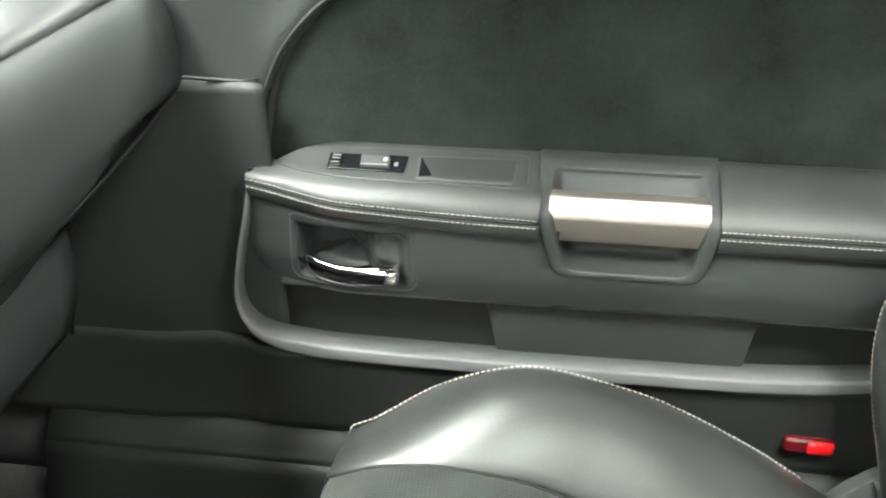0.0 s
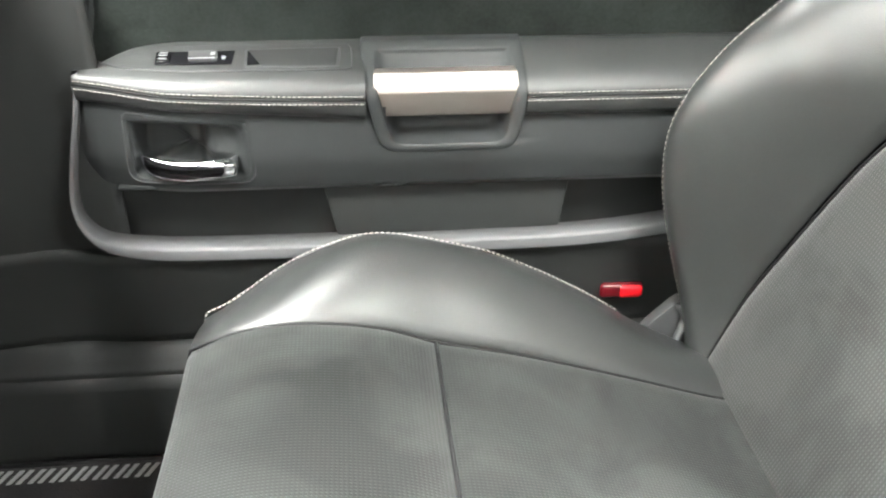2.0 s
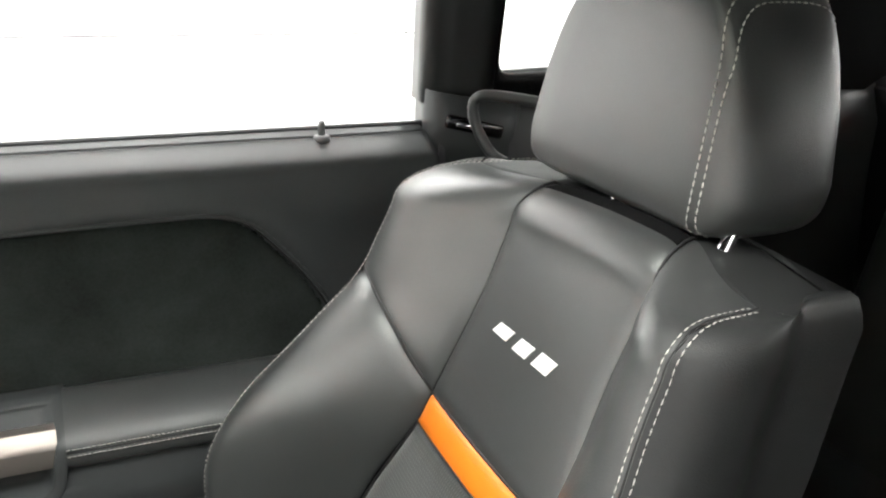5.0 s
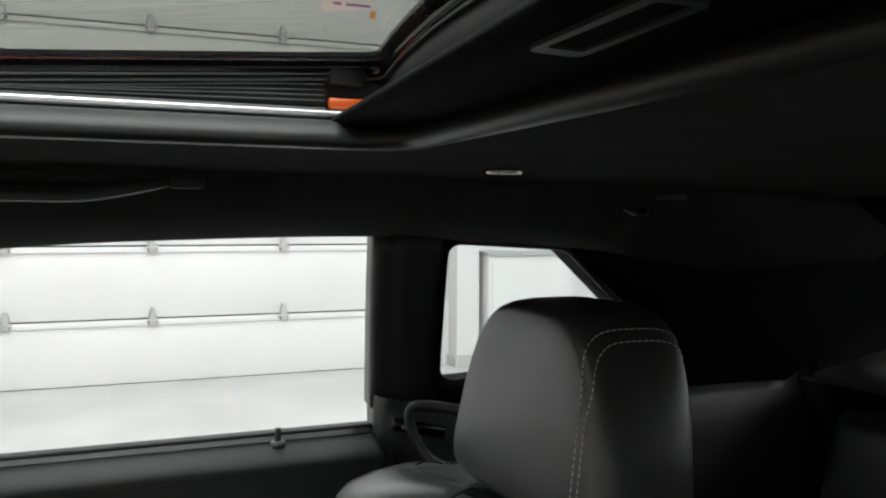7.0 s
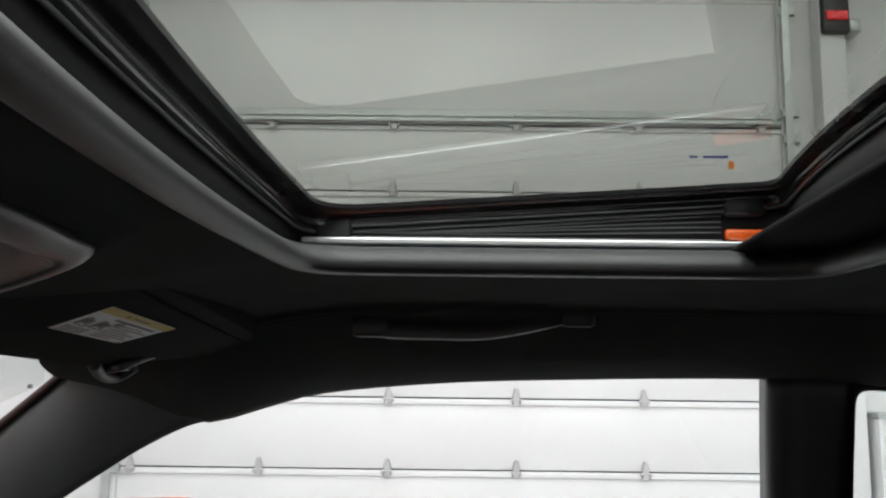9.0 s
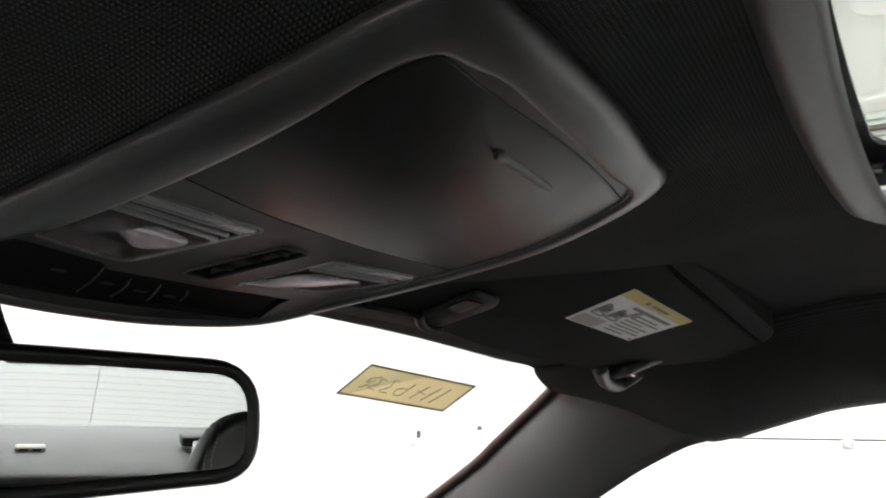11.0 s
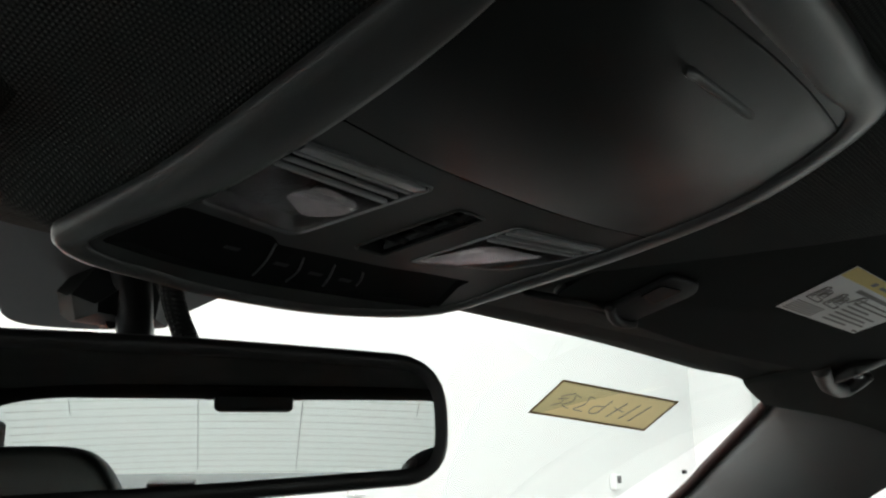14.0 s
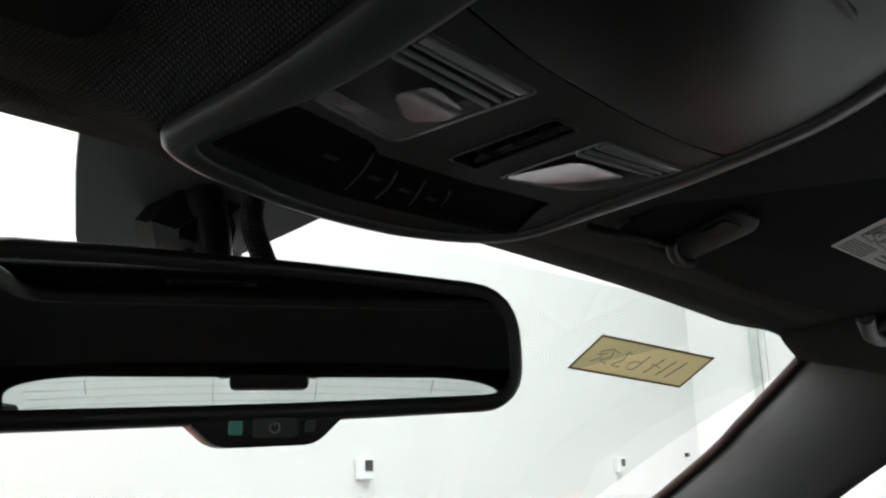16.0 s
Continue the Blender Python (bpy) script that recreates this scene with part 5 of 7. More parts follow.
YM = 0.332
HALF_C = curve((0.30, 0.20), (0.43, 0.205), (0.52, 0.190), (0.61, 0.169), (0.70, 0.132), (0.74, 0.124), (0.85, 0.111), (0.93, 0.114), (1.0, 0.114))
Z_TOP, R_TOP = 0.932, 0.040


def back_point(u, v):
    """Backrest surface. u: 0 middle, 1 seam, 2 front edge of the bolster, 3 rear edge of the side, 4 middle of the back, negative on the
    other side. v: 0 bottom, 1 shoulder, 1.2 over the top."""
    s = 1 if u >= 0 else -1
    a = abs(u)
    z = 0.30 + (Z_TOP - 0.30) * min(v, 1.0)
    roll = max(v - 1.0, 0) / 0.2
    ang = roll * math.pi / 2
    xb = 0.219 + 0.4 * z
    xe, hc = EDGE_X(z), HALF_C(z)
    half = 0.247 - 0.012 * smooth01((z - 0.80) / 0.14) + (0.008 if s < 0 else 0.0)
    back = xb + 0.135 - 0.03 * v
    if a <= 1:
        y = (YM - YC) * s + hc * a
        x = xb - 0.003 * (1 - a**2)
    elif a <= 2:
        t = a - 1
        x = xb + (xe - xb) * math.sin(t * math.pi / 2)**1.15 - 0.010 * math.sin(math.pi * t)
        y0 = (YM - YC) * s + hc
        y = y0 + (half - y0) * t**0.92
    elif a <= 3:
        t = a - 2
        x = xe + (back - xe) * t
        y = half + 0.022 * math.sin(math.pi * min(t * 1.6, 1))**0.8 - 0.01 * t
    else:
        t = a - 3
        x = back + 0.01 * math.sin(math.pi / 2 * t)
        y = (half - 0.01) * (1 - t)
    if roll > 0:
        mid = back - 0.02
        k = 1 - math.cos(ang)
        x = x + (mid - x) * k * 0.62
        y = y * (1 - 0.10 * k)
        z = Z_TOP + R_TOP * math.sin(ang)
    if s < 0:
        z -= 0.017 * smooth01((y - 0.09) / 0.14) * smooth01((v - 1.08) / 0.12)
    z -= 0.016 * smooth01((s * y + 0.06) / 0.26) * smooth01((v - 0.75) / 0.25)
    return Vector((x, YC + s * y, z))


def puffed(fn, u0, u1, v0, v1, nu, nv, depth=0.006, width=0.012, sides="lrtb"):
    """A panel of the seat, sunk along its seams."""
    us, vs = steps(u0, u1, nu), steps(v0, v1, nv)
    # finer near the seams
    us = sorted(set([u0 + (u1 - u0) * k for k in (0.012, 0.03, 0.06, 0.94, 0.97, 0.988)] + us), reverse=u1 < u0)
    vs = sorted(set([v0 + (v1 - v0) * k for k in (0.01, 0.03, 0.06, 0.94, 0.97, 0.99)] + vs))
    rows = [[fn(u, v) for u in us] for v in vs]
    bm = bmesh.new()
    out = []
    for j, v in enumerate(vs):
        row = []
        for i, u in enumerate(us):
            p = rows[j][i]
            du = (rows[j][min(i + 1, len(us) - 1)] - rows[j][max(i - 1, 0)])
            dv = (rows[min(j + 1, len(vs) - 1)][i] - rows[max(j - 1, 0)][i])
            n = du.cross(dv)
            n = n.normalized() if n.length > 1e-12 else Vector((0, 0, 0))
            d = 9.0
            if "l" in sides:
                d = min(d, (p - rows[j][0]).length)
            if "r" in sides:
                d = min(d, (p - rows[j][-1]).length)
            if "b" in sides:
                d = min(d, (p - rows[0][i]).length)
            if "t" in sides:
                d = min(d, (p - rows[-1][i]).length)
            row.append(bm.verts.new(p + n * (depth * math.exp(-d / width * 1.6))))
        out.append(row)
    for a, b in zip(out, out[1:]):
        for i in range(len(us) - 1):
            bm.faces.new((a[i], a[i + 1], b[i + 1], b[i]))
    return bm


def vz(z):
    return (z - 0.30) / (Z_TOP - 0.30)


CUSH_C = curve((-0.24, 0.478), (-0.165, 0.482), (-0.08, 0.484), (0.0, 0.472), (0.05, 0.453), (0.135, 0.432), (0.25, 0.396), (0.345, 0.364), (0.42, 0.345))
CUSH_E = curve((-0.24, 0.42), (-0.19, 0.432), (-0.16, 0.442), (-0.086, 0.485), (-0.03, 0.507), (0.01, 0.510), (0.073, 0.496), (0.128, 0.478), (0.218, 0.431), (0.31, 0.372), (0.42, 0.32))


def cushion_point(u, v):
    """Seat cushion. u as for the backrest; v: 0 foot of the front, 0.25 its upper edge, 1 the rear."""
    s = 1 if u >= 0 else -1
    a = abs(u)
    if v < 0.25:
        t = v / 0.25
        x = -0.180 - 0.018 * math.sin(math.pi * min(t, 1) * 0.8) + 0.006 * t
        drop = (1 - t)**1.3
    else:
        t = (v - 0.25) / 0.75
        x = -0.176 + 0.56 * t
        drop = 0.0
    xx = max(x, -0.19)
    zc, ze = CUSH_C(xx), CUSH_E(xx)
    lip = 0.020 * math.exp(-max(v - 0.25, 0) / 0.045) if v >= 0.25 else 0.020
    half = 0.235 - 0.02 * smooth01((-0.10 - x) / 0.09)
    if a <= 1:
        y = 0.122 * a
        z = zc - 0.006 * (1 - a * a) - lip
    elif a <= 2:
        t2 = a - 1
        y = 0.122 + (half - 0.122) * t2
        z = zc + (ze - zc) * math.sin(t2 * math.pi / 2) + 0.012 * math.sin(math.pi * t2) - lip * (1 - t2)
    else:
        t2 = a - 2
        y = half + 0.02 * math.sin(math.pi * min(t2 * 1.3, 1))**0.7
        z = ze + (0.25 - ze) * t2
    z = z + (0.255 - z) * drop if z > 0.255 else z
    return Vector((x, YC + s * y, z))


SPLIT_Z = curve((0.0, 0.742), (0.17, 0.7725), (0.33, 0.7988), (0.5, 0.8187), (0.67, 0.833), (0.83, 0.8414), (1.0, 0.8435))


def split(u):
    """Height of the slanting seam between side bolster and shoulder."""
    return vz(SPLIT_Z(abs(u) - 1))


def lifted(u, v, h):
    """A point a little proud of the backrest."""
    p = back_point(u, v)
    n = (back_point(u + 0.02, v) - back_point(u - 0.02, v)).cross(back_point(u, v + 0.01) - back_point(u, v - 0.01)).normalized()
    mid = Vector((0.219 + 0.4 * p.z + 0.07, YC, p.z - 0.05))
    return p + n * (h if n.dot(p - mid) > 0 else -h)


seat = thing("bucket_seat", (0.1, YC, 0.185), "black leather bucket seat with suede middle, orange band and pale stitching", "seat", "front seats")
ZS, ZO = 0.708, 0.742
back = part("backrest_shell", loft([[back_point(s * a, v) for s, a in [(1, 3.0), (1, 3.3), (1, 3.65), (1, 3.999), (-1, 3.65), (-1, 3.3), (-1, 3.0)]] for v in steps(0, 1.2, 16)], closed=False), LEATHER_SHADED, seat)
part("lower_middle", puffed(back_point, -1, 1, 0.02, vz(ZS), 14, 22, 0.006), RIB_BACK, seat, "ribbed charcoal suede middle of the backrest")
part("orange_band", puffed(back_point, -1, 1, vz(ZS), vz(ZO), 14, 8, 0.005, 0.007), ORANGE_LEATHER, seat, "orange leather band")
part("upper_middle", puffed(back_point, -1, 1, vz(ZO), 1.15, 14, 26, 0.0042, sides="lrb"), LEATHER, seat, "plain leather upper middle")
# top edge blackened to draw the shade under the head restraint
part("shaded_top_roll", puffed(back_point, -1, 1, 1.15, 1.2, 14, 6, 0.0042, sides="lr"), DARK_TRIM, seat, "top edge blackened as shade under the head restraint")
ring = [back_point(u, 1.2) for u in (-3, -2.6, -2.3, -2, -1.7, -1.35, -1, -0.6, -0.2, 0.2, 0.6, 1, 1.35, 1.7, 2, 2.3, 2.6, 3, 3.3, 3.65, 3.999, -3.65, -3.3)]
bm = bmesh.new()
bm.faces.new([bm.verts.new(p + Vector((0, 0, -0.0012))) for p in ring])
part("top_cap", bm, LEATHER_SHADED, seat, "backrest top in the shade-darkened leather copy", smooth=False)
for s, name in ((1, "outer"), (-1, "inner")):
    part("lower_bolster", puffed(lambda u, w: back_point(u, 0.02 + (split(u) - 0.02) * w), s * 1, s * 2, 0, 1, 14, 26, 0.006 * s, sides="lt"), LEATHER, seat, "padded leather side bolster")
    part("shoulder", puffed(lambda u, w: back_point(u, split(u) + (1.2 - split(u)) * w), s * 1, s * 2, 0, 1, 14, 20, 0.0042 * s, sides="lb"), LEATHER, seat, "padded leather shoulder")
    part("side_panel", sheet(back_point, [s * u for u in steps(2, 3, 10)], steps(0.02, 1.2, 30)), LEATHER_SHADED, seat)
    vrun = steps(0.04, 1.0, 44) + steps(1.01, 1.2, 12)
    for u in (1.957, 2.018):
        last = lifted(s * u, 1.19, 0.0008)
        over = [last + Vector((0.08 * k, 0, (-0.003 if s > 0 else -0.020) * k)) for k in steps(0.1, 1, 10)]
        tagged(part("stitching", stitches([lifted(s * u, v, 0.0008) for v in vrun[:-1]] + over, 0.0046, 0.0020, 0.0005), THREAD, seat, "pale thread stitching", smooth=False), kind="stuff")
    part("piping", tube([lifted(s * 1.988, v, -0.0002) for v in vrun], 0.0009, 6), SEAL, seat)
    seam = [back_point(s * 1.0, v) + Vector((0.0045, 0, 0)) for v in steps(0.02, 1.18, 40)]
    part("seam", tube(seam, 0.0014, 6), SEAL, seat, "dark seam")
    pts = [back_point(s * (1 + t), split(s * (1 + t))) + Vector((0.0042, 0, 0)) for t in steps(0, 1, 14)]
    part("cross_seam", tube(pts, 0.0016, 6), SEAL, seat, "dark cross seam")
for z in (ZS, ZO):
    part("band_seam", tube([back_point(u, vz(z)) + Vector((0.0042, 0, 0)) for u in steps(-1, 1, 14)], 0.0018, 6), SEAL, seat)
# white embroidered mark on the upper middle: three slanted plain shapes
for y0, y1, za, zb in ((0.389, 0.352, 0.838, 0.8495), (0.348, 0.315, 0.8365, 0.8495), (0.313, 0.279, 0.837, 0.851)):
    bm = bmesh.new()
    row = []
    for y, f in ((y0 - 0.001, 0.0), (y1 + 0.008, 0.0), (y1 - 0.001, 1.0), (y0 - 0.010, 1.0)):
        z = za + (zb - za) * f
        row.append(lifted((y - YM) / HALF_C(z), vz(z), 0.0009))
    bm.faces.new([bm.verts.new(p) for p in row])
    part("embroidered_mark", bm, WHITE_MARK, seat, "white embroidered shape", smooth=False, solid=0.0009)

part("cushion_front_panel", puffed(cushion_point, -1, 1, 0.0, 0.25 + 0.75 * (0.05 + 0.176) / 0.56, 14, 26, 0.005, sides="lrt"), RIB_SEAT, seat, "perforated charcoal suede cushion front")
part("cushion_rear_panel", puffed(cushion_point, -1, 1, 0.25 + 0.75 * (0.05 + 0.176) / 0.56, 1, 14, 14, 0.005, sides="lrb"), RIB_SEAT, seat, "charcoal suede cushion rear")
xs = Vector((0, 0, -0.004))
part("cushion_cross_seam", tube([cushion_point(u, 0.25 + 0.75 * 0.226 / 0.56) + xs for u in steps(-1, 1, 12)], 0.002, 6), SEAL, seat)
for s in (1, -1):
    part("cushion_bolster", puffed(cushion_point, s * 1, s * 2, 0.0, 1, 14, 30, 0.005 * s, sides="l"), LEATHER, seat, "padded leather cushion bolster")
    part("cushion_side", sheet(cushion_point, [s * u for u in steps(2, 3, 8)], steps(0, 1, 24)), LEATHER_SHADED, seat)
    line = [cushion_point(s * 2.0, v) + Vector((0, s * 0.001, 0.0016)) for v in steps(0.18, 0.85, 40)]
    tagged(part("cushion_stitching", stitches(line, 0.0042, 0.0017, 0.0008), THREAD, seat, "pale stitching", smooth=False), kind="stuff")
    part("cushion_seam", tube([cushion_point(s * 1.0, v) + Vector((0, 0, -0.004)) for v in steps(0.02, 1, 40)], 0.0018, 6), SEAL, seat)
part("seat_base", rbox(-0.12, 0.46, YC - 0.20, YC + 0.20, 0.187, 0.30, 0.02, 2), PLASTIC, seat)
plate_o = rounded([(0.300, 0.352), (0.318, 0.376), (0.346, 0.404), (0.372, 0.410), (0.386, 0.372), (0.372, 0.318), (0.340, 0.312)], [0.004, 0.01, 0.012, 0.012, 0.015, 0.012, 0.008], 4)
part("hinge_cover", prism([Vector((p.x, 0.588, p.y)) for p in plate_o], (0, 0.016, 0), 0.004, 3), GREY_PLASTIC, seat, "grey recliner cover", angle=50)
part("cover_ridge", tube(spline([(0.346, 0.586, 0.400), (0.353, 0.582, 0.382), (0.347, 0.582, 0.352), (0.340, 0.586, 0.332)], 6), lambda t: 0.0055 - 0.001 * t, 10), PALE_LIP, seat, "pale rounded ridge of the recliner cover")
part("cover_slot", prism([Vector((x, 0.5876, z)) for x, z in ((0.312, 0.357), (0.320, 0.362), (0.338, 0.341), (0.330, 0.337))], (0, 0.002, 0)), FRIT, seat, "dark gap beside the recliner cover", smooth=False)

# head restraint on two chrome posts
HX, HZ0, HZ1 = 0.690, 0.967, 1.174


def head_rings():
    rings = []
    for w in steps(0, 1, 20):
        ang = w * math.pi
        d = -math.cos(ang)                      # front to back
        k = max(math.sin(ang), 0.0)**0.25       # grows quickly to the full outline
        k = 0.64 + 0.36 * k if 0 < w < 1 else 0.64
        ring = []
        for i in range(48):
            t = 2 * math.pi * i / 48
            c, s = math.cos(t), math.sin(t)
            e = 0.58 if s >= 0 else 0.24
            yy = math.copysign(abs(c)**e, c)
            zz = math.copysign(abs(s)**e, s)
            zrel = 0.5 + 0.5 * zz * k
            half = 0.157 - (0.044 if yy > 0 else 0.040) * smooth01((zrel - 0.2) / 0.8)
            z = HZ0 + (HZ1 - HZ0) * zrel
            x = HX + 0.056 * math.copysign(abs(d)**0.75, d) + 0.12 * (z - 1.0)
            ring.append(Vector((x, YC + 0.003 + half * yy * k, z)))
        rings.append(ring)
    return rings


hr = head_rings()
head = part("head_restraint", loft(hr), LEATHER, seat, "padded leather head restraint")
skin = bmesh.new()
loft(hr, skin)
tree = BVHTree.FromBMesh(skin)
skin.free()
for off in (0.0, 0.010):
    pts = []
    for a in steps(-62, 172, 90):
        d = Vector((-math.cos(radians(a)), 0, math.sin(radians(a))))
        mid = Vector((HX + 0.012, YC - 0.122 + off + 0.017 * smooth01((a - 20) / 60), 1.075))
        got = tree.ray_cast(mid + d * 0.3, -d)
        if got[0]:
            pts.append(got[0] + d * 0.0006)
    tagged(part("head_stitching", stitches(pts, 0.0048, 0.0020, 0.0008), THREAD, head, "pale stitching row", smooth=False), kind="stuff")
for y in (0.209, 0.352):
    part("post", tube([(0.628, y, 0.915), (0.646, y, 0.950), (0.664, y, 0.992), (0.672, y, 1.01)], 0.0062, 12), CHROME, seat, "chrome head restraint post")
    part("post_collar", tube([(0.632, y, 0.926), (0.640, y, 0.942)], 0.0125, 12), SEAL, seat)
copy_thing(seat, Matrix.Translation((0.10, -YC + 0.03, 0.185)))
# belt guide loop at the outer shoulder
loop_pts = spline([(0.700, 0.53, 1.016), (0.655, 0.585, 1.020), (0.632, 0.604, 1.018), (0.626, 0.608, 1.004), (0.634, 0.604, 0.975), (0.650, 0.590, 0.950), (0.680, 0.555, 0.938), (0.71, 0.52, 0.938)], 8)
part("belt_guide", tube(loop_pts, 0.0065, 8), PLASTIC, seat, "black belt guide loop")

# ---- rear bench ----
bench = thing("rear_bench", (1.15, 0, 0.185), "black leather rear bench seat with two head restraints", "rear seat")
part("cushion", rbox(0.85, 1.35, -0.62, 0.62, 0.187, 0.47, 0.05, 3), LEATHER, bench)
part("backrest", rbox(-0.07, 0.07, -0.62, 0.62, 0, 0.55, 0.045, 3, m=Matrix.Translation((1.28, 0, 0.42)) @ pose(0, 0, 0, 0, 14, 0)), LEATHER, bench)
for y in (-0.34, 0.34):
    part("head_restraint", rbox(-0.045, 0.045, -0.13, 0.13, 0, 0.135, 0.035, 4, m=Matrix.Translation((1.33, y, 0.85)) @ pose(0, 0, 0, 0, 10, 0)), LEATHER, bench, "rear head restraint")

# ---- dashboard ----
dash = thing("dashboard", (-0.7, 0.0, 0.5), "black soft-touch dashboard with a closed glove box", "dashboard")
PROFILE = [(-0.392, 0.858), (-0.370, 0.850), (-0.357, 0.825), (-0.352, 0.79), (-0.358, 0.755), (-0.385, 0.71), (-0.435, 0.655), (-0.475, 0.60), (-0.51, 0.52), (-0.56, 0.45), (-0.70, 0.41), (-0.95, 0.40)]
prof = spline([Vector((x, z)) for x, z in PROFILE], 5)


def dash_ring(y):
    back = 0.035 * smooth01((abs(y) - 0.45) / 0.25)
    return [Vector((p.x - (back if p.x > -0.6 else back * 0.5) * (1 if p.y < 0.75 else 0.3), y, p.y - 0.006 * smooth01((abs(y) - 0.5) / 0.2))) for p in prof]


part("body", loft([dash_ring(y) for y in steps(-0.70, 0.672, 30)], closed=False), SOFT, dash, solid=0.004)
part("top_pad", loft([[Vector((x - 0.01 * smooth01((abs(y) - 0.45) / 0.25), y, z)) for x, z in ((-1.0, 0.905), (-0.8, 0.905), (-0.6, 0.898), (-0.48, 0.884), (-0.41, 0.870), (-0.386, 0.8615), (-0.372, 0.853))] for y in steps(-0.70, 0.672, 30)], closed=False), TOP_PAD, dash, "smooth dark top pad", solid=0.004)
part("end_cap", prism([Vector((p.x, 0.668, p.z)) for p in dash_ring(0.672)] + [Vector((-0.95, 0.668, 0.86))], (0, 0.003, 0)), SOFT, dash, smooth=False)
crease = spline([(-0.372, 0.662, 0.745), (-0.385, 0.60, 0.722), (-0.398, 0.50, 0.70), (-0.405, 0.35, 0.69), (-0.405, 0.2, 0.69)], 6)
part("crease", tube([p + Vector((0.004, 0, 0)) for p in crease], 0.0018, 6), SEAL, dash, "dark joint line")
gb = part("glove_box", sheet(lambda u, v: (-0.470 - 0.028 * v + 0.012 * math.sin(math.pi * v) + 0.006, 0.22 + 0.36 * u, 0.63 - 0.125 * v), steps(0, 1, 12), steps(0, 1, 8)), SOFT, dash, "closed glove box lid", solid=0.006)
part("glove_box_gap", tube([(-0.462, 0.22, 0.634), (-0.462, 0.588, 0.634), (-0.476, 0.592, 0.57), (-0.49, 0.59, 0.50)], 0.0025, 6), SEAL, dash)
part("latch", rbox(-0.474, -0.462, 0.42, 0.545, 0.575, 0.602, 0.004, 2), GLOSS, gb, "gloss black latch")
part("latch_edge", rbox(-0.4635, -0.460, 0.53, 0.5385, 0.590, 0.594, 0.001, 1), CHROME, gb, "bright latch edge")
part("steering_column", tube([(-0.55, -0.36, 0.68), (-0.36, -0.36, 0.74)], 0.04, 14), PLASTIC, dash)
structure("kick_panel", sheet(lambda u, v: (-1.25 + 0.76 * u, 0.702, 0.18 + 0.60 * v), steps(0, 1, 10), steps(0, 1, 10)), CARPET, "black carpeted side of the footwell", smooth=True, category="footwell side", solid=0.004)
wheel = thing("steering_wheel", (-0.33, -0.36, 0.76), "black leather steering wheel", "steering wheel")
WM = Matrix.Translation((-0.33, -0.36, 0.75)) @ pose(0, 0, 0, 0, -68, 0)
part("rim", tube([WM @ Vector((0.185 * math.cos(a), 0.185 * math.sin(a), 0)) for a in steps(0, 2 * math.pi, 40)], 0.015, 10, caps=False), LEATHER, wheel)
part("hub", rbox(-0.07, 0.07, -0.08, 0.08, -0.03, 0.02, 0.025, 3, m=WM), PLASTIC, wheel)
for a in (0.2, math.pi - 0.2, -math.pi / 2):
    part("spoke", tube([WM @ Vector((0.06 * math.cos(a), 0.06 * math.sin(a), 0)), WM @ Vector((0.18 * math.cos(a), 0.18 * math.sin(a), 0))], 0.013, 8), PLASTIC, wheel)

# ---- outside mirror ----
om = thing("door_mirror", (-0.33, 0.98, 0.93), "orange painted outside mirror with silvered glass", "door mirror")
MM = Matrix.Translation((-0.262, 0.985, 0.958)) @ pose(0, 0, 0, 0, 0, -30)


def mirror_ring(k, x):
    return [MM @ Vector((x, p.x * k, p.y * k)) for p in rounded([(-0.115, -0.075), (0.12, -0.07), (0.125, 0.065), (-0.10, 0.085)], 0.05, 6)]


part("shell", loft([mirror_ring(0.55, -0.10), mirror_ring(0.85, -0.075), mirror_ring(1.0, -0.03), mirror_ring(1.02, 0.0), mirror_ring(0.98, 0.008), mirror_ring(0.93, 0.004)], caps=False), BODY_PAINT, om)
part("back", prism(mirror_ring(0.55, -0.10), MM.to_3x3() @ Vector((0.004, 0, 0))), BODY_PAINT, om)
part("glass", prism(mirror_ring(0.93, 0.0), MM.to_3x3() @ Vector((0.002, 0, 0))), MIRROR, om, "silvered mirror glass", smooth=False)
part("arm", tube([(-0.33, 0.80, 0.93), (-0.32, 0.88, 0.925), (-0.30, 0.93, 0.93)], 0.022, 10), BODY_PAINT, om)

# ---- overhead console ----
con = thing("overhead_console", (-0.11, 0.0, 1.29), "black plastic overhead console with reading lamps and a bin", "overhead console")
CO = [(-0.030, -0.1160), (-0.013, -0.1130), (-0.004, -0.102), (0.000, -0.06), (0.002, 0.0), (0.000, 0.05), (-0.006, 0.092), (-0.062, 0.117), (-0.116, 0.112), (-0.170, 0.094), (-0.218, 0.067), (-0.239, 0.017), (-0.2445, -0.04), (-0.241, -0.094), (-0.237, -0.116), (-0.230, -0.1275), (-0.217, -0.1265), (-0.175, -0.1185), (-0.10, -0.1150), (-0.06, -0.1145)]


def con_z(x, y):
    return 1.298 + 0.2552 * x - 0.0256 * y


def con_ring(grow, dz):
    out = []
    cx = Vector((-0.115, -0.005))
    for p in spline([Vector(q) for q in CO], 5, closed=True):
        d = p - cx
        q = p + d.normalized() * (grow * (1 - 0.5 * smooth01((-0.18 - p.x) / 0.04)) * (1 + 0.3 * smooth01((-0.07 - p.y) / 0.03)) if grow < 0 else grow)
        out.append(Vector((q.x, q.y, con_z(q.x, q.y) + dz)))
    return out


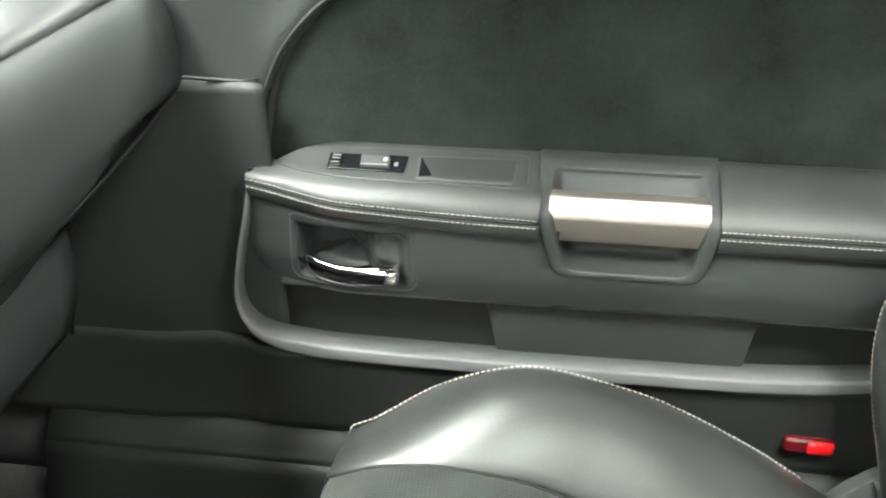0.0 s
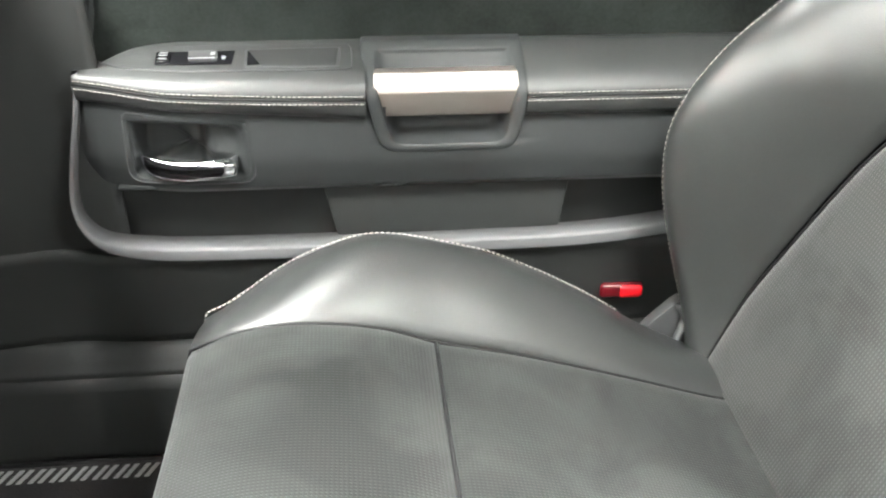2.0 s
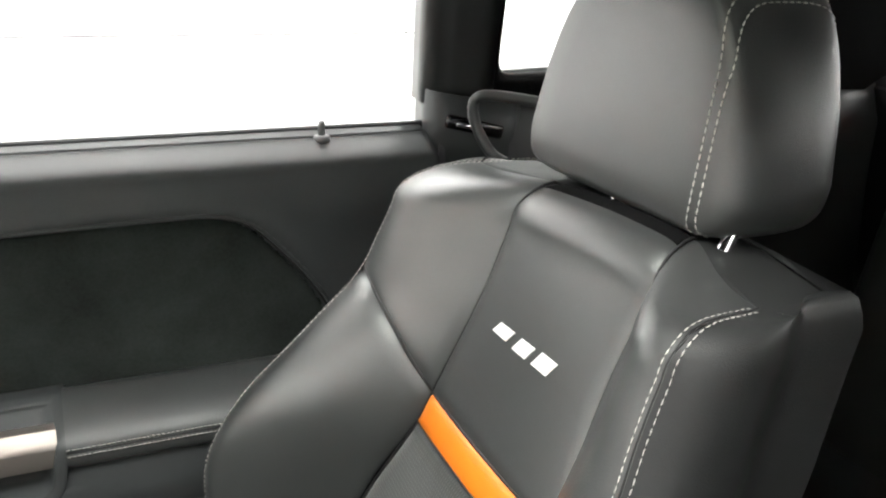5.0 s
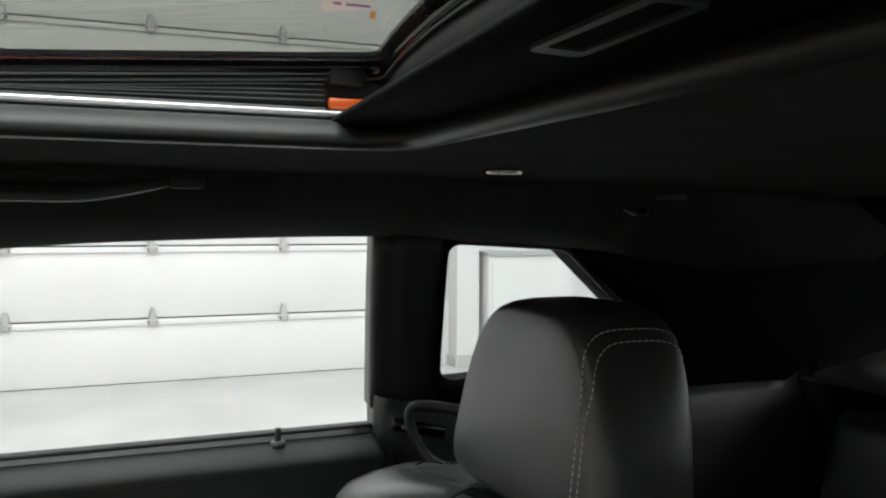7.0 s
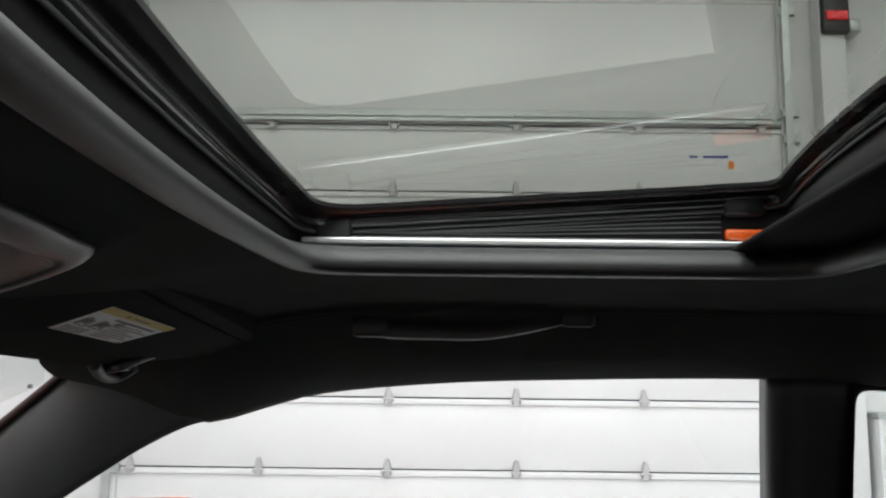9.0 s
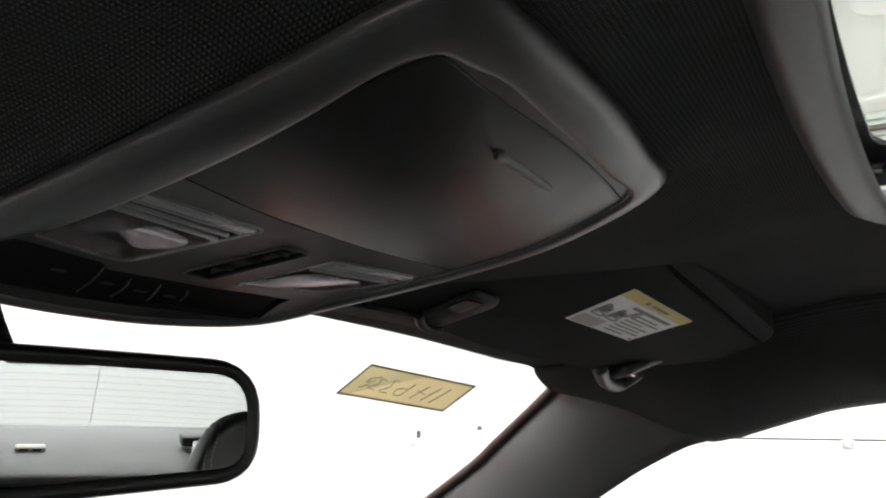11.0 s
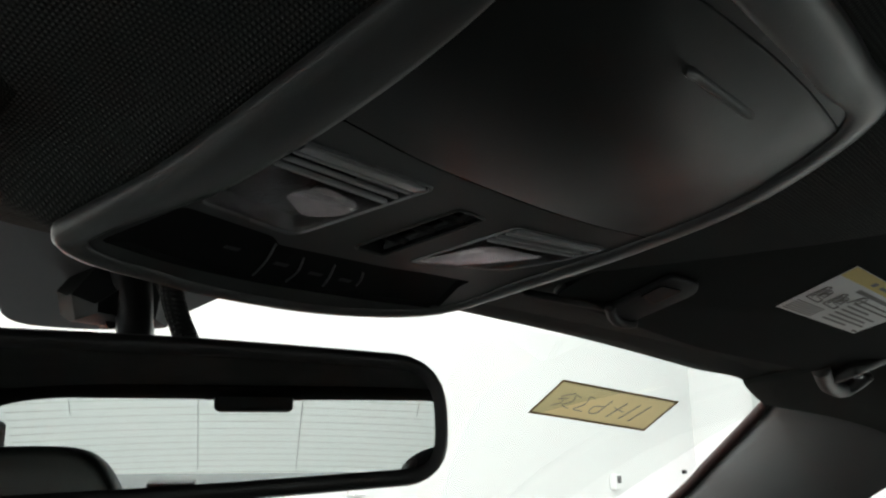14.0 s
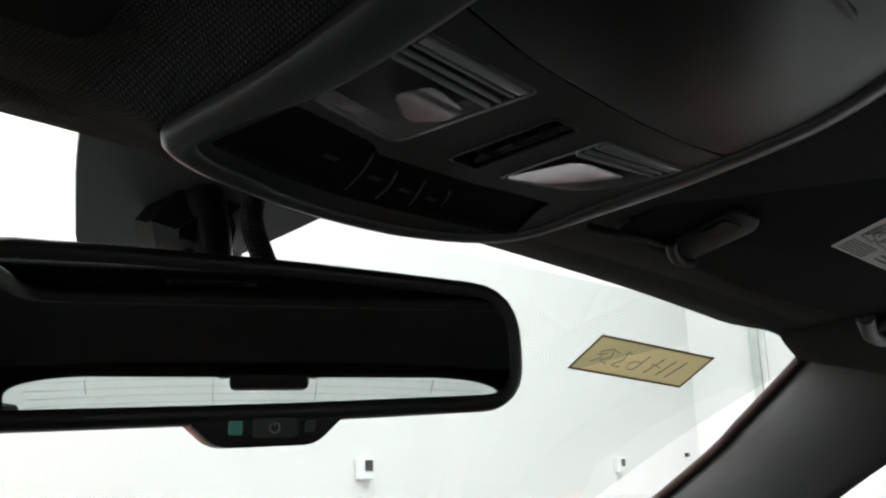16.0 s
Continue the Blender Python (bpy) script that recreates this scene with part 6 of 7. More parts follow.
part("frame", loft([con_ring(-0.004, 0.012), con_ring(0.0, 0.007), con_ring(-0.0005, 0.004), con_ring(-0.004, 0.0014), con_ring(-0.009, 0.0), con_ring(-0.0145, -0.0001), con_ring(-0.0165, 0.0004), con_ring(-0.0175, 0.0022)], caps=False), CONSOLE_FRAME, con, "dark grey rounded frame", solid=0.002)
moulded = []
for grow, k in ((-0.004, 0.0), (0.006, 0.25), (0.018, 0.62), (0.034, 0.92), (0.050, 1.0)):
    ring = con_ring(grow, 0.008)
    moulded.append([Vector((p.x, p.y, p.z + (zliner(max(p.x, -0.28), p.y) + 0.001 - p.z) * k)) for p in ring])
structure("headliner_moulding", loft(moulded, caps=False), LINER, "black cloth moulded down to the overhead console", smooth=True, category="headliner", solid=0.002)
def flat(points, dz):
    return [Vector((p[0], p[1], con_z(p[0], p[1]) + dz)) for p in points]


def scaled(outline, k):
    c = sum(outline, Vector((0, 0))) / len(outline)
    return [c + (p - c) * k for p in outline]


def plate(outer, holes, dz):
    """A flat sheet in the console's plane with openings cut through it."""
    bm = bmesh.new()
    edges = []
    for ring in [outer] + [flat(h, dz) for h in holes]:
        vs = [bm.verts.new(p) for p in ring]
        edges += [bm.edges.new((a, b)) for a, b in zip(vs, vs[1:] + vs[:1])]
    bmesh.ops.triangle_fill(bm, use_beauty=True, use_dissolve=False, edges=edges)
    return bm


def walls(outline, dz, depth, shrink):
    """The sloping walls of a recess below the plate."""
    inner = scaled(outline, 1 - shrink)
    return loft([flat(outline, dz), flat(scaled(outline, 1 - shrink * 0.15), dz + 0.0006), flat(inner, dz + depth)], caps=False)


def facets(outline, pitch, dz):
    """Rows of small wedges within an outline, their faces turned to the windscreen."""
    rows, x = [], min(p.x for p in outline)
    while x + pitch * 0.5 < max(p.x for p in outline):
        xm, ys = x + pitch * 0.5, []
        for a, b in zip(outline, outline[1:] + outline[:1]):
            if (a.x > xm) != (b.x > xm):
                ys.append(a.y + (b.y - a.y) * (xm - a.x) / (b.x - a.x))
        if len(ys) == 2:
            for px, rise in ((x, 0.0), (x + pitch * 0.98, -0.31 * pitch)):
                rows.append([Vector((px, py, con_z(px, py) + dz + rise)) for py in (min(ys), max(ys))])
        x += pitch
    return loft(rows, closed=False)


PLATE = 0.0010
bin_o = rounded([(-0.1194, -0.0942), (-0.0502, -0.0958), (-0.0236, -0.0930), (-0.0231, -0.0585), (-0.0187, 0.0038), (-0.0187, 0.0477), (-0.0220, 0.0955), (-0.0571, 0.0996), (-0.0849, 0.1010), (-0.1130, 0.0954), (-0.1190, 0.0573), (-0.1223, 0.0186), (-0.1236, -0.0490)],
                [0.003, 0.008, 0.004, 0.012, 0.02, 0.02, 0.004, 0.01, 0.01, 0.003, 0.015, 0.015, 0.015], 4)
lamp_left = rounded([(-0.1342, -0.0964), (-0.1329, -0.0319), (-0.1858, -0.0555), (-0.1810, -0.1030)], [0.003, 0.004, 0.006, 0.004], 4)
lamp_right = rounded([(-0.1371, 0.0247), (-0.1290, 0.0871), (-0.1500, 0.0740), (-0.1690, 0.0550), (-0.1820, 0.0052)], [0.004, 0.004, 0.01, 0.012, 0.003], 4)
switch_o = rounded([(-0.1816, -0.0273), (-0.1399, -0.0114), (-0.1399, 0.0062), (-0.1820, -0.0099)], 0.0025, 3)
low_o = rounded([(-0.2195, -0.1159), (-0.1860, -0.1040), (-0.1895, -0.0622), (-0.1940, -0.0560), (-0.1935, -0.0500), (-0.1900, -0.0002), (-0.1860, 0.0253), (-0.1835, 0.0510), (-0.1894, 0.0500), (-0.2133, 0.0610), (-0.2201, 0.0171), (-0.2256, -0.0436), (-0.2245, -0.0849)], [0.003, 0.003, 0.003, 0.002, 0.002, 0.006, 0.006, 0.002, 0.003, 0.003, 0.02, 0.02, 0.01], 3)
part("base", plate(con_ring(-0.0165, PLATE), [scaled(bin_o, 1.012), scaled(lamp_left, 1.01), scaled(lamp_right, 1.01), switch_o, low_o], PLATE), CONSOLE, con, angle=40)
part("back", plate(con_ring(-0.010, 0.0085), [], 0), SEAL, con, smooth=False)
bin_door = part("bin_door", prism(flat(bin_o, PLATE + 0.003), (0, 0, -0.0033), 0.0009), CONSOLE_DIMMED, con, "closed bin door, console plastic darkened for its dimmer light", angle=40)
part("bin_gap", walls(scaled(bin_o, 1.012), PLATE, 0.004, 0.004), FRIT, con, "dark joint round the bin door")
bm = bmesh.new()
run = steps(0, 1, 16)
rings = []
for t in run:
    x, y = -0.0396 + 0.0014 * t, -0.018 + 0.052 * t
    w = 0.0019 if 0 < t < 1 else 0.0012
    h = 0.0020 if t > 0.08 else 0.0030
    rings.append([Vector((x + w * c, y, con_z(x + w * c, y) + PLATE - 0.0002 - h * s)) for c, s in ((1, -0.2), (0.8, 0.6), (0.3, 1.0), (-0.3, 1.0), (-0.8, 0.6), (-1, -0.2))])
part("bin_pull", loft(rings), CONSOLE, bin_door, "raised bin pull", angle=50)

# two reading lamps behind clear lenses: prism strip at the rear, bulb with its reflector in front
for outline, quad, refl_o in (
        (lamp_left, [(-0.1342, -0.0964), (-0.1329, -0.0319), (-0.1858, -0.0555), (-0.1810, -0.1030)],
         [(-0.1640, -0.0790), (-0.1530, -0.0700), (-0.1560, -0.0500), (-0.1610, -0.0470), (-0.1680, -0.0520), (-0.1730, -0.0625)]),
        (lamp_right, [(-0.1371, 0.0247), (-0.1290, 0.0871), (-0.1690, 0.0600), (-0.1820, 0.0052)],
         [(-0.1805, 0.0081), (-0.1762, 0.0277), (-0.1662, 0.0441), (-0.1502, 0.0648), (-0.1531, 0.0348), (-0.1577, 0.0252)])):
    quad = [Vector(q) for q in quad]

    def on_lamp(a, b):
        return quad[0].lerp(quad[1], a).lerp(quad[3].lerp(quad[2], a), b)
    lamp_ob = part("reading_lamp", walls(outline, PLATE + 0.0004, 0.0058, 0.10), LENS, con, "reading lamp with a clear ribbed lens", angle=40)
    part("lamp_floor", prism(flat(scaled(outline, 0.95), PLATE + 0.006), (0, 0, 0.0006)), LENS, lamp_ob, smooth=False)
    part("lamp_bezel", loft([flat(scaled(outline, 1.0), PLATE + 0.0002), flat(scaled(outline, 0.992), PLATE - 0.0007), flat(scaled(outline, 0.972), PLATE - 0.0007), flat(scaled(outline, 0.962), PLATE + 0.0002)], caps=False), LENS_EDGE, lamp_ob, "pale rounded lamp edge", angle=60)
    for b0, b1, dz in ((0.035, 0.105, -0.0012), (0.135, 0.155, -0.0009), (0.225, 0.245, -0.0009), (0.30, 0.325, -0.0012)):
        strip = [on_lamp(0.05, b0), on_lamp(0.95, b0), on_lamp(0.93, b1), on_lamp(0.05, b1)]
        part("lamp_prism", prism(flat(strip, PLATE + dz + 0.0022), (0, 0, -0.0022), 0.0005), LENS_RIB, lamp_ob, angle=30)
    slot = [on_lamp(0.05, 0.155), on_lamp(0.93, 0.155), on_lamp(0.92, 0.225), on_lamp(0.05, 0.225)]
    part("lamp_slot", prism(flat(slot, PLATE + 0.0016), (0, 0, -0.0006)), FRIT, lamp_ob, "dark slot between the prisms", smooth=False)
    slot = [on_lamp(0.05, 0.245), on_lamp(0.93, 0.245), on_lamp(0.92, 0.30), on_lamp(0.05, 0.30)]
    part("lamp_slot", prism(flat(slot, PLATE + 0.0016), (0, 0, -0.0006)), LENS, lamp_ob, "dark slot between the prisms", smooth=False)
    part("lamp_reflector", facets(rounded(refl_o, 0.004, 4), 0.0007, PLATE + 0.0004), LENS_CLEAR, lamp_ob, "bright facetted bulb reflector", smooth=False, solid=0.0004)
    dome = rounded([(on_lamp(0.06, 0.36)), on_lamp(0.94, 0.36), on_lamp(0.94, 0.95), on_lamp(0.06, 0.95)], 0.004, 4)
    g = part("lamp_lens", loft([flat(dome, PLATE - 0.0002), flat(scaled(dome, 0.96), PLATE - 0.0009), flat(scaled(dome, 0.75), PLATE - 0.0013), flat(scaled(dome, 0.4), PLATE - 0.0016)]), LAMP_GLASS, lamp_ob, "clear lamp lens")
    g.visible_shadow = False

# sunroof switch: three keys deep in a slanting recess
switch = part("sunroof_switch", walls(switch_o, PLATE, 0.0075, 0.10), BUTTON_BLACK, con, "recessed black sunroof switch", angle=40)
part("switch_floor", prism(flat(scaled(switch_o, 0.8), PLATE + 0.0074), (0, 0, 0.0006)), BUTTON_BLACK, switch, smooth=False)
ledge = [Vector((-0.1808, -0.0112)), Vector((-0.1412, 0.0048)), Vector((-0.1412, -0.0002)), Vector((-0.1770, -0.0140))]
part("switch_ledge", prism(flat(ledge, PLATE + 0.0030), (0, 0, -0.0016), 0.0005), CONSOLE, switch, "sloping ledge of the switch recess", angle=40)
part("switch_rim", tube(flat(scaled(switch_o, 1.015) + scaled(switch_o, 1.015)[:1], PLATE - 0.0002), 0.0006, 6), CONSOLE, switch)
for k in range(3):
    xk, yk = -0.150 - 0.0115 * k, -0.0065 - 0.0044 * k
    rings = []
    for f, dz in ((-1, 0.0012), (-0.6, 0.0002), (0.1, 0.0016), (0.2, 0.0045), (1, 0.0045)):
        rings.append(flat([(xk - 0.0045 * f, yk - 0.0060 - 0.0016 * f), (xk - 0.0045 * f, yk + 0.0050 - 0.0016 * f)], PLATE + dz))
    part("switch_key", loft(rings, closed=False), BUTTON_BLACK, switch, "black rocker key", solid=0.0012, angle=30)

# recessed button row along the front edge
low = part("button_panel", walls(low_o, PLATE, 0.0026, 0.03), BUTTON_BLACK, con, "recessed button row with thin joints", angle=40)
part("button_floor", prism(flat(scaled(low_o, 0.98), PLATE + 0.0024), (0, 0, 0.0004)), BUTTON_BLACK, low, "dark satin button faces", smooth=False)
for a, b, c in (((-0.1975, -0.0547), (-0.2095, -0.0491), (-0.2235, -0.0454)), ((-0.2023, -0.0360), (-0.2126, -0.0302), (-0.2225, -0.0284)), ((-0.2017, -0.0192), (-0.2125, -0.0128), (-0.2195, -0.0098)), ((-0.2016, -0.0026), (-0.2070, 0.0018), (-0.2130, 0.0046))):
    part("button_joint", tube(flat(spline([Vector(a), Vector(b), Vector(c)], 4), PLATE + 0.0020), 0.00045, 6), GREY_PLASTIC, low, "pale joint between two buttons")
for x, y in ((-0.2075, -0.0680), (-0.2105, -0.0410), (-0.2115, -0.0215), (-0.2110, -0.0045)):
    part("button_mark", prism(flat([(x - 0.0012, y - 0.0035), (x + 0.0012, y - 0.0035), (x + 0.0012, y + 0.0035), (x - 0.0012, y + 0.0035)], PLATE + 0.0021), (0, 0, -0.0002)), DIM_MARK, low, "dim button mark", smooth=False)

# ---- sun visor with its warning label ----
vis = thing("sun_visor", (-0.12, 0.38, 1.27), "black cloth sun visor folded up, with a warning label", "sun visor")


def vis_z(x, y):
    return (1.27678 + 0.31106 * x - 0.12762 * y) / 0.94178


VO = rounded([(-0.212, 0.165), (-0.196, 0.33), (-0.163, 0.485), (-0.060, 0.618), (-0.012, 0.585), (-0.030, 0.36), (-0.055, 0.165)], [0.01, 0.02, 0.03, 0.035, 0.03, 0.03, 0.01], 5)
bm = prism([Vector((p.x, p.y, vis_z(p.x, p.y))) for p in VO], (0, 0, 0.016), 0.006, 3)
part("pad", bm, VISOR_CLOTH, vis, angle=50)
part("pad_edge", tube([Vector((p.x, p.y, vis_z(p.x, p.y) + 0.003)) for p in VO[:18]], 0.0022, 6), PLASTIC, vis, "rolled front edge of the visor")
labc = [Vector((-0.134, 0.321)), Vector((-0.079, 0.319)), Vector((-0.064, 0.443)), Vector((-0.116, 0.431))]


def lab(a, b, dz=-0.0012):
    """A point of the label: a along its long side, b from its front edge to the rear one."""
    p = labc[0].lerp(labc[3], a).lerp(labc[1].lerp(labc[2], a), b)
    return Vector((p.x, p.y, vis_z(p.x, p.y) + dz))


def label_patch(rects, dz, bm=None):
    bm = bm or bmesh.new()
    for a0, a1, b0, b1 in rects:
        bm.faces.new([bm.verts.new(lab(a, b, dz)) for a, b in ((a0, b0), (a1, b0), (a1, b1), (a0, b1))])
    return bm


lab_ob = part("warning_label", label_patch([(0, 1, 0, 1)], -0.0008), PAPER, vis, "white warning label with a yellow edge", smooth=False)
part("label_band", label_patch([(0, 1, 0.80, 1)], -0.0012), YELLOW, lab_ob, "yellow band", smooth=False)
bars = [(0.46, 0.46 + w, b0, b0 + 0.030) for w, b0 in ((0.30, 0.10), (0.46, 0.18), (0.40, 0.26), (0.44, 0.34), (0.28, 0.42), (0.47, 0.50), (0.36, 0.58))]
bars += [(0.03, 0.36, 0.05 + 0.036 * k, 0.068 + 0.036 * k) for k in range(6)]
bars += [(0.30, 0.90, 0.68, 0.745), (0.40, 0.66, 0.87, 0.92), (0.30, 0.35, 0.86, 0.93), (0.90, 0.96, 0.05, 0.09)]
part("label_print", label_patch(bars, -0.0016), INK, lab_ob, "dark unreadable print", smooth=False)
bm = bmesh.new()
for a0 in (0.05, 0.25):
    for stroke in ([(0.0, 0.33), (0.15, 0.31), (0.16, 0.37), (0.06, 0.40), (0.05, 0.60), (0.01, 0.58), (0.0, 0.33)], [(0.07, 0.42), (0.13, 0.42), (0.12, 0.54), (0.08, 0.56), (0.07, 0.42)], [(0.08, 0.45), (0.12, 0.52)], [(0.03, 0.36), (0.03, 0.55)]):
        tube([lab(a0 + a, b, -0.0016) for a, b in stroke], 0.0005, 4, bm)
part("label_picture", bm, INK, lab_ob, "dark seat pictogram", smooth=False)
part("label_ring", tube([lab(0.47 + 0.028 * math.cos(k), 0.60 + 0.075 * math.sin(k), -0.0016) for k in steps(0, 2 * math.pi, 14)], 0.0004, 4), INK, lab_ob, "thin printed ring")
part("label_cross", tube([lab(0.40, 0.48, -0.0016), lab(0.44, 0.66, -0.0016)], 0.0005, 4), INK, lab_ob, "thin printed stroke")
clip_o = rounded([(-0.198, 0.204), (-0.203, 0.235), (-0.156, 0.242), (-0.1485, 0.234), (-0.1545, 0.207)], [0.005, 0.006, 0.004, 0.005, 0.004], 3)
clip = part("visor_clip", prism([Vector((p.x, p.y, vis_z(p.x, p.y) - 0.001)) for p in clip_o], (0, 0, -0.0035), 0.0012), VISOR_CLIP, vis, "black visor clip", angle=40)
part("clip_window", prism([Vector((p.x, p.y, vis_z(p.x, p.y) - 0.0046)) for p in rounded([(-0.1766, 0.2085), (-0.1749, 0.2255), (-0.1575, 0.2275), (-0.1620, 0.2095)], 0.002, 2)], (0, 0, -0.0006)), FRIT, clip, smooth=False)
def at_visor(x, y, d):
    return Vector((x, y, vis_z(x, y) - d))


part("clip_fold", tube(spline([at_visor(-0.194, 0.202, 0.004), at_visor(-0.199, 0.214, 0.005), at_visor(-0.201, 0.228, 0.005), at_visor(-0.197, 0.239, 0.004)], 5), 0.0036, 8), VISOR_CLIP, vis)
part("clip_stem", tube([at_visor(-0.218, 0.145, 0.000), at_visor(-0.210, 0.175, 0.000), at_visor(-0.198, 0.203, 0.003)], 0.0026, 8), VISOR_CLIP, vis)
part("pivot_mount", rbox(-0.03, 0.03, -0.018, 0.018, -0.005, 0.006, 0.004, 2, m=Matrix.Translation((-0.135, 0.525, 1.243)) @ pose(0, 0, 0, -8, -18, 60)), PLASTIC, vis)
part("pivot_arm", tube(spline([(-0.158, 0.482, 1.240), (-0.164, 0.520, 1.228), (-0.158, 0.548, 1.226), (-0.138, 0.545, 1.237)], 6), lambda t: 0.008 - 0.002 * t, 8), PLASTIC, vis, "black pivot arm")
part("pivot_screw", tube([(-0.140, 0.520, 1.236), (-0.140, 0.520, 1.232)], 0.004, 8), CHROME, vis)
vis_left = thing("sun_visor", (-0.12, -0.38, 1.27), "black cloth sun visor folded up", "sun visor")
part("pad", prism([Vector((p.x, -p.y, vis_z(p.x, p.y))) for p in VO], (0, 0, 0.016), 0.006, 3), VISOR_CLOTH, vis_left, angle=50)

# ---- roof grab handle, roof lamp, coat hook ----
gh = thing("roof_grab_handle", (0.22, 0.60, 1.28), "black folding grab handle on the roof rail", "grab handle")
GRIP_LOW = curve((0.095, 1.277), (0.136, 1.2725), (0.19, 1.2715), (0.25, 1.2725), (0.325, 1.287), (0.362, 1.300))
rings = []
for x in steps(0.132, 0.362, 24):
    low_z = GRIP_LOW(x)
    h = 0.0215 - 0.012 * smooth01((x - 0.29) / 0.07)
    y = 0.590 + 0.008 * smooth01((x - 0.30) / 0.06)
    rings.append([Vector((x, y + dy, low_z + h * f)) for dy, f in ((-0.004, 0.0), (-0.0075, 0.10), (-0.008, 0.4), (-0.006, 0.8), (-0.002, 1.0), (0.004, 1.0), (0.007, 0.7), (0.006, 0.2), (0.001, 0.0))])
part("grip", loft(rings), CONSOLE, gh, angle=50)
for x0, x1, lift in ((0.094, 0.138, 0.0), (0.335, 0.372, 0.014)):
    part("end_cap", rbox(x0, x1, 0.582, 0.625, 1.274 + lift, 1.299 + lift * 0.4, 0.005, 2), CONSOLE, gh)
rl = thing("roof_lamp_button", (0.69, 0.47, 1.309), "small pale oval roof button", "roof button")
part("disc", tube([(0.70, 0.492, 1.3115), (0.70, 0.492, 1.3075)], lambda t: 0.026 - 0.005 * t, 22), LENS_CLEAR, rl)
ch = thing("coat_hook", (0.95, 0.585, 1.27), "small dark coat hook on the roof rail", "coat hook")
part("hook", tube(spline([(0.94, 0.615, 1.278), (0.952, 0.592, 1.266), (0.968, 0.588, 1.263), (0.974, 0.60, 1.268)], 5), 0.0045, 8), CONSOLE, ch)
part("plate", rbox(0.985, 1.03, 0.575, 0.60, 1.284, 1.293, 0.003, 2), CONSOLE, ch)

# ---- rear-view mirror ----
rv = thing("rearview_mirror", (-0.30, 0.0, 1.19), "black framed rear-view mirror on the windscreen", "rear-view mirror")
MC = Vector((-0.283, -0.045, 1.185))
MN = Vector((0.9476, -0.3189, -0.0176)).normalized()
side = Vector((0, 0, 1)).cross(MN).normalized()
up = MN.cross(side)


def mir(a, b, d):
    return MC + side * a + up * b + MN * d


MO = rounded([(-0.121, -0.0285), (0.01, -0.0245), (0.1370, -0.0185), (0.1360, 0.0300), (0.01, 0.0330), (-0.121, 0.0310)], [0.016, 0.03, 0.016, 0.022, 0.06, 0.022], 6)


def mring(k, d):
    out = []
    for i, p in enumerate(MO):
        t = (MO[(i + 1) % len(MO)] - MO[i - 1]).normalized()
        q = p + Vector((t.y, -t.x)) * k
        out.append(mir(q.x, q.y, d))
    return out


part("housing", loft([mring(-0.006, -0.030), mring(0.003, -0.020), mring(0.0075, -0.006), mring(0.0085, 0.002), mring(0.0070, 0.0065), mring(0.0035, 0.0075), mring(0.0, 0.0052)], caps=False), MIRROR_BLACK, rv)
part("housing_back", prism(mring(-0.006, -0.030), MN * 0.003), MIRROR_BLACK, rv)
part("glass", prism(mring(0.0005, 0.0035), MN * 0.0015), MIRROR, rv, "silvered mirror glass", smooth=False)
chin = [mir(p.x, p.y, 0.0062) for p in rounded([(-0.0167, -0.0435), (0.028, -0.0425), (0.043, -0.029), (-0.030, -0.032)], [0.006, 0.006, 0.004, 0.004], 4)]
chin_ob = part("button_strip", prism(chin, MN * -0.014, 0.002), MIRROR_BLACK, rv, "black button strip", angle=40)
part("power_button", prism([mir(p.x, p.y, 0.0066) for p in rounded([(-0.002, -0.0395), (0.019, -0.0390), (0.019, -0.0305), (-0.002, -0.0310)], 0.002, 2)], MN * 0.0006), MIRROR_BLACK, chin_ob, "gloss black power button", smooth=False)
part("power_mark", tube([mir(0.008 + 0.0022 * math.cos(a), -0.035 + 0.0022 * math.sin(a), 0.0076) for a in steps(2.0, 7.4, 14)], 0.0004, 4), GREY_MARK, chin_ob)
part("power_bar", tube([mir(0.008, -0.0345, 0.0076), mir(0.008, -0.0322, 0.0076)], 0.0004, 4), GREY_MARK, chin_ob)
part("status_lamp", prism([mir(p.x, p.y, 0.0066) for p in rounded([(-0.0122, -0.038), (-0.0062, -0.038), (-0.0062, -0.032), (-0.0122, -0.032)], 0.001, 2)], MN * 0.0008), TEAL, chin_ob, "teal status lamp", smooth=False)
part("sensor_window", prism([mir(p.x, p.y, 0.0066) for p in rounded([(0.0218, -0.0370), (0.0268, -0.0368), (0.0278, -0.0315), (0.0228, -0.0318)], 0.001, 2)], MN * 0.0008), GREY_PLASTIC, chin_ob, smooth=False)
part("stalk", tube(spline([mir(-0.012, 0.030, -0.020), (-0.318, -0.042, 1.232), (-0.326, -0.040, 1.250), (-0.332, -0.040, 1.268)], 5), lambda t: 0.0078 + 0.003 * t, 12), MIRROR_BLACK, rv)
part("stalk_ball", tube([mir(-0.012, 0.029, -0.018), mir(-0.0125, 0.034, -0.019), mir(-0.013, 0.038, -0.020)], lambda t: 0.0155 - 0.006 * t * t, 14), MIRROR_BLACK, rv, "ball joint of the stalk")
mount = [(-0.067, 1.250), (-0.052, 1.270), (-0.012, 1.270), (-0.009, 1.259), (-0.014, 1.240), (-0.034, 1.2365), (-0.064, 1.238)]
shrink = [(-0.060, 1.245), (-0.042, 1.259), (-0.028, 1.259), (-0.025, 1.253), (-0.027, 1.241), (-0.037, 1.2385), (-0.060, 1.240)]
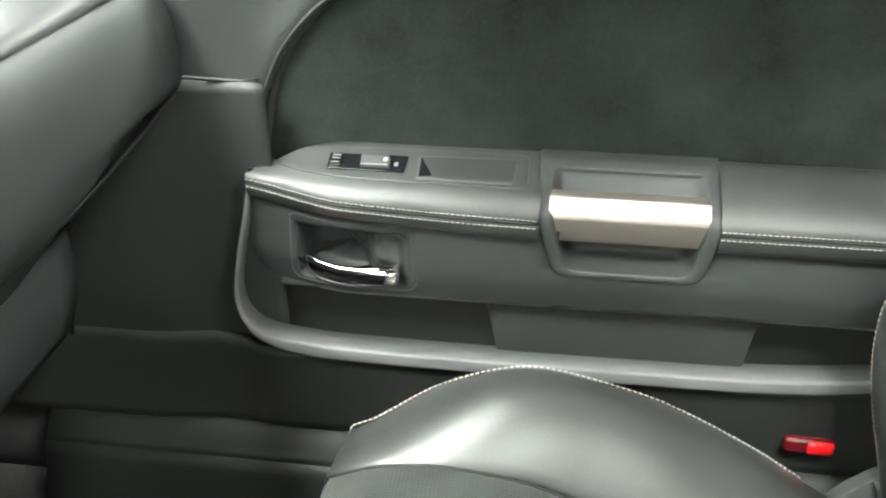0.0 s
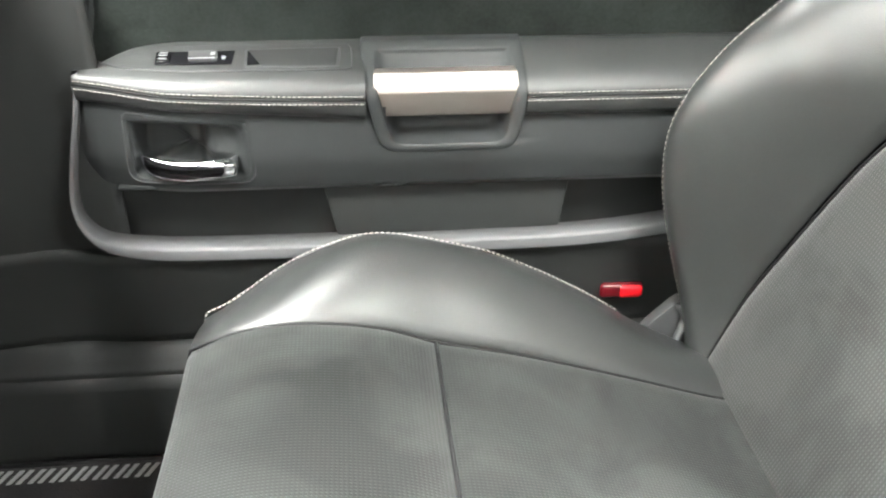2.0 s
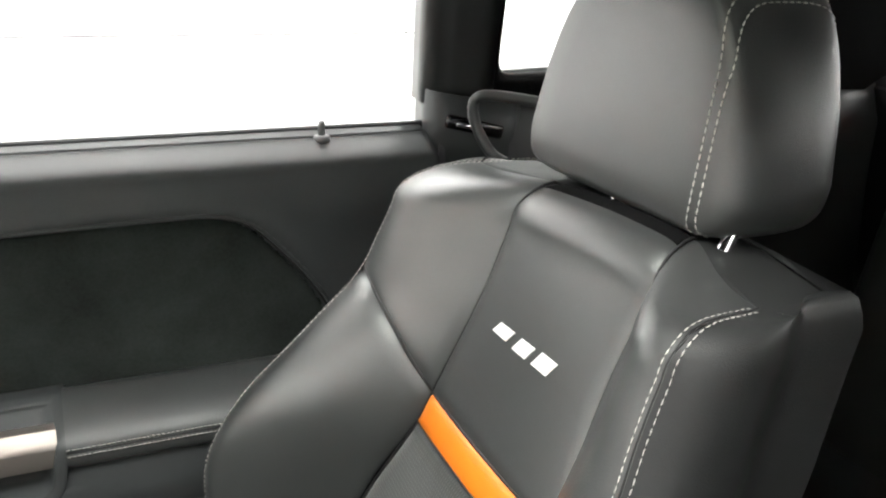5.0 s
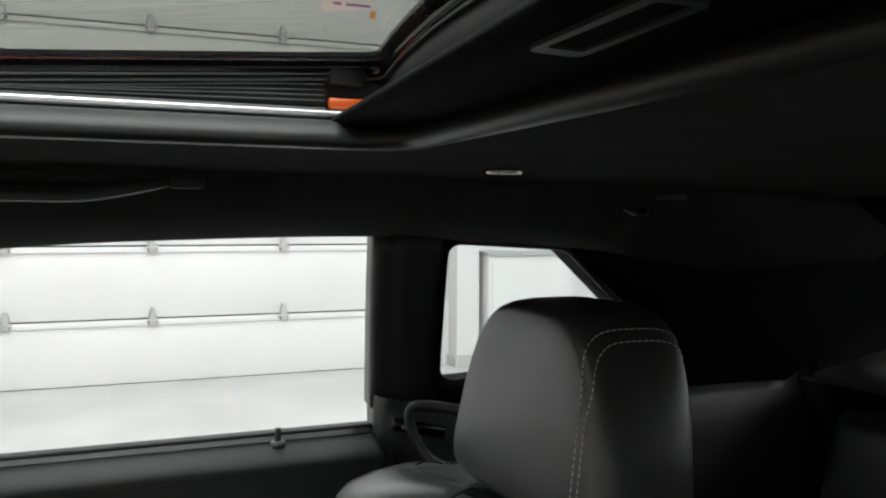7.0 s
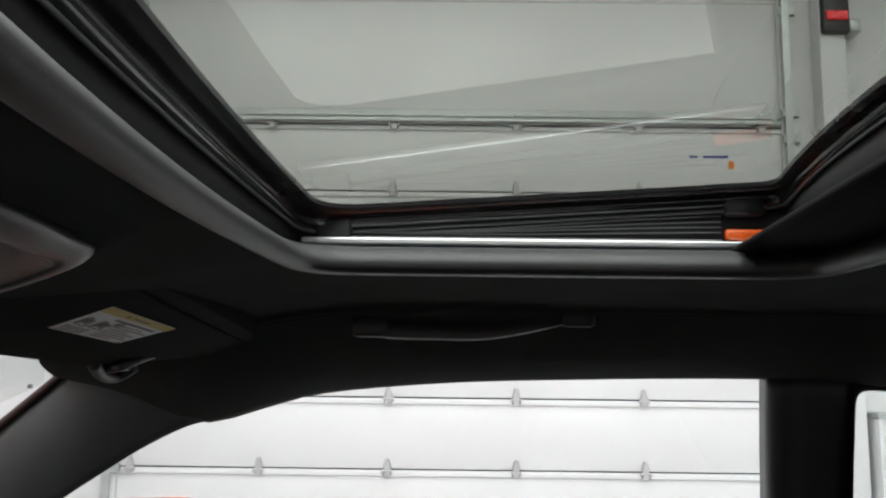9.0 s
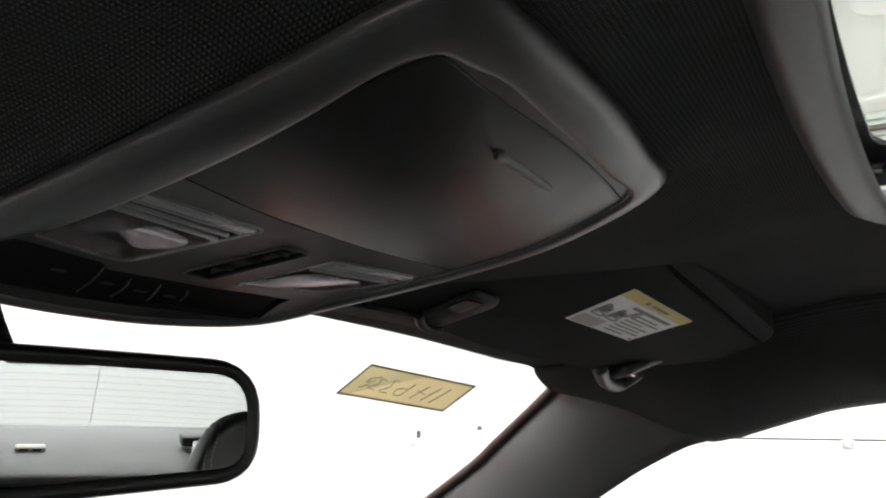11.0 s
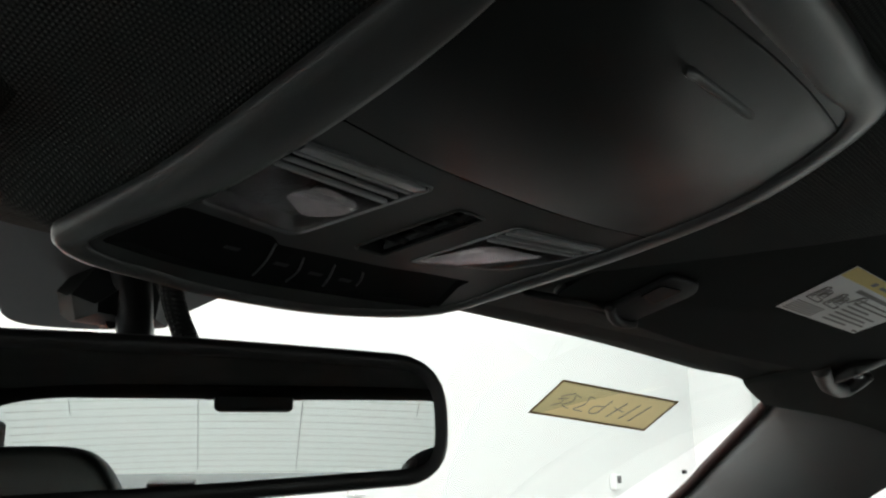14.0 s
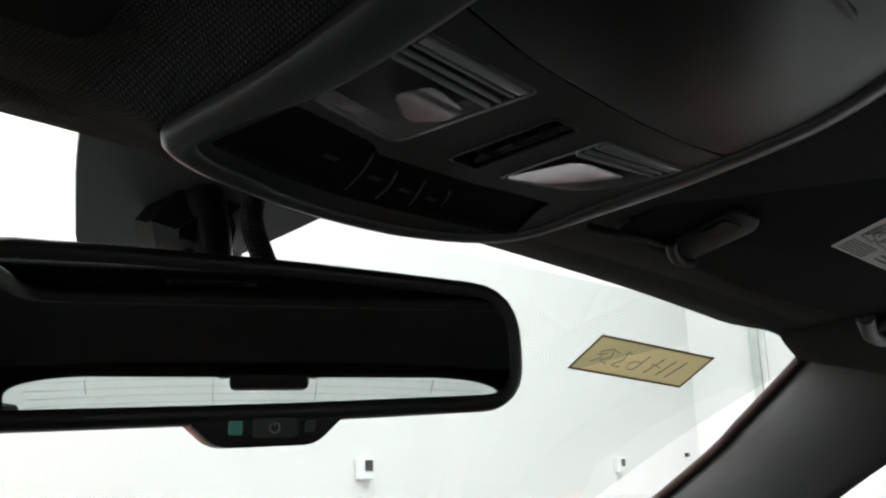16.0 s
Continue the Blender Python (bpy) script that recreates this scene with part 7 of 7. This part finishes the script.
rings = [[Vector((-0.350, y, z + 0.004)) for y, z in mount], [Vector((-0.340, y, z)) for y, z in mount], [Vector((-0.335, y, z)) for y, z in mount], [Vector((-0.325, y, z)) for y, z in shrink], [Vector((-0.323, y * 0.94 - 0.003, z * 0.9 + 0.1248)) for y, z in shrink]]
part("mount", loft(rings), VISOR_CLIP, rv, "angular black plastic mirror mount", angle=25)
part("mount_screw", tube([(-0.338, -0.048, 1.239), (-0.330, -0.048, 1.2378)], 0.0030, 12), SEAL, rv, "dark screw head", angle=40)
cab_pts = spline([(-0.296, -0.022, 1.218), (-0.300, -0.027, 1.232), (-0.301, -0.033, 1.247), (-0.300, -0.034, 1.258), (-0.295, -0.032, 1.275)], 8)
part("cable", tube(cab_pts, 0.0058, 12), SLEEVE, rv, "braided black cable sleeve")
so = rounded([(-0.121, -0.045), (-0.108, -0.002), (-0.073, 0.096), (-0.020, 0.0905), (0.006, 0.078), (0.030, 0.016), (0.052, -0.045)], [0.004, 0.02, 0.022, 0.02, 0.02, 0.02, 0.004], 5)
sens = [screen_point(p.x, p.y) + Vector((0.004, 0, -0.004)) for p in so]
structure("screen_patch", prism(sens, (0.001, 0, -0.0015)), PALE_LIP, "dark grey printed patch on the windscreen behind the mirror", category="screen patch")

# ---- paper tag stuck to the windscreen ----
tag = thing("paper_tag", (-0.37, 0.50, 1.22), "tan paper tag with brown edge on the windscreen", "paper tag")
T0, T1, T2, T3 = Vector((-0.419, 0.435, 1.217)), Vector((-0.380, 0.440, 1.246)), Vector((-0.328, 0.575, 1.228)), Vector((-0.367, 0.569, 1.200))
TN = (T2 - T0).cross(T1 - T0).normalized()
if TN.x < 0:
    TN = -TN


def tagp(a, b, d=0.0):
    return T0.lerp(T3, a).lerp(T1.lerp(T2, a), b) + TN * d


def tag_patch(rects, d, bm=None):
    bm = bm or bmesh.new()
    for a0, a1, b0, b1 in rects:
        bm.faces.new([bm.verts.new(tagp(a, b, d)) for a, b in ((a0, b0), (a1, b0), (a1, b1), (a0, b1))])
    return bm


part("border", tag_patch([(0, 1, 0, 0.06), (0, 1, 0.94, 1), (0, 0.02, 0.06, 0.94), (0.98, 1, 0.06, 0.94)], 0.001), BROWN_EDGE, tag, "brown edge", smooth=False)
sheet_ob = part("paper", tag_patch([(0.02, 0.98, 0.06, 0.94)], 0.001), TAN_TAG, tag, smooth=False)
bm = bmesh.new()
STROKES = [[(0.78, 0.22), (0.83, 0.74)], [(0.69, 0.24), (0.74, 0.72)], [(0.58, 0.24), (0.63, 0.70)], [(0.57, 0.52), (0.67, 0.44)], [(0.50, 0.70), (0.48, 0.30), (0.42, 0.28), (0.41, 0.46), (0.48, 0.50)],
           [(0.36, 0.66), (0.31, 0.70), (0.33, 0.48), (0.28, 0.30), (0.36, 0.28)], [(0.25, 0.64), (0.20, 0.66), (0.22, 0.50), (0.17, 0.36), (0.24, 0.30)], [(0.19, 0.72), (0.11, 0.58), (0.15, 0.44), (0.10, 0.30)], [(0.10, 0.50), (0.17, 0.56)]]
for stroke in STROKES:
    tube(spline([tagp(a, b, 0.0016) for a, b in stroke], 4), 0.00042, 4, bm)
part("scribble", bm, INK, sheet_ob, "unreadable pen marks", smooth=False)
